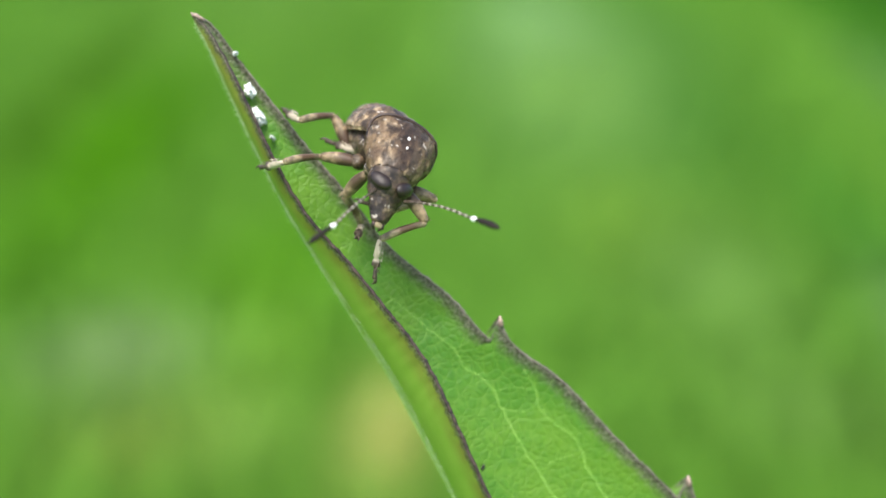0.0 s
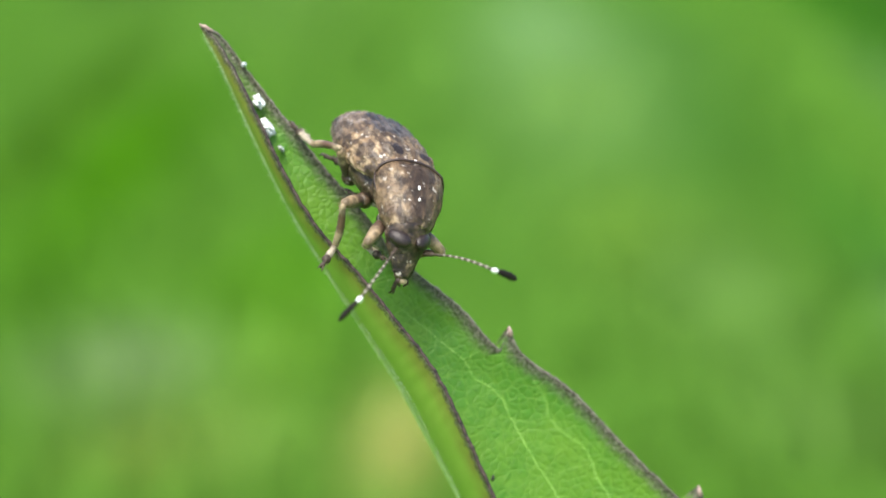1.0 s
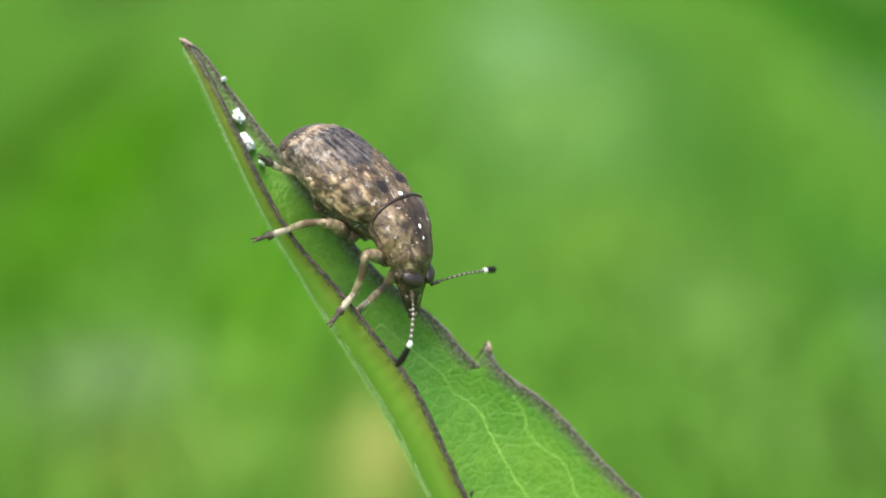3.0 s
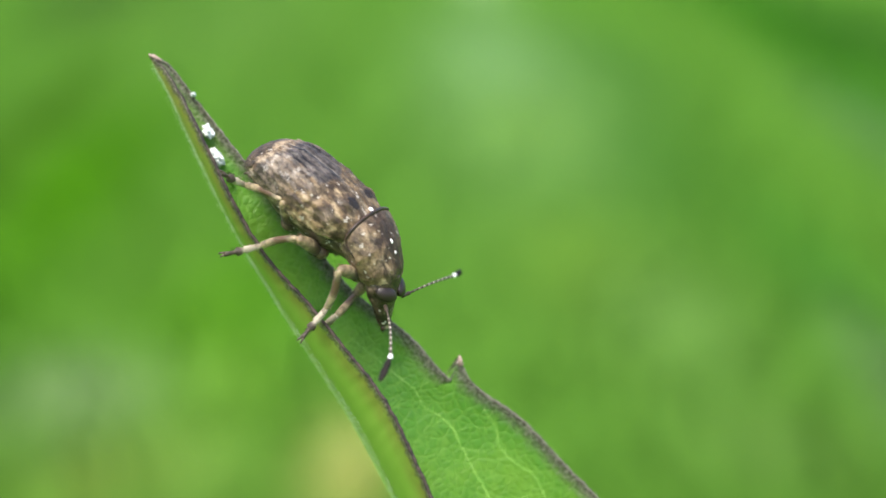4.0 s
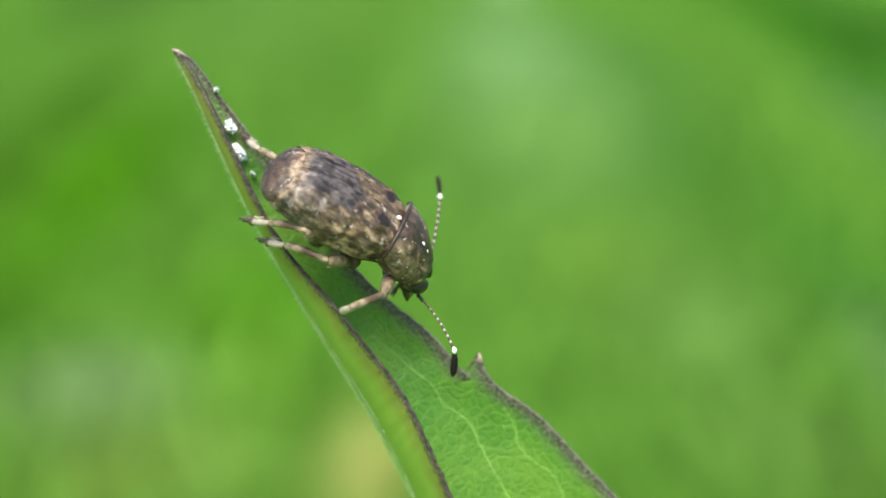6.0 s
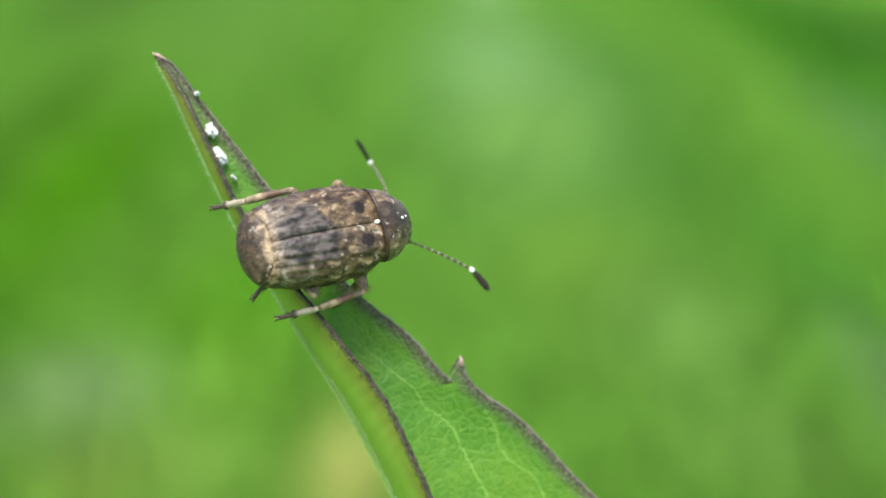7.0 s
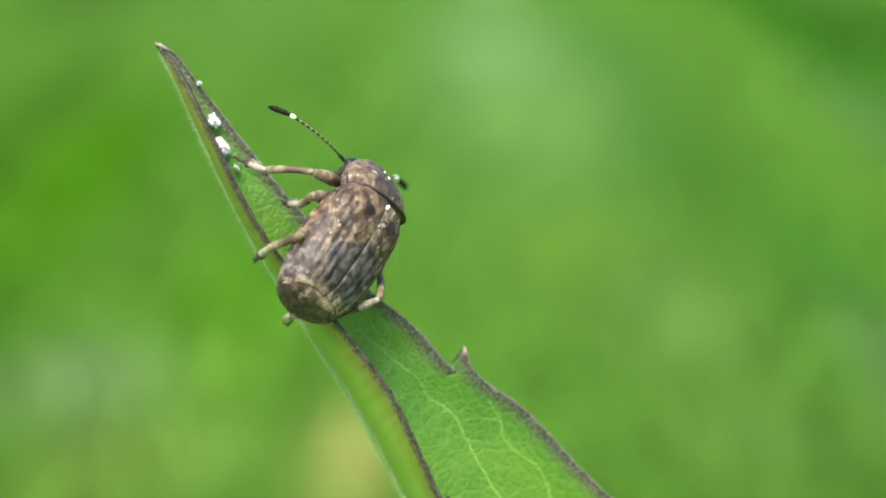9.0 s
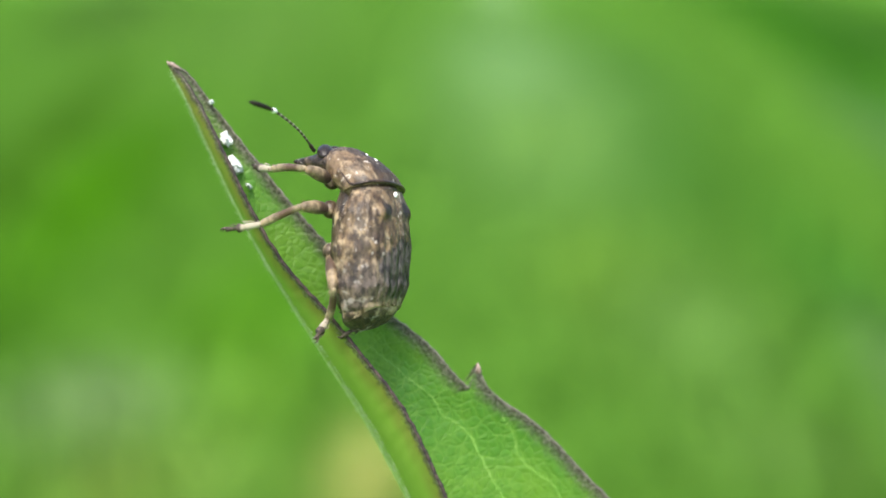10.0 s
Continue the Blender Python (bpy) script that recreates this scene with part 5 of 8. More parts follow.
RIGHT_MIDDLE_TIBIA_ROWS = [
    (0, mm(1.469, -0.673, -2.008, -28.5, -7.7, -41.5)),
    (0.25, mm(1.473, 0.163, -1.942, -67.8, -1.3, -19.5)),
    (0.5, mm(1.308, 0.465, -1.650, -69.3, 4.1, 9.2)),
    (0.75, mm(1.403, 0.370, -1.557, -74.4, 7.0, 29.7)),
    (1, mm(1.488, 0.253, -1.537, -73.2, 10.7, 56.6)),
    (1.25, mm(1.650, -0.151, -1.412, -79.4, 11.5, 104.6)),
    (1.5, mm(1.613, -0.582, -1.272, -58.6, -3.5, -160.9)),
    (1.75, mm(1.611, -0.609, -1.227, -57.3, -1.8, -160.2)),
    (2, mm(1.617, -0.576, -1.205, -56.9, 1.3, -162.8)),
    (2.25, mm(1.612, -0.613, -1.197, -56.9, 0.8, -167.2)),
    (2.5, mm(1.575, -0.676, -1.188, -56.2, 1.6, -175.2)),
    (2.75, mm(1.528, -0.746, -1.174, -54.8, 2.4, 175.8)),
    (3, mm(1.495, -0.811, -1.155, -52.9, 2.4, 167.6)),
    (3.25, mm(1.449, -0.868, -1.147, -51.3, 2.7, 162.2)),
    (3.5, mm(1.416, -0.904, -1.150, -50.7, 2.6, 159.5)),
    (3.75, mm(1.425, -0.901, -1.171, -52.3, -0.6, 162.1)),
    (4, mm(1.427, -0.883, -1.207, -54.3, -3.6, 166.7)),
    (4.25, mm(1.425, -0.901, -1.218, -52.6, -1.1, 161.9)),
    (4.5, mm(1.413, -0.935, -1.240, -50.9, 1.3, 158.2)),
    (4.75, mm(1.402, -0.993, -1.246, -52.0, 2.5, 153.8)),
    (5, mm(1.375, -1.037, -1.250, -54.0, 4.0, 151.0)),
    (5.25, mm(1.427, -0.973, -1.313, -52.5, 1.7, 155.1)),
    (5.5, mm(1.439, -0.932, -1.341, -51.4, -0.6, 159.0)),
    (5.75, mm(1.422, -0.984, -1.293, -42.4, -2.2, 164.7)),
    (6, mm(1.363, -1.073, -1.240, -32.3, -3.1, 163.7)),
    (6.2, mm(1.369, -1.092, -1.270, -28.5, 3.9, 144.6)),
    (6.25, mm(1.369, -1.085, -1.270, -27.8, 4.7, 145.3)),
    (6.5, mm(1.451, -0.973, -1.174, -24.5, 6.6, 153.4)),
    (6.75, mm(1.539, -0.707, -1.074, -15.8, 3.7, 171.3)),
    (7, mm(1.576, -0.464, -0.995, -5.9, -4.0, -171.6)),
    (7.25, mm(1.572, -0.406, -0.957, -0.5, -9.3, -164.8)),
    (7.3, mm(1.571, -0.422, -0.959, -0.0, -9.7, -165.1)),
    (7.5, mm(1.529, -0.647, -0.916, 3.1, -10.4, -169.1)),
    (7.75, mm(1.613, -0.877, -1.020, 4.9, -5.8, -173.5)),
    (8, mm(1.659, -1.067, -1.112, 6.0, -1.5, -176.5)),
    (8.25, mm(1.622, -1.113, -0.859, 13.6, 4.8, 176.4)),
    (8.5, mm(1.508, -1.131, -0.595, 20.5, 10.5, 170.8)),
    (8.75, mm(1.574, -1.154, -0.694, 30.6, 9.2, 167.4)),
    (9, mm(1.582, -1.173, -0.876, 45.8, 4.7, 168.3)),
    (9.25, mm(1.556, -1.206, -0.875, 48.8, 8.8, 159.1)),
    (9.5, mm(1.513, -1.342, -0.904, 51.1, 13.1, 149.2)),
    (9.75, mm(1.242, -1.602, -0.941, 33.0, 14.2, 134.7)),
    (10, mm(1.052, -1.708, -0.999, 14.8, 15.3, 120.3)),
]
RIGHT_MIDDLE_TARSUS_ROWS = [
    (0, mm(2.288, 0.128, -2.623, -28.2, -12.3, -153.1)),
    (0.25, mm(1.658, 0.608, -3.121, -33.8, -6.6, -170.3)),
    (0.5, mm(1.149, 0.905, -2.863, -90.8, -9.7, -63.3)),
    (0.75, mm(1.096, 0.598, -2.800, -52.6, -6.0, -33.3)),
    (1, mm(1.046, 0.268, -2.760, -13.2, -7.0, -32.4)),
    (1.25, mm(1.484, -0.458, -2.664, -18.9, -9.6, -53.5)),
    (1.5, mm(1.770, -1.244, -2.380, -29.6, -10.9, -76.5)),
    (1.75, mm(1.817, -1.280, -2.320, -11.9, -9.9, -76.3)),
    (2, mm(1.850, -1.243, -2.287, 5.6, -8.9, -76.8)),
    (2.25, mm(1.784, -1.303, -2.285, 3.4, -8.6, -79.7)),
    (2.5, mm(1.665, -1.394, -2.268, -1.9, -8.3, -85.8)),
    (2.75, mm(1.518, -1.497, -2.236, -9.3, -7.8, -94.1)),
    (3, mm(1.369, -1.591, -2.198, -17.0, -7.3, -103.0)),
    (3.25, mm(1.244, -1.661, -2.168, -22.5, -6.7, -110.4)),
    (3.5, mm(1.168, -1.697, -2.161, -24.7, -6.4, -114.0)),
    (3.75, mm(1.165, -1.668, -2.220, -22.5, -6.9, -114.0)),
    (4, mm(1.182, -1.624, -2.289, -20.2, -7.4, -113.2)),
    (4.25, mm(1.155, -1.661, -2.270, -20.6, -7.6, -111.3)),
    (4.5, mm(1.125, -1.715, -2.263, -20.9, -7.9, -109.6)),
    (4.75, mm(1.085, -1.742, -2.285, -11.3, -6.8, -111.7)),
    (5, mm(1.067, -1.746, -2.307, -1.4, -5.5, -115.1)),
    (5.25, mm(1.118, -1.714, -2.359, 0.4, -6.3, -119.9)),
    (5.5, mm(1.133, -1.701, -2.376, 1.5, -7.0, -126.9)),
    (5.75, mm(1.131, -1.920, -2.187, -29.2, -5.6, -160.9)),
    (6, mm(1.013, -2.135, -1.947, -50.2, 7.0, 126.7)),
    (6.2, mm(0.733, -2.060, -1.896, -40.4, -4.6, -169.6)),
    (6.25, mm(0.751, -2.067, -1.878, -40.0, -4.3, -169.6)),
    (6.5, mm(0.979, -2.056, -1.709, -35.6, -3.5, -169.6)),
    (6.75, mm(1.373, -1.949, -1.427, -29.1, -2.2, -174.1)),
    (7, mm(1.759, -1.762, -1.130, -22.0, -0.8, 179.4)),
    (7.25, mm(1.916, -1.676, -0.968, -16.7, -1.3, 176.8)),
    (7.3, mm(1.910, -1.693, -0.959, -16.1, -1.5, 176.4)),
    (7.5, mm(1.792, -1.942, -0.846, -17.4, 0.2, 170.3)),
    (7.75, mm(1.775, -2.197, -0.907, -20.2, 6.0, 161.2)),
    (8, mm(1.745, -2.400, -0.971, -23.3, 11.1, 152.2)),
    (8.25, mm(1.513, -2.438, -0.538, -63.3, 11.8, 159.9)),
    (8.5, mm(1.214, -2.398, -0.118, -70.7, -21.3, -42.9)),
    (8.75, mm(1.213, -2.264, -0.015, -87.2, -24.1, -59.9)),
    (9, mm(1.321, -2.052, 0.060, -48.5, 10.7, 155.7)),
    (9.25, mm(1.111, -1.953, 0.092, -42.8, 2.4, 170.7)),
    (9.5, mm(0.904, -1.919, 0.073, -36.7, -3.4, 177.9)),
    (9.75, mm(0.353, -2.240, -0.260, -41.7, -6.4, 176.4)),
    (10, mm(-0.058, -2.257, -0.685, -43.7, -6.6, 173.5)),
]
RIGHT_HIND_FEMUR_ROWS = [
    (0, mm(0.712, -1.520, -1.539, 33.4, -15.8, -118.4)),
    (0.25, mm(0.660, -1.502, -1.573, 33.4, -8.8, -104.4)),
    (0.5, mm(0.661, -1.498, -1.571, 37.6, -10.0, -85.4)),
    (0.75, mm(0.681, -1.492, -1.551, 43.0, -10.1, -85.1)),
    (1, mm(0.687, -1.490, -1.543, 45.1, -9.5, -84.2)),
    (1.25, mm(0.680, -1.501, -1.553, 43.3, -11.6, -101.9)),
    (1.5, mm(0.660, -1.503, -1.572, 40.8, -11.7, -118.4)),
    (1.75, mm(0.636, -1.492, -1.594, 42.7, -10.0, -130.7)),
    (2, mm(0.621, -1.476, -1.615, 43.4, -8.7, -137.8)),
    (2.25, mm(0.616, -1.470, -1.624, 44.3, -8.1, -139.0)),
    (2.5, mm(0.620, -1.476, -1.620, 46.9, -8.6, -137.4)),
    (2.75, mm(0.618, -1.478, -1.625, 49.7, -8.7, -135.2)),
    (3, mm(0.615, -1.479, -1.631, 52.3, -8.7, -132.3)),
    (3.25, mm(0.620, -1.484, -1.626, 54.2, -9.0, -129.7)),
    (3.5, mm(0.612, -1.479, -1.641, 55.2, -8.1, -130.0)),
    (3.75, mm(0.599, -1.470, -1.658, 53.9, -9.1, -132.4)),
    (4, mm(0.595, -1.470, -1.656, 51.5, -11.0, -132.1)),
    (4.25, mm(0.603, -1.471, -1.652, 53.6, -9.5, -133.8)),
    (4.5, mm(0.618, -1.478, -1.633, 54.8, -8.3, -135.9)),
    (4.75, mm(0.616, -1.448, -1.641, 44.3, -3.9, -150.4)),
    (5, mm(0.627, -1.436, -1.624, 32.6, -1.4, -160.9)),
    (5.25, mm(0.622, -1.433, -1.627, 32.7, -2.0, -159.0)),
    (5.5, mm(0.628, -1.446, -1.620, 34.8, -2.6, -159.9)),
    (5.75, mm(0.620, -1.462, -1.621, 40.6, -6.2, -147.1)),
    (6, mm(0.623, -1.479, -1.613, 44.7, -10.1, -137.9)),
    (6.2, mm(0.630, -1.483, -1.605, 45.1, -9.6, -140.2)),
    (6.25, mm(0.639, -1.491, -1.594, 45.4, -9.8, -140.1)),
    (6.5, mm(0.661, -1.509, -1.566, 46.1, -10.7, -137.5)),
    (6.75, mm(0.671, -1.513, -1.557, 44.7, -12.6, -133.2)),
    (7, mm(0.651, -1.501, -1.579, 40.6, -15.6, -129.3)),
    (7.25, mm(0.636, -1.493, -1.591, 35.8, -18.0, -129.1)),
    (7.3, mm(0.634, -1.492, -1.592, 35.1, -18.4, -129.7)),
    (7.5, mm(0.659, -1.504, -1.575, 29.1, -20.2, -124.6)),
    (7.75, mm(0.716, -1.539, -1.545, 26.2, -17.5, -129.1)),
    (8, mm(0.768, -1.587, -1.514, 25.1, -14.3, -133.0)),
    (8.25, mm(0.825, -1.674, -1.489, 20.8, -11.9, -139.3)),
    (8.5, mm(0.862, -1.769, -1.466, 18.7, -8.6, -144.7)),
    (8.75, mm(0.845, -1.826, -1.448, 19.5, -10.2, -152.7)),
    (9, mm(0.814, -1.876, -1.431, 20.4, -12.1, -160.9)),
    (9.25, mm(0.833, -1.898, -1.372, 26.1, -13.1, -161.7)),
    (9.5, mm(0.831, -1.923, -1.340, 28.5, -14.0, -164.4)),
    (9.75, mm(0.731, -1.869, -1.425, 23.0, -13.1, -173.0)),
    (10, mm(0.689, -1.747, -1.495, 19.3, -12.5, -175.3)),
]
RIGHT_HIND_TIBIA_ROWS = [
    (0, mm(1.622, -1.843, -0.918, -28.5, -7.7, -40.4)),
    (0.25, mm(1.620, -1.647, -0.951, -30.5, -10.3, -85.7)),
    (0.5, mm(1.542, -1.268, -0.868, -16.9, -5.9, -150.5)),
    (0.75, mm(1.495, -1.242, -0.761, -22.9, -2.8, -161.0)),
    (1, mm(1.472, -1.220, -0.711, -27.6, 0.6, -170.5)),
    (1.25, mm(1.539, -1.478, -0.761, -24.7, 3.7, 168.0)),
    (1.5, mm(1.507, -1.763, -0.827, -20.3, 6.0, 151.2)),
    (1.75, mm(1.376, -1.923, -0.813, -30.7, 7.7, 142.0)),
    (2, mm(1.277, -2.008, -0.827, -41.0, 8.5, 131.3)),
    (2.25, mm(1.247, -2.009, -0.820, -40.3, 8.2, 133.1)),
    (2.5, mm(1.244, -1.970, -0.789, -38.4, 7.1, 139.1)),
    (2.75, mm(1.236, -1.912, -0.758, -35.5, 5.9, 147.5)),
    (3, mm(1.227, -1.851, -0.732, -31.9, 4.5, 155.7)),
    (3.25, mm(1.228, -1.808, -0.709, -29.1, 3.1, 160.6)),
    (3.5, mm(1.198, -1.805, -0.710, -28.0, 2.5, 162.0)),
    (3.75, mm(1.195, -1.833, -0.747, -27.7, 0.2, 163.8)),
    (4, mm(1.234, -1.848, -0.786, -27.8, -2.5, 165.9)),
    (4.25, mm(1.198, -1.846, -0.746, -27.1, -0.7, 167.2)),
    (4.5, mm(1.176, -1.867, -0.707, -26.9, 0.8, 167.5)),
    (4.75, mm(1.068, -2.148, -0.843, -19.6, 0.7, 172.5)),
    (5, mm(0.956, -2.365, -1.008, -11.5, 0.9, 174.6)),
    (5.25, mm(0.988, -2.342, -1.010, -15.1, 0.2, 171.0)),
    (5.5, mm(0.976, -2.338, -0.971, -19.8, -0.4, 164.6)),
    (5.75, mm(1.160, -2.157, -0.881, -34.6, 1.5, 154.3)),
    (6, mm(1.276, -1.990, -0.816, -45.9, 3.3, 145.9)),
    (6.2, mm(1.260, -2.013, -0.786, -65.0, 11.1, 120.3)),
    (6.25, mm(1.269, -2.015, -0.770, -64.9, 11.6, 119.8)),
    (6.5, mm(1.327, -1.978, -0.721, -59.5, 16.3, 113.5)),
    (6.75, mm(1.422, -1.918, -0.731, -45.0, 20.7, 109.1)),
    (7, mm(1.501, -1.871, -0.835, -24.8, 24.2, 110.1)),
    (7.25, mm(1.517, -1.907, -0.946, -9.5, 25.7, 111.7)),
    (7.3, mm(1.512, -1.923, -0.962, -7.6, 26.0, 112.0)),
    (7.5, mm(1.579, -1.922, -1.049, 1.0, 25.4, 112.5)),
    (7.75, mm(1.578, -2.096, -1.061, -0.7, 21.3, 125.1)),
    (8, mm(1.574, -2.252, -1.044, -2.3, 17.3, 137.6)),
    (8.25, mm(1.539, -2.477, -1.094, -5.1, 23.2, 128.4)),
    (8.5, mm(1.472, -2.669, -1.113, -9.6, 28.0, 119.1)),
    (8.75, mm(1.330, -2.805, -1.079, -6.6, 27.1, 119.4)),
    (9, mm(1.166, -2.916, -1.042, -1.7, 25.0, 121.1)),
    (9.25, mm(1.202, -2.879, -0.875, 4.1, 24.8, 121.2)),
    (9.5, mm(1.189, -2.885, -0.797, 13.6, 23.6, 125.6)),
    (9.75, mm(0.940, -2.916, -0.980, 21.2, 19.7, 120.6)),
    (10, mm(0.870, -2.818, -1.130, 32.1, 14.8, 121.6)),
]
RIGHT_HIND_TARSUS_ROWS = [
    (0, mm(2.410, -1.044, -1.520, -1.2, -11.5, -157.0)),
    (0.25, mm(2.752, -1.681, -1.602, 16.4, -2.9, 175.1)),
    (0.5, mm(2.102, -2.335, -1.233, 6.9, -2.7, -178.2)),
    (0.75, mm(1.848, -2.342, -1.249, 2.6, -3.0, -171.0)),
    (1, mm(1.659, -2.302, -1.285, -1.0, -3.8, -162.9)),
    (1.25, mm(1.335, -2.601, -1.284, 17.6, -10.3, -119.8)),
    (1.5, mm(0.971, -2.834, -1.268, 21.8, -10.5, -68.7)),
    (1.75, mm(0.769, -2.841, -1.458, 28.6, -9.9, -76.6)),
    (2, mm(0.630, -2.743, -1.662, 34.0, -8.7, -84.0)),
    (2.25, mm(0.611, -2.766, -1.645, 33.4, -8.4, -87.5)),
    (2.5, mm(0.653, -2.805, -1.591, 31.7, -8.0, -94.6)),
    (2.75, mm(0.734, -2.847, -1.509, 29.0, -7.4, -103.8)),
    (3, mm(0.823, -2.880, -1.417, 25.0, -6.6, -113.3)),
    (3.25, mm(0.880, -2.899, -1.344, 21.2, -6.0, -120.9)),
    (3.5, mm(0.867, -2.912, -1.323, 19.4, -5.6, -124.6)),
    (3.75, mm(0.873, -2.952, -1.358, 20.6, -6.5, -120.2)),
    (4, mm(0.922, -2.983, -1.406, 21.6, -7.4, -115.1)),
    (4.25, mm(0.931, -2.986, -1.345, 21.2, -7.5, -117.3)),
    (4.5, mm(0.931, -3.007, -1.299, 20.8, -7.5, -119.7)),
    (4.75, mm(0.911, -3.373, -1.284, 7.1, -2.5, -157.6)),
    (5, mm(0.840, -3.651, -1.272, -15.5, 3.6, 161.9)),
    (5.25, mm(0.791, -3.596, -1.352, -19.4, 2.5, 159.2)),
    (5.5, mm(0.643, -3.531, -1.417, -23.8, 1.9, 154.8)),
    (5.75, mm(0.710, -3.135, -1.622, -38.0, 3.5, 145.3)),
    (6, mm(0.813, -2.769, -1.749, -51.6, 6.1, 131.5)),
    (6.2, mm(0.905, -2.478, -1.925, -47.6, 9.9, 119.2)),
    (6.25, mm(0.914, -2.487, -1.907, -47.8, 10.2, 119.4)),
    (6.5, mm(0.861, -2.513, -1.766, -51.3, 9.9, 136.8)),
    (6.75, mm(0.693, -2.499, -1.553, -46.6, -6.0, -161.6)),
    (7, mm(0.517, -2.459, -1.310, -33.4, -15.7, -131.7)),
    (7.25, mm(0.386, -2.454, -1.134, -26.7, -19.4, -127.4)),
    (7.3, mm(0.365, -2.465, -1.114, -26.5, -19.9, -127.6)),
    (7.5, mm(0.358, -2.417, -1.030, -25.1, -18.3, -143.1)),
    (7.75, mm(0.484, -2.872, -1.077, -52.6, -17.7, -133.9)),
    (8, mm(0.673, -3.264, -1.097, -104.4, -1.8, -2.0)),
    (8.25, mm(0.500, -3.361, -1.206, -90.6, -8.4, -10.7)),
    (8.5, mm(0.337, -3.425, -1.317, -76.4, -13.4, -15.8)),
    (8.75, mm(0.165, -3.543, -1.220, -65.3, -18.8, -37.6)),
    (9, mm(-0.018, -3.652, -1.080, -55.1, -22.2, -54.9)),
    (9.25, mm(0.009, -3.554, -0.786, -50.5, -25.0, -60.9)),
    (9.5, mm(0.048, -3.545, -0.506, -49.1, -27.5, -67.6)),
    (9.75, mm(-0.205, -3.405, -0.529, -67.7, -25.9, -84.7)),
    (10, mm(-0.151, -3.241, -0.468, -62.7, -1.0, 160.6)),
]
LEFT_FRONT_FEMUR_ROWS = [
    (0, mm(-0.559, 0.585, -1.449, -21.1, 21.5, 61.9)),
    (0.25, mm(-0.509, 0.634, -1.402, -33.4, 17.5, 42.9)),
    (0.5, mm(-0.480, 0.646, -1.329, -39.3, 8.6, 18.3)),
    (0.75, mm(-0.426, 0.774, -1.348, -34.7, 24.2, 60.6)),
    (1, mm(-0.306, 0.771, -1.339, -10.2, 10.2, 60.8)),
    (1.25, mm(-0.383, 0.799, -1.316, -57.8, 21.0, 26.1)),
    (1.5, mm(-0.423, 0.810, -1.353, -79.4, -2.7, -24.7)),
    (1.75, mm(-0.449, 0.837, -1.293, -64.8, -8.1, -35.7)),
    (2, mm(-0.473, 0.861, -1.262, -49.7, -10.1, -41.3)),
    (2.25, mm(-0.469, 0.852, -1.285, -51.6, -9.8, -41.2)),
    (2.5, mm(-0.451, 0.851, -1.318, -61.2, -8.5, -38.3)),
    (2.75, mm(-0.439, 0.846, -1.360, -73.1, -6.7, -32.3)),
    (3, mm(-0.443, 0.829, -1.382, -83.6, -4.3, -20.3)),
    (3.25, mm(-0.450, 0.809, -1.393, -89.6, 0.3, 1.0)),
    (3.5, mm(-0.457, 0.787, -1.389, -89.2, 2.4, 14.3)),
    (3.75, mm(-0.477, 0.780, -1.384, -88.6, 2.3, -1.6)),
    (4, mm(-0.495, 0.773, -1.378, -88.4, 3.1, -12.1)),
    (4.25, mm(-0.501, 0.754, -1.380, -88.6, 4.1, 1.2)),
    (4.5, mm(-0.507, 0.736, -1.381, -88.8, 5.3, 16.0)),
    (4.75, mm(-0.468, 0.741, -1.400, -74.0, 7.6, 37.8)),
    (5, mm(-0.424, 0.737, -1.406, -61.2, 5.3, 36.9)),
    (5.25, mm(-0.470, 0.769, -1.376, -49.5, 10.4, 57.4)),
    (5.5, mm(-0.514, 0.792, -1.330, -35.0, 12.3, 68.8)),
    (5.75, mm(-0.536, 0.750, -1.344, -26.0, 13.7, 73.6)),
    (6, mm(-0.576, 0.710, -1.363, -14.9, 14.5, 76.2)),
    (6.2, mm(-0.556, 0.654, -1.396, -16.5, 14.1, 76.4)),
    (6.25, mm(-0.549, 0.640, -1.403, -16.1, 14.2, 78.0)),
    (6.5, mm(-0.524, 0.581, -1.448, -6.9, 15.2, 99.4)),
    (6.75, mm(-0.520, 0.530, -1.502, 13.2, 11.9, 136.9)),
    (7, mm(-0.521, 0.459, -1.548, 30.6, 4.5, 163.1)),
    (7.25, mm(-0.508, 0.378, -1.580, 37.6, 1.1, 169.1)),
    (7.3, mm(-0.501, 0.379, -1.598, 37.8, 1.1, 168.8)),
    (7.5, mm(-0.484, 0.311, -1.620, 43.2, 1.9, 165.1)),
    (7.75, mm(-0.464, 0.281, -1.635, 42.4, 5.7, 160.2)),
    (8, mm(-0.443, 0.254, -1.654, 41.7, 9.6, 154.1)),
    (8.25, mm(-0.359, 0.285, -1.663, 2.7, 20.7, 131.3)),
    (8.5, mm(-0.365, 0.237, -1.643, -65.5, 16.1, 80.9)),
    (8.75, mm(-0.311, 0.248, -1.676, -17.2, 28.7, 106.0)),
    (9, mm(-0.321, 0.225, -1.707, 5.2, 25.7, 111.6)),
    (9.25, mm(-0.316, 0.218, -1.706, 9.7, 28.0, 99.3)),
    (9.5, mm(-0.283, 0.204, -1.709, 10.1, 29.8, 87.3)),
    (9.75, mm(-0.268, 0.270, -1.701, 5.0, 27.2, 81.1)),
    (10, mm(-0.238, 0.334, -1.686, -3.3, 23.8, 74.8)),
]
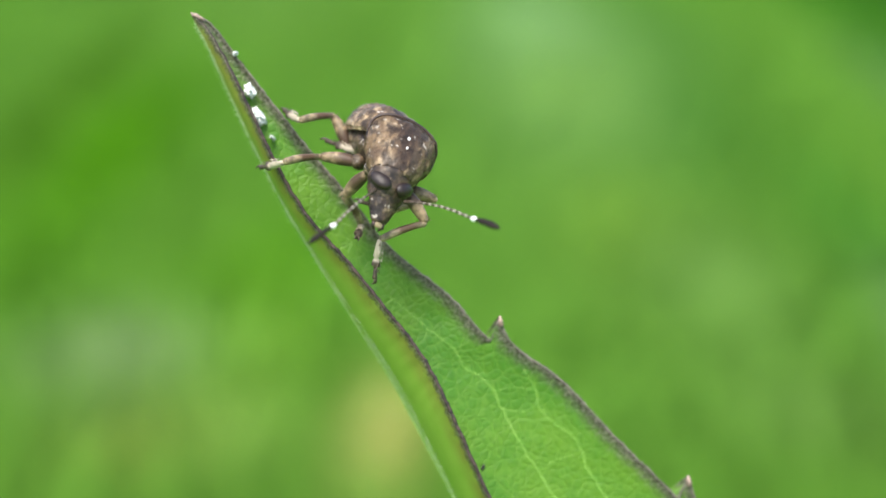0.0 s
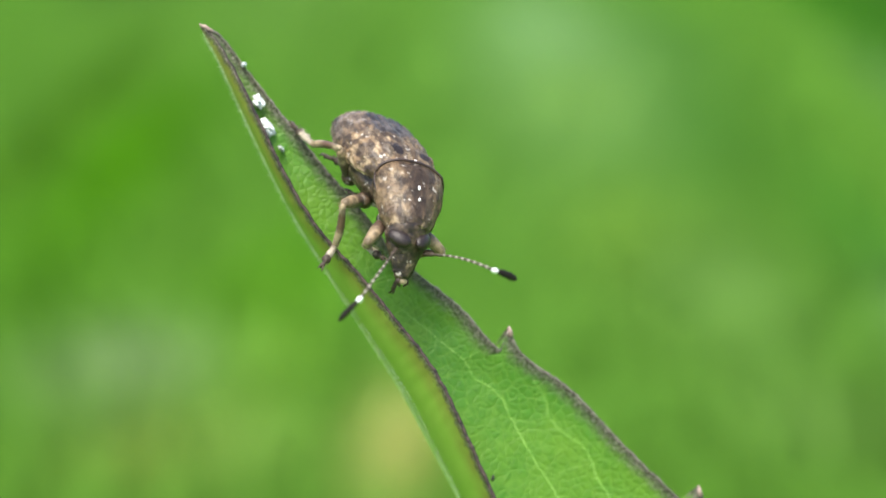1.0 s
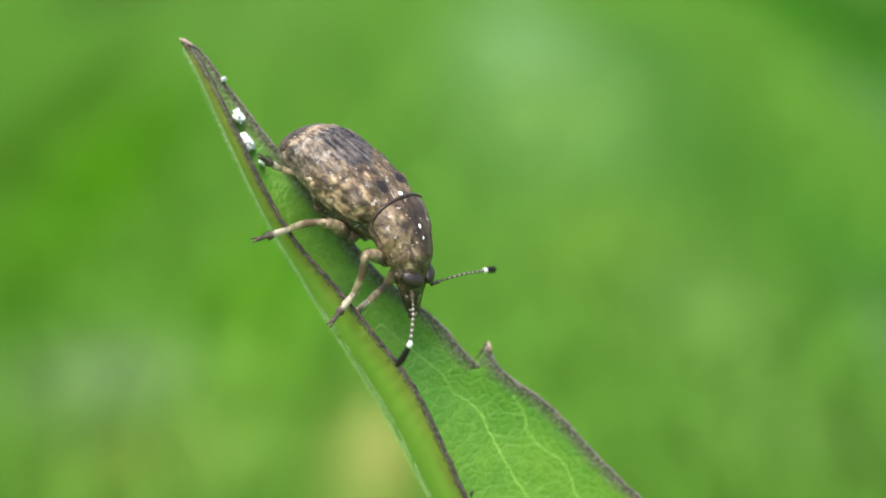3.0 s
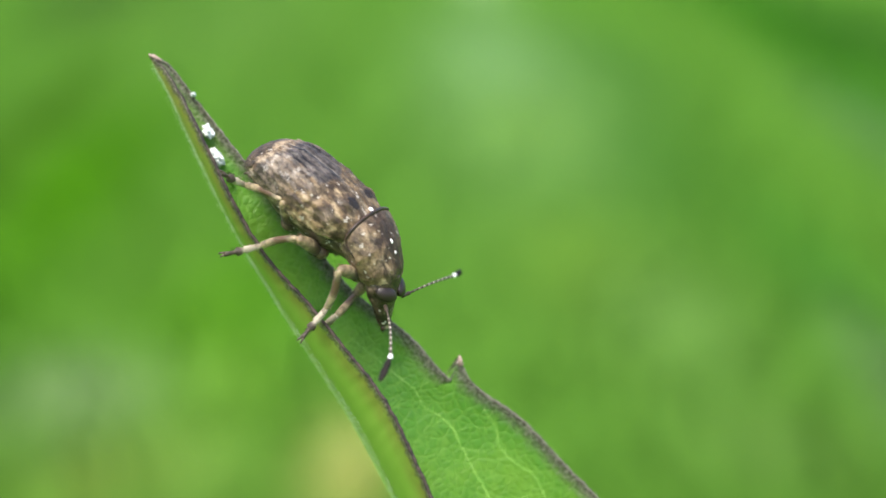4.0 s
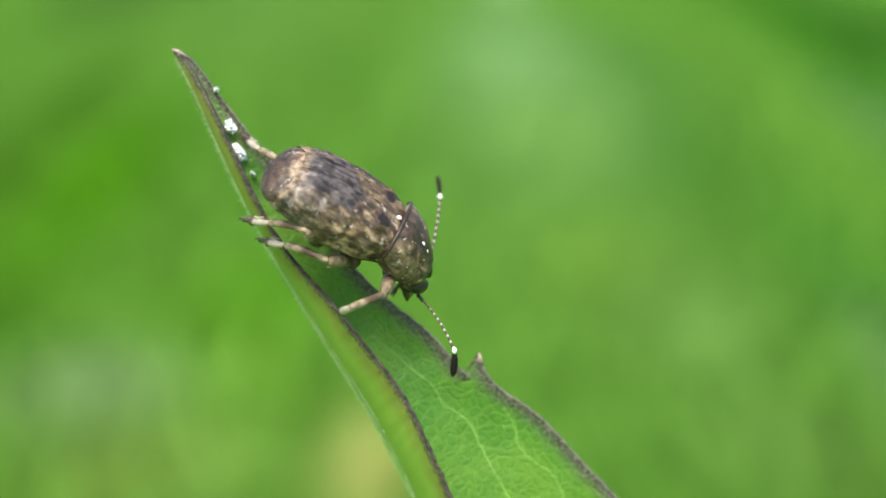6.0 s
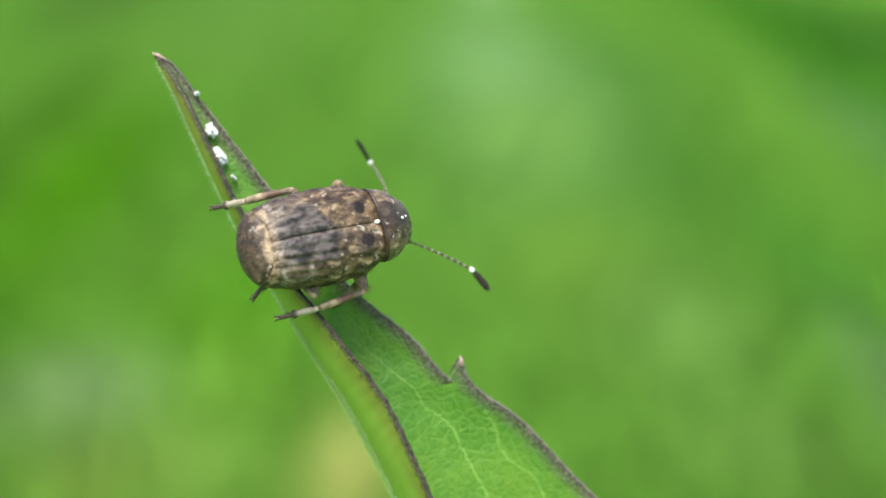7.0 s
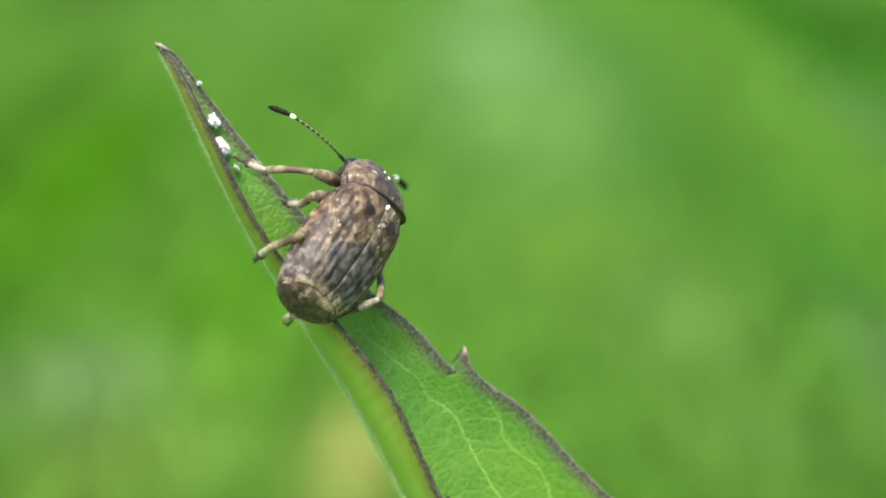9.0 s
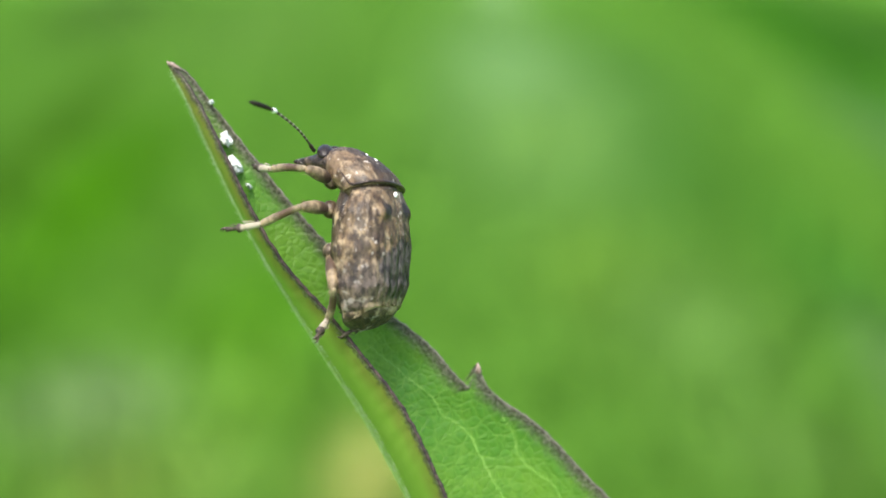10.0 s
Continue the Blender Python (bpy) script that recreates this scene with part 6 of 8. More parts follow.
LEFT_FRONT_TIBIA_ROWS = [
    (0, mm(-1.578, 0.957, -1.833, -53.7, -13.4, -61.9)),
    (0.25, mm(-1.313, 1.206, -1.995, -42.7, -12.9, -65.6)),
    (0.5, mm(-0.896, 1.451, -2.030, -30.0, -12.4, -73.2)),
    (0.75, mm(-1.370, 1.003, -1.952, -30.0, -1.5, -93.5)),
    (1, mm(-1.318, 1.318, -1.518, -41.5, -0.9, -164.0)),
    (1.25, mm(-0.943, 1.190, -2.234, -21.9, -7.5, -101.8)),
    (1.5, mm(-0.295, 0.974, -2.482, -1.8, -10.1, -63.2)),
    (1.75, mm(-0.055, 1.145, -2.324, 3.7, -9.6, -66.3)),
    (2, mm(0.113, 1.311, -2.128, 7.0, -8.9, -67.5)),
    (2.25, mm(0.095, 1.280, -2.177, 7.4, -8.8, -69.8)),
    (2.5, mm(-0.002, 1.190, -2.316, 9.2, -8.5, -73.6)),
    (2.75, mm(-0.163, 1.057, -2.454, 9.4, -8.2, -77.3)),
    (3, mm(-0.339, 0.915, -2.524, 6.3, -7.9, -79.8)),
    (3.25, mm(-0.478, 0.814, -2.544, 2.5, -7.6, -81.8)),
    (3.5, mm(-0.529, 0.789, -2.538, 0.5, -7.3, -83.2)),
    (3.75, mm(-0.543, 0.807, -2.533, -0.4, -6.9, -82.6)),
    (4, mm(-0.570, 0.814, -2.526, -1.5, -6.5, -81.1)),
    (4.25, mm(-0.605, 0.776, -2.526, -1.8, -7.3, -80.5)),
    (4.5, mm(-0.636, 0.726, -2.524, -2.9, -8.0, -80.0)),
    (4.75, mm(-0.786, 0.898, -2.494, -8.5, -7.1, -68.9)),
    (5, mm(-0.836, 1.120, -2.408, -15.7, -6.4, -57.2)),
    (5.25, mm(-1.190, 1.033, -2.236, -2.5, -5.7, -51.4)),
    (5.5, mm(-1.453, 0.991, -1.977, 7.9, -4.7, -44.4)),
    (5.75, mm(-1.582, 0.914, -1.838, 8.9, -7.7, -58.8)),
    (6, mm(-1.697, 0.895, -1.652, 8.3, -10.3, -72.0)),
    (6.2, mm(-1.661, 0.832, -1.714, 7.4, -11.7, -74.5)),
    (6.25, mm(-1.660, 0.790, -1.715, 6.0, -12.2, -75.2)),
    (6.5, mm(-1.650, 0.356, -1.581, -10.5, -13.9, -71.9)),
    (6.75, mm(-1.333, -0.255, -1.235, -47.7, -13.7, -47.5)),
    (7, mm(-0.853, -0.475, -0.953, -88.5, -0.3, -3.0)),
    (7.25, mm(-0.691, -0.512, -0.868, -90.6, 16.5, 38.0)),
    (7.3, mm(-0.686, -0.506, -0.874, -90.6, 18.0, 39.2)),
    (7.5, mm(-0.720, -0.488, -0.814, -96.9, 17.6, 30.9)),
    (7.75, mm(-0.822, -0.488, -0.845, -95.3, 13.9, 28.8)),
    (8, mm(-0.930, -0.460, -0.880, -93.7, 9.9, 25.9)),
    (8.25, mm(-1.236, -0.461, -1.619, -88.2, 19.3, 72.0)),
    (8.5, mm(-0.881, 0.028, -2.647, -32.7, 28.1, 126.1)),
    (8.75, mm(-1.325, -0.215, -1.981, -62.5, 24.8, 102.3)),
    (9, mm(-1.397, -0.150, -1.603, -69.0, 29.4, 77.0)),
    (9.25, mm(-1.450, 0.125, -1.534, -91.4, 20.1, 35.8)),
    (9.5, mm(-1.410, 0.356, -1.542, -96.0, 5.5, 2.8)),
    (9.75, mm(-1.391, 0.493, -1.621, -86.4, -6.3, -27.1)),
    (10, mm(-1.346, 0.612, -1.772, -77.3, -8.6, -38.0)),
]
LEFT_FRONT_TARSUS_ROWS = [
    (0, mm(-0.786, 1.105, -2.851, -68.1, 16.9, 56.4)),
    (0.25, mm(-0.374, 1.418, -2.844, -56.0, 14.0, 93.9)),
    (0.5, mm(0.187, 1.637, -2.646, -44.9, 10.4, 109.9)),
    (0.75, mm(-0.236, 0.918, -2.609, -57.6, 12.2, 77.0)),
    (1, mm(-1.069, 0.403, -2.355, -85.3, 1.8, 8.0)),
    (1.25, mm(0.249, 0.876, -2.724, -46.3, 11.7, 79.9)),
    (1.5, mm(0.858, 1.548, -2.521, -47.8, 10.2, 115.4)),
    (1.75, mm(1.118, 1.675, -2.241, -51.6, 9.5, 116.3)),
    (2, mm(1.277, 1.818, -1.975, -55.2, 8.8, 119.3)),
    (2.25, mm(1.276, 1.741, -2.014, -55.9, 8.6, 117.7)),
    (2.5, mm(1.210, 1.578, -2.112, -58.9, 8.4, 115.0)),
    (2.75, mm(1.071, 1.365, -2.247, -64.3, 8.1, 112.1)),
    (3, mm(0.907, 1.158, -2.385, -70.4, 7.8, 108.6)),
    (3.25, mm(0.785, 1.004, -2.489, -75.0, 7.6, 104.3)),
    (3.5, mm(0.741, 0.941, -2.527, -76.6, 7.4, 101.2)),
    (3.75, mm(0.725, 0.971, -2.541, -71.7, 6.7, 103.5)),
    (4, mm(0.694, 1.007, -2.559, -67.1, 6.1, 105.7)),
    (4.25, mm(0.656, 0.982, -2.566, -67.2, 7.0, 105.4)),
    (4.5, mm(0.624, 0.938, -2.588, -67.5, 7.8, 104.7)),
    (4.75, mm(0.414, 1.336, -2.683, -55.8, 7.6, 94.0)),
    (5, mm(0.232, 1.762, -2.755, -48.8, 6.6, 83.6)),
    (5.25, mm(-0.177, 1.834, -2.293, -68.2, 6.4, 119.2)),
    (5.5, mm(-0.572, 1.910, -1.800, -60.7, -5.5, -146.7)),
    (5.75, mm(-0.519, 1.588, -1.642, -69.2, -10.1, -101.1)),
    (6, mm(-0.508, 1.315, -1.472, -67.1, -10.0, -73.7)),
    (6.2, mm(-0.443, 1.204, -1.551, -69.9, -11.2, -71.3)),
    (6.25, mm(-0.432, 1.143, -1.584, -71.7, -11.4, -69.5)),
    (6.5, mm(-0.423, 0.698, -1.809, -86.1, -10.6, -47.4)),
    (6.75, mm(-0.542, 0.164, -2.159, -98.5, 1.4, 3.7)),
    (7, mm(-0.844, -0.442, -2.241, -93.3, 3.5, 7.0)),
    (7.25, mm(-0.972, -0.748, -2.104, -91.4, 8.6, 15.4)),
    (7.3, mm(-0.984, -0.766, -2.090, -91.6, 9.1, 15.3)),
    (7.5, mm(-0.971, -0.817, -2.025, -95.2, 5.5, 2.9)),
    (7.75, mm(-1.033, -0.738, -2.082, -90.8, 12.9, 29.4)),
    (8, mm(-1.090, -0.630, -2.138, -81.6, 16.5, 52.6)),
    (8.25, mm(-1.410, -0.860, -2.853, -71.5, 16.2, 54.4)),
    (8.5, mm(-1.569, -0.883, -3.266, -69.1, 16.2, 54.9)),
    (8.75, mm(-1.811, -0.819, -3.035, -73.2, 15.4, 40.7)),
    (9, mm(-1.980, -0.621, -2.650, -78.0, 15.4, 29.0)),
    (9.25, mm(-1.793, -0.161, -2.754, -79.3, 1.9, -1.5)),
    (9.5, mm(-1.529, 0.213, -2.836, -70.2, -9.8, -24.6)),
    (9.75, mm(-1.226, 0.501, -2.919, -63.4, -12.4, -40.8)),
    (10, mm(-1.014, 0.722, -3.051, -58.2, -13.1, -53.1)),
]
LEFT_MIDDLE_FEMUR_ROWS = [
    (0, mm(-0.626, -0.390, -1.591, 20.2, 21.8, 77.1)),
    (0.25, mm(-0.646, -0.414, -1.594, 7.3, 12.4, 109.0)),
    (0.5, mm(-0.605, -0.402, -1.600, -3.7, 11.4, 108.8)),
    (0.75, mm(-0.612, -0.408, -1.603, -10.1, 12.0, 120.0)),
    (1, mm(-0.606, -0.407, -1.603, -16.9, 11.9, 134.0)),
    (1.25, mm(-0.611, -0.411, -1.604, -14.9, 10.1, 132.8)),
    (1.5, mm(-0.592, -0.392, -1.597, -13.2, 9.0, 130.8)),
    (1.75, mm(-0.582, -0.386, -1.595, -12.4, 8.6, 124.9)),
    (2, mm(-0.552, -0.373, -1.589, -11.0, 8.0, 118.5)),
    (2.25, mm(-0.557, -0.377, -1.591, -10.1, 7.7, 116.7)),
    (2.5, mm(-0.563, -0.382, -1.594, -8.2, 7.4, 115.0)),
    (2.75, mm(-0.549, -0.377, -1.595, -5.4, 7.2, 113.5)),
    (3, mm(-0.556, -0.382, -1.597, -3.2, 6.9, 111.8)),
    (3.25, mm(-0.564, -0.387, -1.599, -1.5, 6.7, 110.2)),
    (3.5, mm(-0.573, -0.391, -1.600, -0.6, 6.5, 108.3)),
    (3.75, mm(-0.575, -0.392, -1.602, 5.0, 6.3, 109.1)),
    (4, mm(-0.597, -0.399, -1.601, 9.5, 5.8, 111.2)),
    (4.25, mm(-0.594, -0.398, -1.601, 11.9, 7.0, 112.4)),
    (4.5, mm(-0.589, -0.396, -1.603, 13.5, 7.9, 114.0)),
    (4.75, mm(-0.588, -0.395, -1.603, 13.8, 8.1, 112.0)),
    (5, mm(-0.571, -0.392, -1.607, 13.2, 8.1, 108.1)),
    (5.25, mm(-0.593, -0.397, -1.603, 22.2, 7.8, 113.2)),
    (5.5, mm(-0.599, -0.400, -1.601, 43.2, 4.3, 120.5)),
    (5.75, mm(-0.672, -0.438, -1.529, 41.4, 5.0, 122.4)),
    (6, mm(-0.743, -0.464, -1.475, 38.9, 6.8, 119.7)),
    (6.2, mm(-0.727, -0.451, -1.503, 35.7, 9.2, 118.5)),
    (6.25, mm(-0.727, -0.449, -1.508, 34.6, 10.1, 117.9)),
    (6.5, mm(-0.700, -0.427, -1.540, 31.4, 15.6, 114.3)),
    (6.75, mm(-0.653, -0.415, -1.551, 43.6, 16.1, 120.1)),
    (7, mm(-0.637, -0.409, -1.553, 54.3, 15.5, 124.6)),
    (7.25, mm(-0.641, -0.409, -1.534, 60.6, 14.3, 126.6)),
    (7.3, mm(-0.633, -0.407, -1.546, 60.7, 14.6, 126.3)),
    (7.5, mm(-0.643, -0.401, -1.540, 57.8, 16.4, 115.1)),
    (7.75, mm(-0.631, -0.402, -1.562, 53.0, 14.8, 112.4)),
    (8, mm(-0.609, -0.401, -1.591, 47.7, 13.6, 108.9)),
    (8.25, mm(-0.609, -0.404, -1.591, 45.4, 11.8, 125.5)),
    (8.5, mm(-0.616, -0.413, -1.583, 40.4, 11.7, 138.7)),
    (8.75, mm(-0.639, -0.427, -1.567, 36.4, 13.7, 135.1)),
    (9, mm(-0.655, -0.433, -1.558, 34.5, 14.9, 130.8)),
    (9.25, mm(-0.587, -0.397, -1.607, 30.2, 19.5, 112.8)),
    (9.5, mm(-0.550, -0.402, -1.619, 22.6, 23.4, 96.9)),
    (9.75, mm(-0.563, -0.402, -1.606, 9.7, 25.7, 91.5)),
    (10, mm(-0.564, -0.401, -1.597, -5.3, 23.6, 86.6)),
]
LEFT_MIDDLE_TIBIA_ROWS = [
    (0, mm(-1.670, 0.013, -1.189, -64.2, -37.2, -74.9)),
    (0.25, mm(-1.786, -0.771, -1.423, -28.0, -13.3, -66.1)),
    (0.5, mm(-1.727, -0.796, -1.668, -8.0, -10.9, -73.4)),
    (0.75, mm(-1.609, -1.024, -1.801, 2.1, -11.0, -70.7)),
    (1, mm(-1.389, -1.237, -1.937, 10.5, -11.4, -68.6)),
    (1.25, mm(-1.422, -1.213, -1.899, 9.1, -11.2, -74.2)),
    (1.5, mm(-1.444, -1.161, -1.862, 8.1, -10.8, -80.8)),
    (1.75, mm(-1.492, -1.064, -1.841, 10.2, -9.7, -68.8)),
    (2, mm(-1.530, -0.937, -1.807, 12.0, -8.7, -56.5)),
    (2.25, mm(-1.556, -0.911, -1.791, 11.2, -8.5, -56.4)),
    (2.5, mm(-1.585, -0.883, -1.757, 9.1, -8.0, -54.5)),
    (2.75, mm(-1.601, -0.854, -1.703, 5.9, -7.5, -51.2)),
    (3, mm(-1.626, -0.823, -1.662, 3.3, -6.9, -48.4)),
    (3.25, mm(-1.649, -0.793, -1.629, 1.3, -6.3, -46.5)),
    (3.5, mm(-1.671, -0.760, -1.612, 0.6, -5.9, -46.3)),
    (3.75, mm(-1.681, -0.774, -1.500, -4.1, -4.5, -44.8)),
    (4, mm(-1.684, -0.815, -1.408, -8.2, -3.0, -42.8)),
    (4.25, mm(-1.665, -0.824, -1.360, -11.1, -3.6, -39.6)),
    (4.5, mm(-1.643, -0.838, -1.330, -14.1, -4.2, -36.3)),
    (4.75, mm(-1.649, -0.792, -1.326, -19.3, -4.9, -40.3)),
    (5, mm(-1.656, -0.714, -1.340, -23.8, -5.3, -45.7)),
    (5.25, mm(-1.612, -0.778, -1.159, -29.3, -3.6, -44.4)),
    (5.5, mm(-1.364, -0.791, -0.795, -44.6, 3.0, -38.9)),
    (5.75, mm(-1.439, -0.847, -0.767, -47.9, -0.0, -49.0)),
    (6, mm(-1.559, -0.832, -0.763, -50.7, -4.1, -59.5)),
    (6.2, mm(-1.596, -0.802, -0.846, -47.7, -7.8, -61.8)),
    (6.25, mm(-1.615, -0.788, -0.868, -47.2, -9.2, -62.8)),
    (6.5, mm(-1.681, -0.685, -0.941, -49.1, -18.2, -67.8)),
    (6.75, mm(-1.508, -0.635, -0.744, -69.8, -20.8, -63.8)),
    (7, mm(-1.343, -0.565, -0.592, -91.3, -21.5, -55.3)),
    (7.25, mm(-1.243, -0.521, -0.503, -108.3, -15.7, -37.2)),
    (7.3, mm(-1.237, -0.504, -0.508, -110.2, -15.5, -36.0)),
    (7.5, mm(-1.318, -0.374, -0.547, -83.6, -31.3, -97.6)),
    (7.75, mm(-1.364, -0.420, -0.623, -82.9, -28.4, -98.0)),
    (8, mm(-1.408, -0.440, -0.719, -83.6, -26.1, -95.4)),
    (8.25, mm(-1.373, -0.729, -0.749, -92.1, -16.4, -32.0)),
    (8.5, mm(-1.321, -0.973, -0.821, -76.7, -17.8, -28.4)),
    (8.75, mm(-1.425, -0.972, -0.861, -74.0, -18.6, -36.0)),
    (9, mm(-1.513, -0.925, -0.864, -71.6, -19.4, -43.9)),
    (9.25, mm(-1.579, -0.594, -1.027, -103.1, -6.7, -20.1)),
    (9.5, mm(-1.625, -0.356, -1.213, -79.1, 29.3, 60.8)),
    (9.75, mm(-1.696, -0.342, -1.415, -108.5, 5.1, -11.6)),
    (10, mm(-1.709, -0.370, -1.676, -99.1, -14.9, -60.6)),
]
LEFT_MIDDLE_TARSUS_ROWS = [
    (0, mm(-0.966, -0.506, -2.089, -19.6, -17.6, -112.8)),
    (0.25, mm(-0.731, -0.451, -1.990, -15.3, -14.4, -119.2)),
    (0.5, mm(-0.523, -0.472, -1.840, -11.2, -10.6, -129.2)),
    (0.75, mm(-0.422, -0.599, -1.755, -10.7, -10.1, -130.4)),
    (1, mm(-0.254, -0.744, -1.713, -10.3, -9.4, -133.2)),
    (1.25, mm(-0.228, -0.835, -1.703, -8.5, -7.1, -143.9)),
    (1.5, mm(-0.209, -0.928, -1.687, -6.7, -4.5, -155.0)),
    (1.75, mm(-0.323, -0.570, -1.616, -25.8, -2.6, -155.3)),
    (2, mm(-0.492, -0.202, -1.540, -43.4, -2.2, -145.6)),
    (2.25, mm(-0.515, -0.173, -1.541, -43.4, -2.1, -148.2)),
    (2.5, mm(-0.557, -0.113, -1.554, -42.9, -1.7, -153.2)),
    (2.75, mm(-0.612, -0.037, -1.570, -42.0, -1.1, -158.8)),
    (3, mm(-0.669, 0.038, -1.587, -41.1, -0.8, -163.6)),
    (3.25, mm(-0.716, 0.098, -1.599, -40.3, -0.6, -167.3)),
    (3.5, mm(-0.738, 0.132, -1.600, -40.3, -0.6, -169.4)),
    (3.75, mm(-0.781, 0.122, -1.591, -41.1, -2.4, -167.7)),
    (4, mm(-0.825, 0.098, -1.588, -42.1, -4.2, -165.1)),
    (4.25, mm(-0.860, 0.127, -1.604, -39.5, -3.2, -167.0)),
    (4.5, mm(-0.894, 0.143, -1.638, -37.0, -2.1, -168.8)),
    (4.75, mm(-0.838, 0.107, -1.748, -37.1, -0.8, -170.9)),
    (5, mm(-0.781, 0.073, -1.856, -39.1, 0.3, -169.9)),
    (5.25, mm(-0.808, -0.012, -1.780, -48.5, -2.6, -159.4)),
    (5.5, mm(-0.832, -0.058, -1.686, -57.2, -5.8, -143.4)),
    (5.75, mm(-0.784, -0.278, -1.727, -54.9, -7.3, -149.1)),
    (6, mm(-0.809, -0.473, -1.771, -51.9, -7.5, -161.3)),
    (6.2, mm(-0.759, -0.503, -1.803, -52.7, -6.0, -162.9)),
    (6.25, mm(-0.756, -0.519, -1.813, -53.4, -5.6, -163.6)),
    (6.5, mm(-0.798, -0.649, -1.853, -60.9, -4.3, -166.5)),
    (6.75, mm(-0.937, -0.817, -1.839, -91.9, -17.1, -79.3)),
    (7, mm(-1.108, -0.955, -1.741, -96.9, -0.6, -4.3)),
    (7.25, mm(-1.225, -1.022, -1.631, -94.0, 1.2, -3.3)),
    (7.3, mm(-1.237, -1.027, -1.615, -94.2, 1.5, -3.7)),
    (7.5, mm(-1.266, -1.021, -1.592, -91.8, -2.8, -15.1)),
    (7.75, mm(-1.294, -1.020, -1.705, -89.9, -2.6, -10.5)),
    (8, mm(-1.321, -0.998, -1.835, -87.5, -3.2, -5.5)),
    (8.25, mm(-1.096, -0.955, -1.955, -82.7, -5.3, -2.8)),
    (8.5, mm(-0.852, -0.897, -1.993, -78.1, -8.4, -3.6)),
    (8.75, mm(-0.912, -0.919, -2.003, -79.0, -8.6, -11.6)),
    (9, mm(-0.966, -0.914, -1.964, -79.6, -8.6, -20.0)),
    (9.25, mm(-1.544, -0.913, -2.250, -79.5, -8.8, -20.8)),
    (9.5, mm(-2.145, -0.782, -2.326, -84.3, -8.4, -22.1)),
    (9.75, mm(-1.884, -0.720, -2.627, -90.6, -4.5, -24.6)),
    (10, mm(-1.725, -0.752, -2.899, -95.5, 5.4, -9.1)),
]
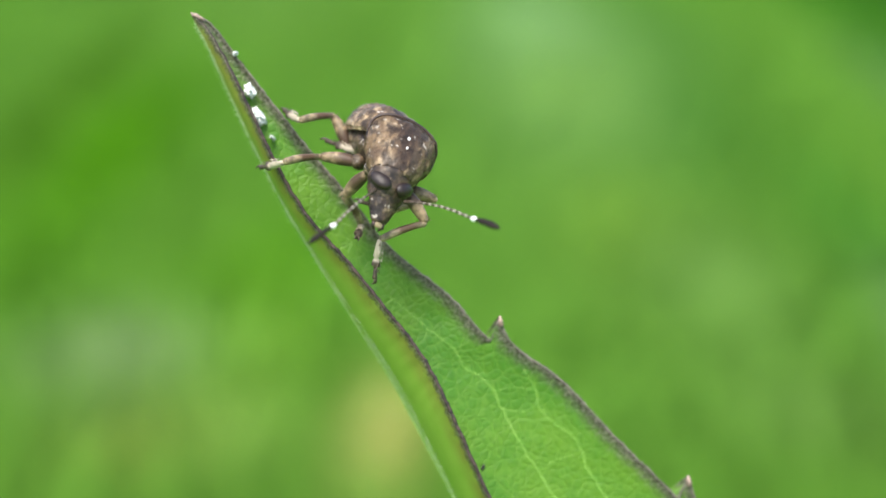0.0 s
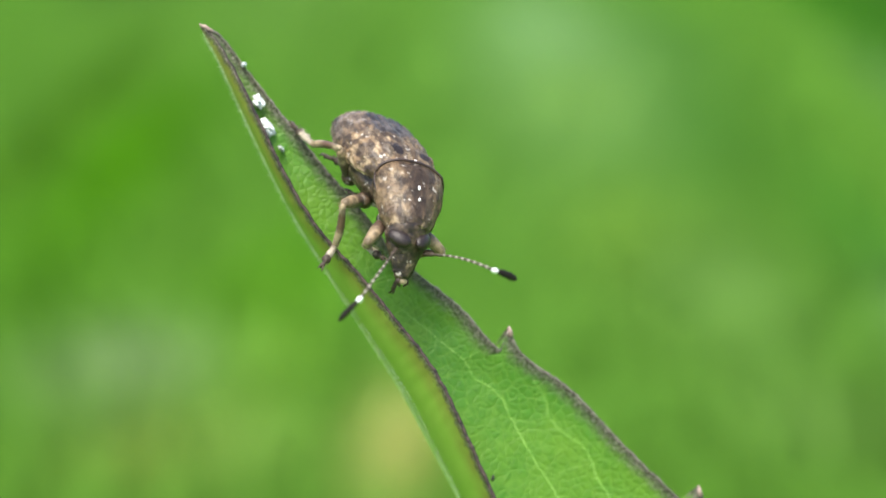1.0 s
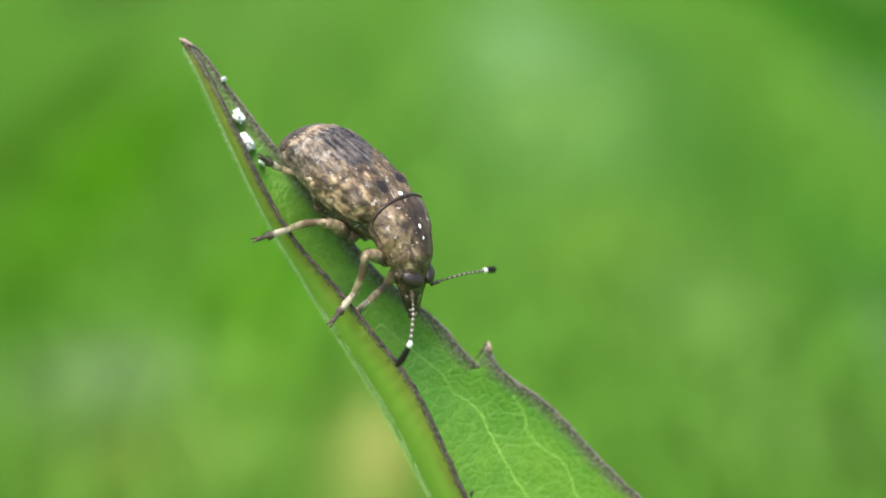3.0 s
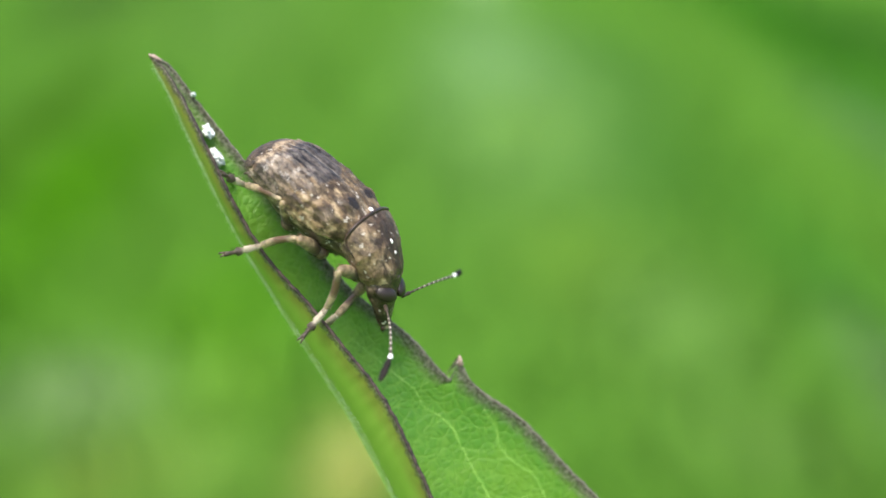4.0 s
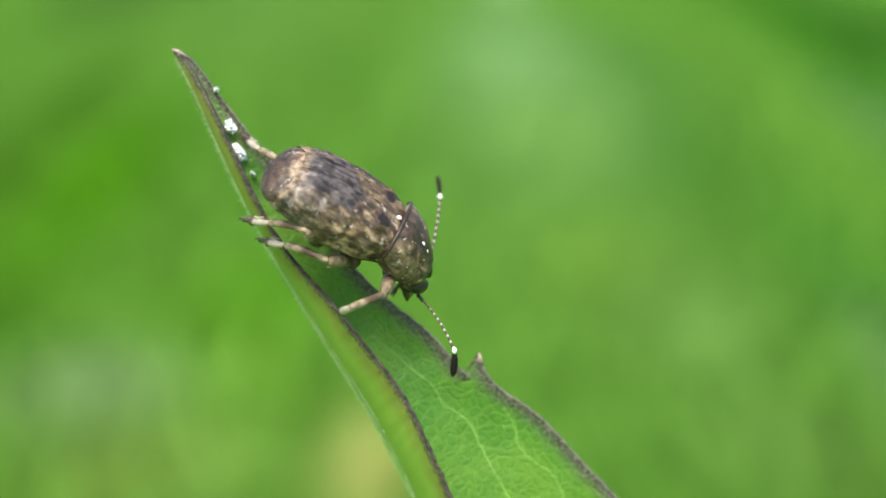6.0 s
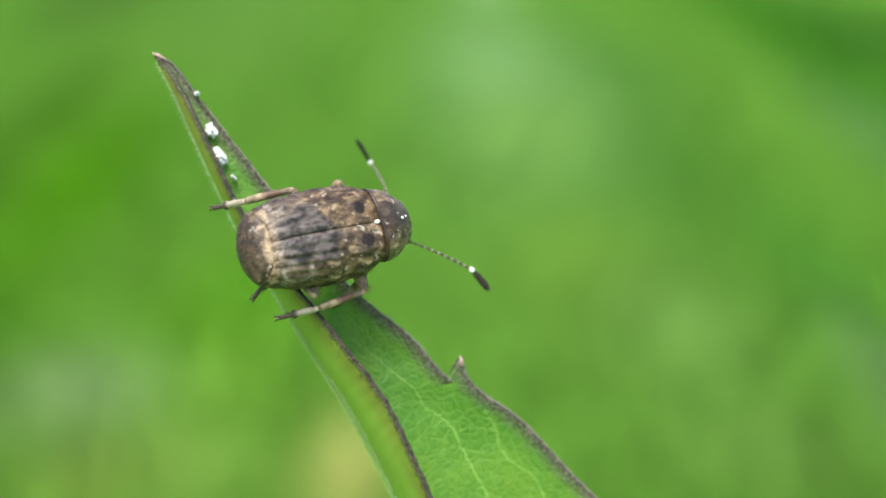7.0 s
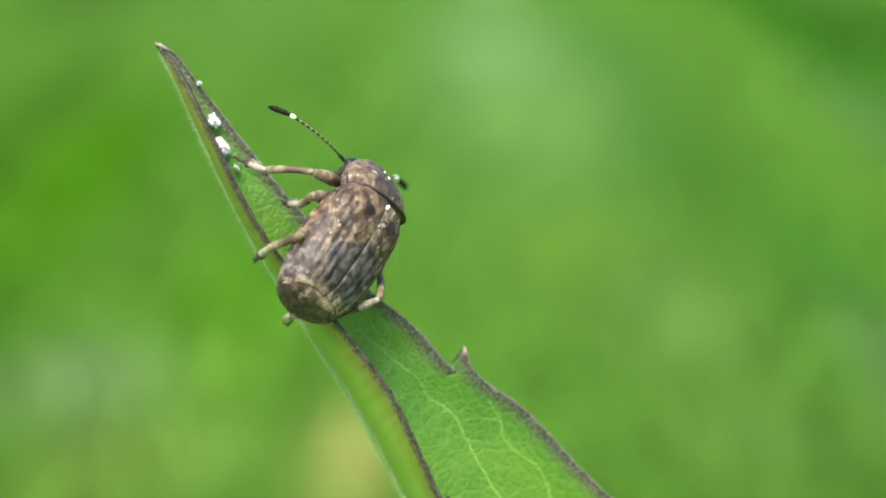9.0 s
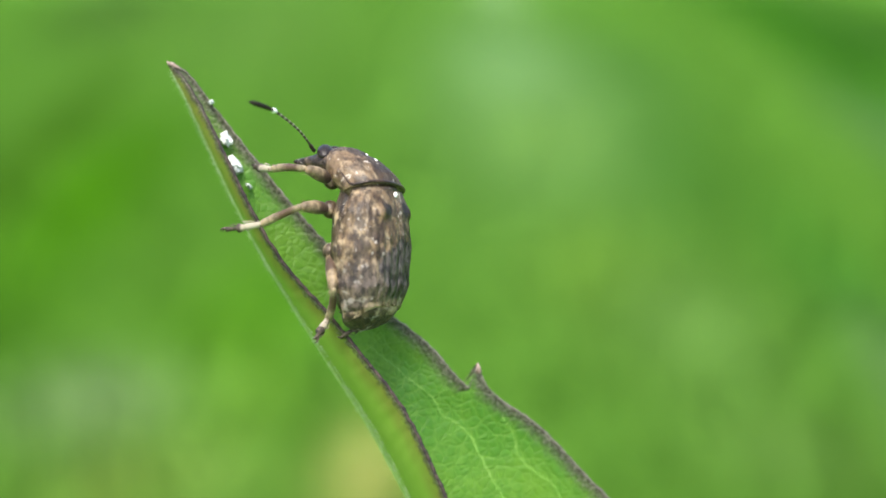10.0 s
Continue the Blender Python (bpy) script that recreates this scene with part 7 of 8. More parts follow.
LEFT_HIND_FEMUR_ROWS = [
    (0, mm(-0.491, -1.544, -1.357, 54.7, -9.7, -119.0)),
    (0.25, mm(-0.516, -1.559, -1.389, 53.5, -9.4, -126.1)),
    (0.5, mm(-0.561, -1.580, -1.419, 54.2, -9.1, -144.3)),
    (0.75, mm(-0.571, -1.605, -1.396, 55.4, -8.5, -155.0)),
    (1, mm(-0.575, -1.630, -1.379, 54.0, -7.6, -160.3)),
    (1.25, mm(-0.615, -1.593, -1.448, 53.2, -5.9, -167.1)),
    (1.5, mm(-0.645, -1.545, -1.523, 51.7, -3.9, -178.6)),
    (1.75, mm(-0.648, -1.485, -1.596, 46.9, -0.3, 170.9)),
    (2, mm(-0.628, -1.426, -1.652, 43.2, 2.4, 165.6)),
    (2.25, mm(-0.621, -1.427, -1.652, 42.5, 3.6, 161.7)),
    (2.5, mm(-0.610, -1.431, -1.645, 39.3, 5.7, 154.7)),
    (2.75, mm(-0.604, -1.443, -1.631, 35.2, 7.7, 146.5)),
    (3, mm(-0.603, -1.455, -1.619, 31.8, 8.8, 139.1)),
    (3.25, mm(-0.604, -1.464, -1.614, 30.1, 9.4, 133.5)),
    (3.5, mm(-0.614, -1.476, -1.603, 28.6, 9.9, 129.4)),
    (3.75, mm(-0.621, -1.479, -1.599, 29.0, 8.3, 130.0)),
    (4, mm(-0.623, -1.480, -1.599, 29.0, 6.5, 129.4)),
    (4.25, mm(-0.626, -1.484, -1.595, 27.0, 7.2, 127.5)),
    (4.5, mm(-0.627, -1.485, -1.594, 26.6, 7.9, 127.4)),
    (4.75, mm(-0.621, -1.484, -1.594, 23.1, 8.7, 122.1)),
    (5, mm(-0.621, -1.488, -1.590, 18.6, 9.3, 115.0)),
    (5.25, mm(-0.629, -1.491, -1.592, 28.6, 8.1, 117.0)),
    (5.5, mm(-0.663, -1.506, -1.569, 38.1, 5.9, 121.2)),
    (5.75, mm(-0.653, -1.504, -1.578, 20.0, 3.4, 145.6)),
    (6, mm(-0.647, -1.493, -1.580, 0.7, -1.1, 157.9)),
    (6.2, mm(-0.653, -1.507, -1.579, 7.9, 2.1, 156.2)),
    (6.25, mm(-0.652, -1.506, -1.579, 8.3, 2.5, 156.6)),
    (6.5, mm(-0.651, -1.502, -1.579, 13.6, 6.5, 151.3)),
    (6.75, mm(-0.634, -1.484, -1.592, 29.5, 13.2, 142.4)),
    (7, mm(-0.633, -1.492, -1.599, 49.2, 17.8, 134.8)),
    (7.25, mm(-0.641, -1.498, -1.593, 58.9, 19.5, 129.1)),
    (7.3, mm(-0.636, -1.498, -1.600, 59.3, 19.7, 128.6)),
    (7.5, mm(-0.638, -1.499, -1.593, 51.4, 22.1, 120.5)),
    (7.75, mm(-0.647, -1.500, -1.584, 52.9, 18.7, 120.3)),
    (8, mm(-0.650, -1.500, -1.580, 53.3, 16.0, 119.7)),
    (8.25, mm(-0.658, -1.502, -1.571, 50.2, 14.5, 120.1)),
    (8.5, mm(-0.659, -1.502, -1.570, 47.1, 14.3, 119.0)),
    (8.75, mm(-0.700, -1.525, -1.521, 48.4, 14.3, 132.4)),
    (9, mm(-0.737, -1.571, -1.463, 47.5, 12.1, 142.2)),
    (9.25, mm(-0.740, -1.556, -1.448, 53.2, 12.4, 137.8)),
    (9.5, mm(-0.756, -1.556, -1.421, 54.8, 12.6, 135.1)),
    (9.75, mm(-0.774, -1.630, -1.430, 40.4, 9.6, 144.5)),
    (10, mm(-0.716, -1.604, -1.528, 22.7, 3.5, 149.0)),
]
LEFT_HIND_TIBIA_ROWS = [
    (0, mm(0.158, -1.743, -0.414, -46.2, -3.6, -26.3)),
    (0.25, mm(0.120, -1.850, -0.466, -44.1, -2.4, -24.6)),
    (0.5, mm(-0.051, -2.046, -0.493, -39.9, -2.9, -24.7)),
    (0.75, mm(-0.176, -2.148, -0.451, -36.9, -6.0, -33.2)),
    (1, mm(-0.245, -2.237, -0.444, -34.2, -8.7, -41.8)),
    (1.25, mm(-0.379, -2.253, -0.524, -32.6, -8.3, -44.2)),
    (1.5, mm(-0.583, -2.268, -0.610, -32.1, -8.5, -48.5)),
    (1.75, mm(-0.779, -2.269, -0.750, -27.8, -8.8, -53.3)),
    (2, mm(-0.874, -2.233, -0.863, -24.1, -8.7, -56.2)),
    (2.25, mm(-0.940, -2.219, -0.873, -24.7, -8.5, -59.9)),
    (2.5, mm(-1.057, -2.205, -0.920, -24.9, -8.4, -68.0)),
    (2.75, mm(-1.191, -2.176, -0.977, -24.9, -8.2, -79.1)),
    (3, mm(-1.308, -2.134, -1.022, -25.1, -7.6, -90.6)),
    (3.25, mm(-1.390, -2.080, -1.044, -25.6, -7.2, -100.1)),
    (3.5, mm(-1.454, -2.044, -1.062, -25.5, -6.9, -104.2)),
    (3.75, mm(-1.447, -2.063, -1.045, -27.2, -7.3, -104.7)),
    (4, mm(-1.451, -2.066, -1.037, -28.4, -8.0, -107.1)),
    (4.25, mm(-1.492, -2.050, -1.070, -24.9, -8.3, -110.2)),
    (4.5, mm(-1.501, -2.046, -1.077, -22.7, -8.5, -111.6)),
    (4.75, mm(-1.565, -1.982, -1.143, -23.4, -7.3, -116.2)),
    (5, mm(-1.641, -1.889, -1.224, -26.2, -5.5, -124.4)),
    (5.25, mm(-1.570, -1.873, -1.041, -35.8, -8.5, -133.0)),
    (5.5, mm(-1.475, -1.911, -0.861, -43.7, -11.4, -137.0)),
    (5.75, mm(-1.283, -2.385, -1.187, -32.1, -9.5, -157.1)),
    (6, mm(-1.079, -2.557, -1.567, -10.3, -0.9, 166.8)),
    (6.2, mm(-1.116, -2.544, -1.421, -1.5, 2.6, 162.9)),
    (6.25, mm(-1.109, -2.545, -1.412, -1.5, 3.1, 162.8)),
    (6.5, mm(-1.216, -2.469, -1.311, -3.9, 5.6, 168.0)),
    (6.75, mm(-1.346, -2.181, -1.036, -14.8, 7.4, 175.5)),
    (7, mm(-1.354, -1.787, -0.753, -20.7, 3.9, 178.7)),
    (7.25, mm(-1.306, -1.560, -0.645, -19.1, -0.2, 176.3)),
    (7.3, mm(-1.298, -1.544, -0.651, -17.6, -0.9, 175.2)),
    (7.5, mm(-1.420, -1.487, -0.733, -18.3, -7.7, 177.2)),
    (7.75, mm(-1.384, -1.529, -0.681, -26.3, -0.7, 172.1)),
    (8, mm(-1.364, -1.570, -0.660, -33.3, 6.1, 165.5)),
    (8.25, mm(-1.399, -1.636, -0.674, -45.2, 11.8, 160.4)),
    (8.5, mm(-1.444, -1.667, -0.709, -57.3, 17.6, 153.2)),
    (8.75, mm(-1.414, -1.832, -0.594, -109.5, -21.6, -39.2)),
    (9, mm(-1.371, -2.020, -0.490, -101.4, -19.4, -41.7)),
    (9.25, mm(-1.371, -1.890, -0.405, -96.9, -17.5, -40.9)),
    (9.5, mm(-1.397, -1.849, -0.362, -91.8, -16.8, -42.2)),
    (9.75, mm(-1.455, -2.232, -0.587, -63.3, -26.6, -77.0)),
    (10, mm(-1.330, -2.450, -1.045, -34.5, -27.1, -120.6)),
]
LEFT_HIND_TARSUS_ROWS = [
    (0, mm(0.601, -0.978, -1.332, -14.2, -17.6, -113.7)),
    (0.25, mm(0.538, -1.028, -1.358, -10.0, -14.2, -123.7)),
    (0.5, mm(0.401, -1.163, -1.320, -8.3, -10.0, -134.7)),
    (0.75, mm(0.454, -1.332, -1.218, -13.0, -9.4, -135.4)),
    (1, mm(0.540, -1.523, -1.154, -17.5, -9.1, -135.0)),
    (1.25, mm(0.446, -1.547, -1.209, -17.3, -7.8, -139.6)),
    (1.5, mm(0.294, -1.628, -1.280, -16.1, -5.6, -148.6)),
    (1.75, mm(0.188, -1.664, -1.342, -14.5, -2.2, -157.5)),
    (2, mm(0.152, -1.643, -1.385, -14.3, 0.4, -162.1)),
    (2.25, mm(0.116, -1.699, -1.408, -13.9, 0.4, -165.0)),
    (2.5, mm(0.066, -1.838, -1.461, -12.8, 0.8, -170.1)),
    (2.75, mm(-0.013, -2.029, -1.521, -11.8, 1.1, -175.2)),
    (3, mm(-0.126, -2.220, -1.570, -11.3, 1.3, -179.0)),
    (3.25, mm(-0.248, -2.355, -1.602, -11.4, 1.2, 178.7)),
    (3.5, mm(-0.334, -2.398, -1.617, -11.5, 1.1, 177.5)),
    (3.75, mm(-0.352, -2.428, -1.631, -12.8, -0.7, 178.5)),
    (4, mm(-0.396, -2.479, -1.644, -15.3, -2.4, 179.9)),
    (4.25, mm(-0.426, -2.525, -1.605, -17.1, -1.6, -179.5)),
    (4.5, mm(-0.427, -2.550, -1.566, -17.6, -0.7, -179.1)),
    (4.75, mm(-0.534, -2.561, -1.649, -19.5, 0.7, 178.0)),
    (5, mm(-0.716, -2.589, -1.790, -23.1, 2.2, 174.5)),
    (5.25, mm(-0.881, -2.668, -1.787, -25.4, 0.7, 174.5)),
    (5.5, mm(-0.964, -2.718, -1.741, -26.2, -0.9, 175.3)),
    (5.75, mm(-0.958, -3.445, -1.871, -30.7, 4.9, 136.4)),
    (6, mm(-1.374, -3.800, -1.799, -34.9, 8.8, 115.2)),
    (6.2, mm(-1.496, -3.782, -1.456, -37.8, 11.4, 106.2)),
    (6.25, mm(-1.490, -3.784, -1.446, -38.3, 11.9, 105.9)),
    (6.5, mm(-1.478, -3.742, -1.400, -47.6, 14.5, 102.2)),
    (6.75, mm(-1.402, -3.419, -1.360, -54.4, 15.1, 119.8)),
    (7, mm(-1.350, -2.959, -1.194, -50.0, 5.0, 163.2)),
    (7.25, mm(-1.384, -2.728, -1.051, -46.4, -3.6, -177.5)),
    (7.3, mm(-1.403, -2.720, -1.024, -46.0, -4.1, -177.3)),
    (7.5, mm(-1.527, -2.632, -1.109, -49.1, -0.2, 171.2)),
    (7.75, mm(-1.542, -2.615, -1.224, -63.2, 10.7, 148.8)),
    (8, mm(-1.554, -2.591, -1.336, -101.9, 11.3, 33.8)),
    (8.25, mm(-1.523, -2.518, -1.535, -100.8, 3.0, 17.3)),
    (8.5, mm(-1.463, -2.409, -1.708, -96.9, -3.4, 8.2)),
    (8.75, mm(-1.344, -2.402, -1.639, -90.6, -16.7, -31.4)),
    (9, mm(-1.243, -2.436, -1.550, -77.7, -23.6, -60.3)),
    (9.25, mm(-1.202, -2.220, -1.491, -20.4, 5.6, 165.1)),
    (9.5, mm(-1.174, -2.099, -1.465, 33.4, 18.2, 139.0)),
    (9.75, mm(-0.840, -2.568, -1.518, 20.3, 16.8, 128.6)),
    (10, mm(-0.624, -3.234, -1.662, 13.0, 15.2, 120.8)),
]
RIGHT_FLAGELLUM_ROWS = [
    (0, mm(0.156, 1.674, -1.822, -33.1, -0.5, -20.4)),
    (0.25, mm(0.228, 1.722, -1.770, -38.3, 0.9, -19.0)),
    (0.5, mm(0.305, 1.768, -1.722, -36.9, -0.8, -22.1)),
    (0.75, mm(0.371, 1.818, -1.644, -27.9, -4.1, -28.9)),
    (1, mm(0.444, 1.876, -1.570, -21.3, -6.8, -35.5)),
    (1.25, mm(0.499, 1.844, -1.595, -24.2, -6.4, -37.3)),
    (1.5, mm(0.551, 1.806, -1.613, -25.9, -6.4, -38.8)),
    (1.75, mm(0.559, 1.857, -1.514, -15.6, -7.6, -42.8)),
    (2, mm(0.581, 1.918, -1.417, -6.5, -8.1, -43.6)),
    (2.25, mm(0.563, 1.894, -1.439, -5.7, -7.9, -45.9)),
    (2.5, mm(0.548, 1.874, -1.463, -3.5, -7.6, -48.9)),
    (2.75, mm(0.538, 1.857, -1.486, -0.6, -7.4, -52.2)),
    (3, mm(0.530, 1.841, -1.509, 2.3, -7.1, -55.4)),
    (3.25, mm(0.520, 1.824, -1.532, 4.6, -6.7, -58.0)),
    (3.5, mm(0.509, 1.804, -1.554, 5.5, -6.4, -59.6)),
    (3.75, mm(0.472, 1.821, -1.537, 5.3, -5.3, -59.1)),
    (4, mm(0.431, 1.834, -1.521, 5.1, -4.1, -57.4)),
    (4.25, mm(0.421, 1.826, -1.540, 5.2, -5.2, -57.2)),
    (4.5, mm(0.394, 1.805, -1.560, 4.6, -6.3, -57.4)),
    (4.75, mm(0.436, 1.801, -1.585, 0.3, -6.3, -55.4)),
    (5, mm(0.484, 1.800, -1.611, -1.9, -6.5, -55.5)),
    (5.25, mm(0.401, 1.818, -1.609, 6.9, -4.7, -50.1)),
    (5.5, mm(0.314, 1.831, -1.604, 16.9, -2.4, -47.0)),
    (5.75, mm(0.271, 1.770, -1.673, 18.5, -4.6, -52.3)),
    (6, mm(0.235, 1.712, -1.735, 19.9, -6.5, -59.3)),
    (6.2, mm(0.224, 1.644, -1.802, 20.4, -9.9, -62.9)),
    (6.25, mm(0.232, 1.633, -1.813, 20.5, -10.4, -62.8)),
    (6.5, mm(0.224, 1.543, -1.891, 14.9, -12.6, -54.2)),
    (6.75, mm(0.247, 1.475, -1.956, 8.4, -12.2, -44.0)),
    (7, mm(0.242, 1.368, -2.024, -1.6, -10.5, -32.7)),
    (7.25, mm(0.256, 1.274, -2.083, -9.2, -8.8, -27.5)),
    (7.3, mm(0.258, 1.252, -2.094, -9.8, -8.8, -27.7)),
    (7.5, mm(0.273, 1.173, -2.135, -12.1, -6.5, -22.8)),
    (7.75, mm(0.301, 1.119, -2.162, -15.6, -8.0, -23.6)),
    (8, mm(0.331, 1.070, -2.189, -19.2, -9.3, -23.0)),
    (8.25, mm(0.395, 1.079, -2.202, -20.7, -15.1, -30.5)),
    (8.5, mm(0.443, 1.065, -2.205, -18.7, -21.1, -40.3)),
    (8.75, mm(0.471, 1.065, -2.210, -25.5, -20.3, -41.0)),
    (9, mm(0.503, 1.067, -2.215, -30.1, -19.2, -43.8)),
    (9.25, mm(0.508, 1.089, -2.227, -31.1, -23.0, -51.7)),
    (9.5, mm(0.502, 1.103, -2.230, -32.1, -27.3, -61.5)),
    (9.75, mm(0.558, 1.150, -2.197, -17.9, -26.2, -82.6)),
    (10, mm(0.649, 1.190, -2.172, -11.6, -23.1, -92.9)),
]
RIGHT_CLUB_ROWS = [
    (0, mm(0.809, 3.397, -3.024, -52.3, -6.5, -37.4)),
    (0.25, mm(0.771, 3.361, -3.133, -54.8, -5.8, -38.7)),
    (0.5, mm(0.983, 3.392, -3.043, -52.4, -5.5, -37.5)),
    (0.75, mm(1.375, 3.484, -2.671, -66.7, -8.2, -46.1)),
    (1, mm(1.710, 3.491, -2.364, -77.5, -10.8, -57.2)),
    (1.25, mm(1.796, 3.378, -2.492, -67.3, -9.4, -51.8)),
    (1.5, mm(1.875, 3.282, -2.568, -50.5, -9.1, -53.0)),
    (1.75, mm(2.057, 3.358, -2.101, -63.8, -8.2, -45.4)),
    (2, mm(2.113, 3.478, -1.664, -75.7, -6.2, -22.6)),
    (2.25, mm(2.157, 3.396, -1.657, -76.6, -5.5, -20.3)),
    (2.5, mm(2.215, 3.304, -1.597, -78.4, -4.0, -12.4)),
    (2.75, mm(2.278, 3.203, -1.509, -79.4, -2.1, -1.5)),
    (3, mm(2.332, 3.099, -1.420, -78.7, -0.4, 8.0)),
    (3.25, mm(2.369, 3.005, -1.356, -77.5, 0.7, 13.5)),
    (3.5, mm(2.384, 2.934, -1.343, -76.7, 1.1, 14.5)),
    (3.75, mm(2.342, 2.962, -1.335, -49.5, -4.8, -49.4)),
    (4, mm(2.270, 3.026, -1.324, -13.3, -5.5, -66.5)),
    (4.25, mm(2.254, 3.026, -1.343, -13.9, -6.3, -64.9)),
    (4.5, mm(2.231, 3.003, -1.383, -14.6, -7.2, -63.6)),
    (4.75, mm(2.246, 3.051, -1.575, -5.2, -7.1, -67.5)),
    (5, mm(2.301, 3.038, -1.683, 5.7, -6.9, -70.3)),
    (5.25, mm(2.064, 3.235, -1.347, -3.7, -6.3, -60.2)),
    (5.5, mm(1.834, 3.287, -0.964, -11.1, -4.9, -49.4)),
    (5.75, mm(1.887, 3.090, -0.976, -30.8, -4.3, -38.8)),
    (6, mm(1.971, 2.840, -0.993, -46.3, -1.5, -25.8)),
    (6.2, mm(1.999, 2.702, -1.047, -40.6, -5.4, -35.4)),
    (6.25, mm(2.003, 2.698, -1.056, -40.2, -6.0, -35.8)),
    (6.5, mm(1.877, 2.885, -1.339, -33.9, -9.5, -41.1)),
    (6.75, mm(1.711, 3.087, -1.642, -4.6, -15.0, -59.9)),
    (7, mm(1.439, 3.212, -2.085, 28.9, -19.4, -79.2)),
    (7.25, mm(1.308, 3.175, -2.432, 36.9, -21.8, -84.0)),
    (7.3, mm(1.316, 3.145, -2.465, 36.7, -22.2, -84.2)),
    (7.5, mm(1.155, 3.136, -2.594, 4.3, -18.6, -56.4)),
    (7.75, mm(1.223, 3.028, -2.748, 39.7, -22.5, -88.5)),
    (8, mm(1.249, 2.937, -2.904, 65.5, -16.6, -126.4)),
    (8.25, mm(1.615, 2.749, -2.954, 32.1, -21.9, -94.4)),
    (8.5, mm(1.984, 2.490, -2.864, -5.2, -24.6, -71.9)),
    (8.75, mm(2.020, 2.349, -3.098, -9.8, -25.6, -71.4)),
    (9, mm(2.081, 2.190, -3.259, -15.5, -25.4, -69.1)),
    (9.25, mm(2.263, 1.907, -3.272, -30.0, -24.6, -59.8)),
    (9.5, mm(2.396, 1.519, -3.269, -43.1, -22.0, -49.8)),
    (9.75, mm(2.673, 1.124, -2.803, -32.5, -21.4, -64.6)),
    (10, mm(2.793, 0.907, -2.579, -26.1, -19.5, -74.7)),
]
LEFT_FLAGELLUM_ROWS = [
    (0, mm(-0.679, 1.543, -1.664, 16.6, 13.8, 37.7)),
    (0.25, mm(-0.611, 1.641, -1.608, 20.4, 10.3, 33.0)),
    (0.5, mm(-0.534, 1.727, -1.553, 27.2, 6.0, 21.6)),
    (0.75, mm(-0.471, 1.801, -1.502, 28.2, 5.2, 19.5)),
    (1, mm(-0.407, 1.874, -1.445, 27.2, 4.6, 17.7)),
    (1.25, mm(-0.363, 1.875, -1.497, 16.5, 8.0, 67.0)),
    (1.5, mm(-0.316, 1.868, -1.551, -0.6, 11.1, 88.8)),
    (1.75, mm(-0.286, 1.930, -1.464, -3.6, 9.5, 83.4)),
    (2, mm(-0.280, 1.990, -1.375, -6.7, 7.7, 78.5)),
    (2.25, mm(-0.281, 1.971, -1.398, -5.9, 7.6, 78.4)),
    (2.5, mm(-0.308, 1.957, -1.424, -4.7, 7.5, 79.4)),
    (2.75, mm(-0.319, 1.939, -1.448, -3.0, 7.5, 80.4)),
    (3, mm(-0.313, 1.919, -1.471, -0.9, 7.3, 81.2)),
    (3.25, mm(-0.330, 1.902, -1.495, 0.5, 7.1, 81.6)),
    (3.5, mm(-0.348, 1.884, -1.519, 1.4, 6.9, 80.9)),
    (3.75, mm(-0.389, 1.878, -1.498, 2.7, 6.9, 80.4)),
    (4, mm(-0.435, 1.872, -1.477, 3.8, 7.1, 81.1)),
    (4.25, mm(-0.454, 1.851, -1.498, 2.7, 7.6, 81.6)),
    (4.5, mm(-0.452, 1.827, -1.518, 1.4, 8.0, 82.2)),
    (4.75, mm(-0.420, 1.822, -1.552, 1.2, 7.3, 83.7)),
    (5, mm(-0.384, 1.816, -1.586, 0.1, 6.4, 83.1)),
    (5.25, mm(-0.451, 1.804, -1.540, 3.0, 7.1, 93.5)),
    (5.5, mm(-0.539, 1.789, -1.488, 5.3, 7.1, 101.3)),
    (5.75, mm(-0.572, 1.732, -1.542, 7.5, 8.8, 102.9)),
    (6, mm(-0.611, 1.670, -1.592, 10.3, 10.2, 102.3)),
    (6.2, mm(-0.615, 1.597, -1.674, -17.7, 14.0, 83.0)),
    (6.25, mm(-0.626, 1.578, -1.697, -18.6, 14.2, 82.2)),
    (6.5, mm(-0.629, 1.480, -1.795, -25.9, 15.7, 76.4)),
    (6.75, mm(-0.631, 1.379, -1.892, -36.6, 17.1, 67.4)),
    (7, mm(-0.618, 1.271, -1.978, -46.5, 18.1, 57.6)),
    (7.25, mm(-0.601, 1.161, -2.058, -51.7, 19.1, 50.0)),
    (7.3, mm(-0.592, 1.137, -2.068, -51.8, 19.6, 49.2)),
    (7.5, mm(-0.581, 1.048, -2.136, -56.5, 21.0, 48.5)),
    (7.75, mm(-0.551, 1.005, -2.174, -53.9, 17.8, 50.9)),
    (8, mm(-0.512, 0.959, -2.201, -51.1, 14.8, 52.5)),
    (8.25, mm(-0.458, 0.967, -2.230, -57.8, 11.8, 48.3)),
    (8.5, mm(-0.403, 0.973, -2.256, -64.4, 7.8, 42.3)),
    (8.75, mm(-0.368, 0.988, -2.276, -8.3, 29.9, 92.8)),
    (9, mm(-0.345, 0.999, -2.289, 11.5, 25.8, 103.7)),
    (9.25, mm(-0.355, 1.008, -2.282, 7.7, 28.0, 102.8)),
    (9.5, mm(-0.357, 1.018, -2.275, 1.3, 30.5, 100.6)),
    (9.75, mm(-0.286, 1.118, -2.251, 4.4, 27.0, 85.7)),
    (10, mm(-0.225, 1.215, -2.222, 7.6, 23.2, 73.9)),
]
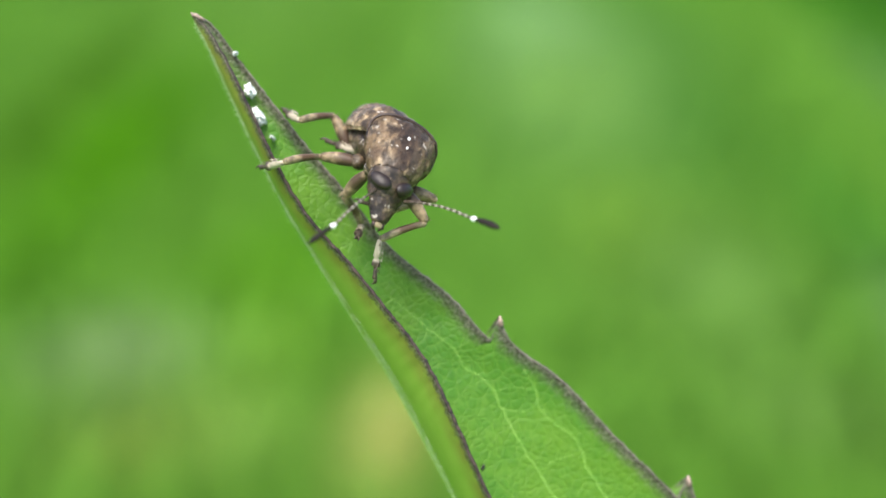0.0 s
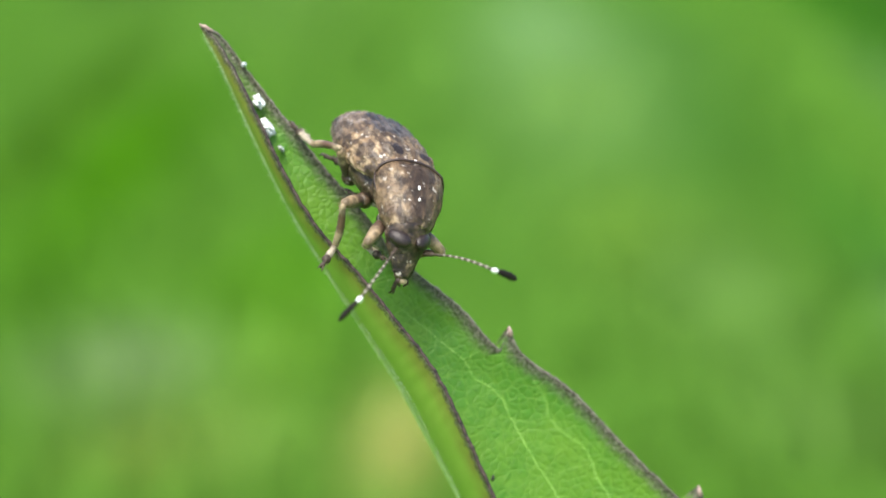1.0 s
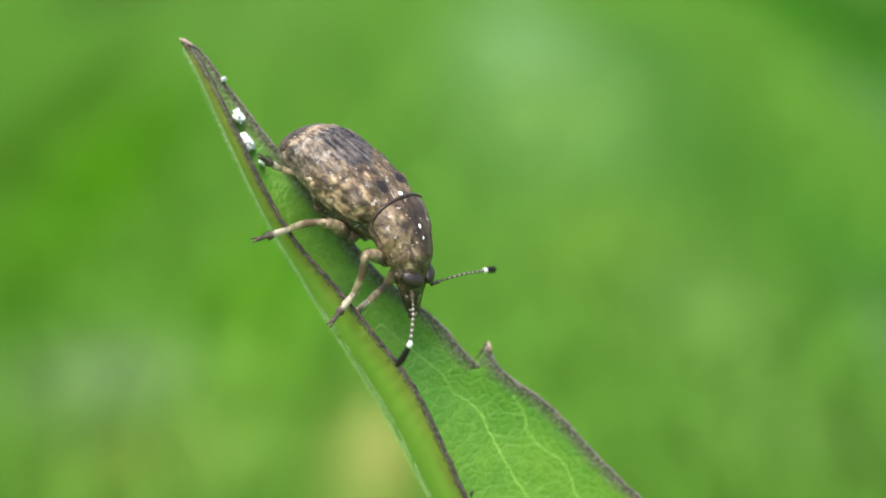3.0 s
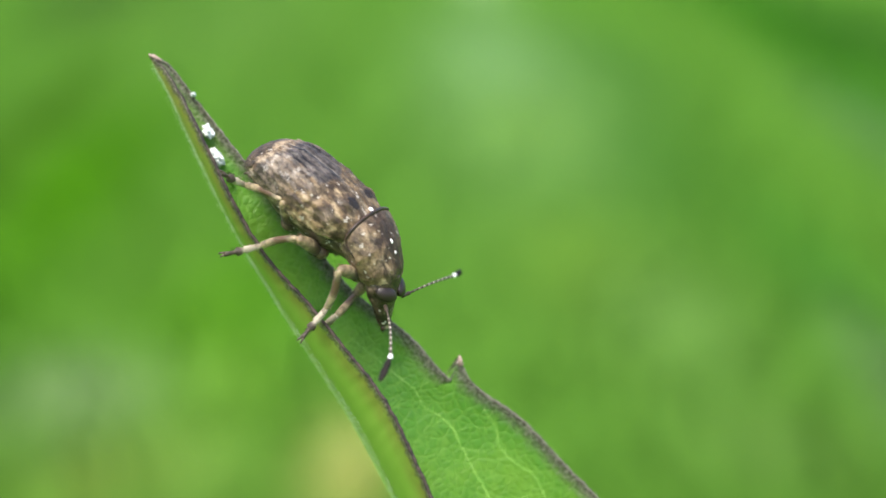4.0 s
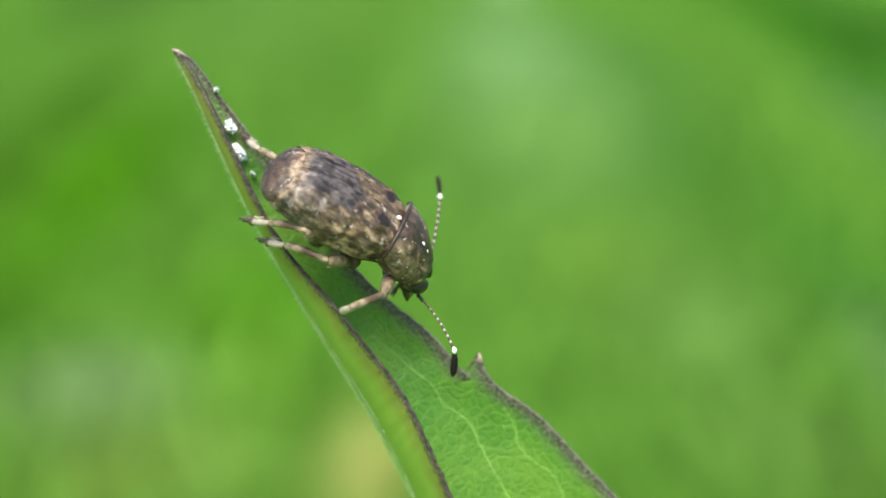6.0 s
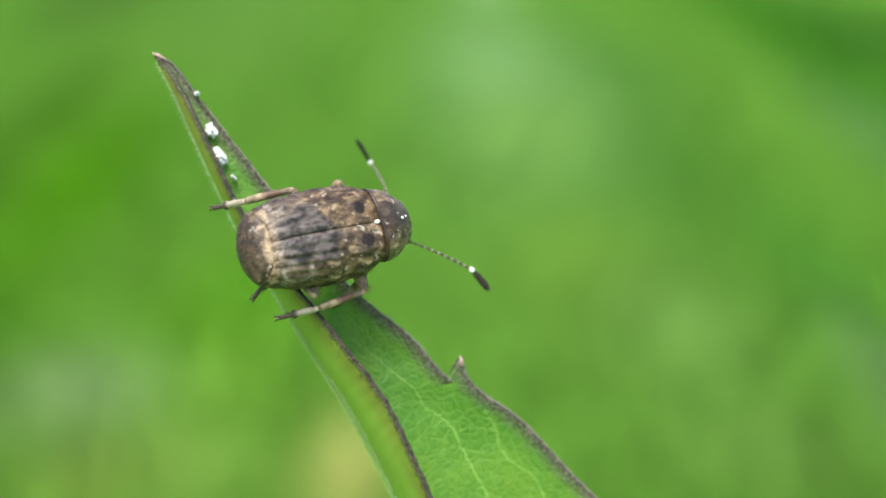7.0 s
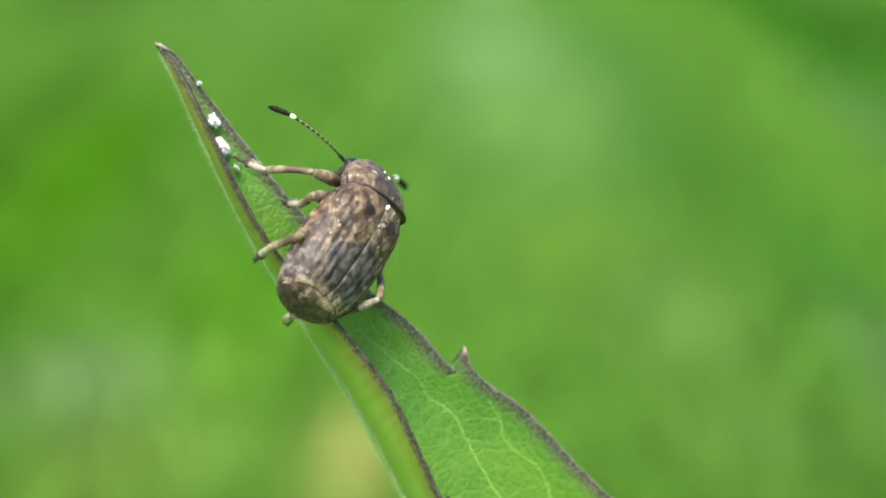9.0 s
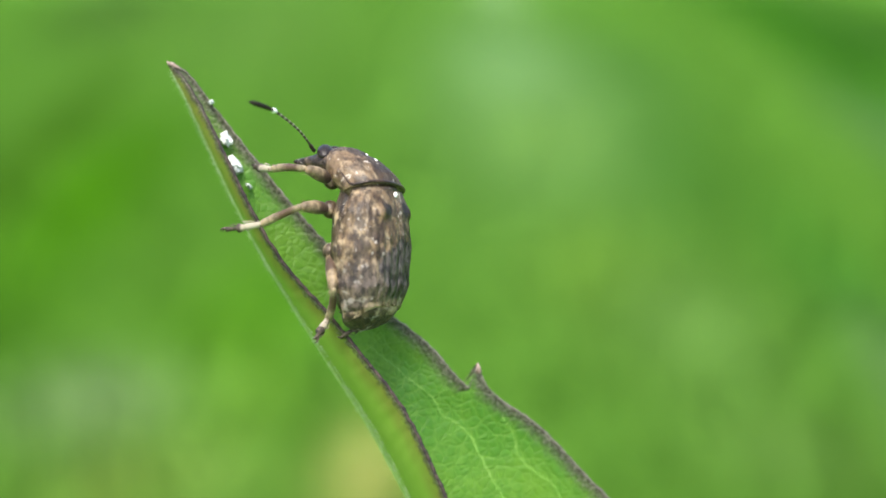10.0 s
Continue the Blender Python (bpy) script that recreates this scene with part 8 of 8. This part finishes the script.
LEFT_CLUB_ROWS = [
    (0, mm(-1.954, 3.463, -0.996, 19.8, 15.8, 45.9)),
    (0.25, mm(-1.711, 3.609, -0.786, 18.6, 14.7, 80.9)),
    (0.5, mm(-1.214, 3.754, -0.463, 2.9, 11.2, 100.5)),
    (0.75, mm(-1.081, 3.830, -0.374, 2.3, 12.2, 94.8)),
    (1, mm(-0.970, 3.935, -0.352, 0.6, 12.7, 92.6)),
    (1.25, mm(-2.443, 2.862, -0.822, -30.6, 8.7, 133.9)),
    (1.5, mm(-2.715, 1.913, -1.575, -5.0, 11.1, 85.7)),
    (1.75, mm(-2.669, 2.183, -1.611, -10.6, 9.4, 79.7)),
    (2, mm(-2.624, 2.427, -1.651, -14.2, 7.3, 74.9)),
    (2.25, mm(-2.626, 2.419, -1.641, -13.6, 7.4, 75.2)),
    (2.5, mm(-2.664, 2.373, -1.619, -12.2, 7.5, 77.4)),
    (2.75, mm(-2.685, 2.322, -1.571, -10.4, 7.6, 80.4)),
    (3, mm(-2.686, 2.280, -1.509, -8.6, 7.6, 83.4)),
    (3.25, mm(-2.704, 2.254, -1.473, -7.0, 7.5, 85.5)),
    (3.5, mm(-2.716, 2.271, -1.460, -6.3, 7.3, 85.6)),
    (3.75, mm(-2.750, 2.293, -1.387, -7.2, 7.2, 87.3)),
    (4, mm(-2.798, 2.263, -1.318, -7.9, 7.0, 89.4)),
    (4.25, mm(-2.824, 2.214, -1.385, -6.7, 7.7, 88.6)),
    (4.5, mm(-2.828, 2.162, -1.460, -5.7, 8.3, 87.6)),
    (4.75, mm(-2.804, 2.091, -1.502, -3.2, 7.5, 89.0)),
    (5, mm(-2.767, 2.104, -1.582, -2.0, 6.8, 89.7)),
    (5.25, mm(-2.844, 1.673, -1.417, 3.3, 7.2, 100.0)),
    (5.5, mm(-2.888, 1.349, -1.269, 7.4, 6.9, 108.2)),
    (5.75, mm(-2.902, 1.247, -1.233, 4.7, 8.5, 108.8)),
    (6, mm(-2.935, 1.244, -1.170, 2.6, 9.8, 107.5)),
    (6.2, mm(-2.906, 1.701, -2.383, -23.1, 12.4, 91.4)),
    (6.25, mm(-2.905, 1.701, -2.438, -23.3, 12.8, 91.6)),
    (6.5, mm(-2.795, 1.713, -2.802, -17.1, 14.7, 97.3)),
    (6.75, mm(-2.572, 1.730, -3.259, -0.6, 16.5, 107.5)),
    (7, mm(-2.303, 1.701, -3.632, 14.1, 17.9, 114.1)),
    (7.25, mm(-2.137, 1.645, -3.838, 20.9, 19.3, 115.3)),
    (7.3, mm(-2.128, 1.629, -3.845, 21.5, 19.6, 115.0)),
    (7.5, mm(-2.047, 1.389, -4.006, 27.6, 17.9, 126.1)),
    (7.75, mm(-2.021, 1.436, -4.021, 12.0, 19.4, 118.0)),
    (8, mm(-1.997, 1.497, -4.008, -6.4, 20.6, 106.9)),
    (8.25, mm(-1.689, 1.509, -4.218, -12.6, 22.5, 104.3)),
    (8.5, mm(-1.319, 1.542, -4.400, -18.5, 24.6, 101.9)),
    (8.75, mm(-2.732, 0.700, -2.575, -59.2, 25.9, 90.4)),
    (9, mm(-2.679, 0.644, -1.859, -65.1, 20.7, 43.6)),
    (9.25, mm(-2.708, 0.630, -1.998, -42.4, 29.0, 76.3)),
    (9.5, mm(-2.720, 0.602, -2.227, -13.3, 29.8, 100.4)),
    (9.75, mm(-2.665, 1.381, -2.086, -17.6, 27.3, 82.2)),
    (10, mm(-2.476, 1.995, -1.932, -13.0, 23.9, 68.9)),
]


def motions():
    walk(BEETLE, BODY_ROWS)
    walk(MOVING["thorax"], THORAX_ROWS)
    walk(MOVING["head"], HEAD_ROWS)
    for key, rows in (
            (("right", "front"), (RIGHT_FRONT_FEMUR_ROWS, RIGHT_FRONT_TIBIA_ROWS, RIGHT_FRONT_TARSUS_ROWS)),
            (("right", "middle"), (RIGHT_MIDDLE_FEMUR_ROWS, RIGHT_MIDDLE_TIBIA_ROWS, RIGHT_MIDDLE_TARSUS_ROWS)),
            (("right", "hind"), (RIGHT_HIND_FEMUR_ROWS, RIGHT_HIND_TIBIA_ROWS, RIGHT_HIND_TARSUS_ROWS)),
            (("left", "front"), (LEFT_FRONT_FEMUR_ROWS, LEFT_FRONT_TIBIA_ROWS, LEFT_FRONT_TARSUS_ROWS)),
            (("left", "middle"), (LEFT_MIDDLE_FEMUR_ROWS, LEFT_MIDDLE_TIBIA_ROWS, LEFT_MIDDLE_TARSUS_ROWS)),
            (("left", "hind"), (LEFT_HIND_FEMUR_ROWS, LEFT_HIND_TIBIA_ROWS, LEFT_HIND_TARSUS_ROWS)),
            (("right", "antenna"), (RIGHT_FLAGELLUM_ROWS, RIGHT_CLUB_ROWS)),
            (("left", "antenna"), (LEFT_FLAGELLUM_ROWS, LEFT_CLUB_ROWS))):
        for limb, poses in zip(MOVING[key], rows):
            walk(limb, poses)


motions()
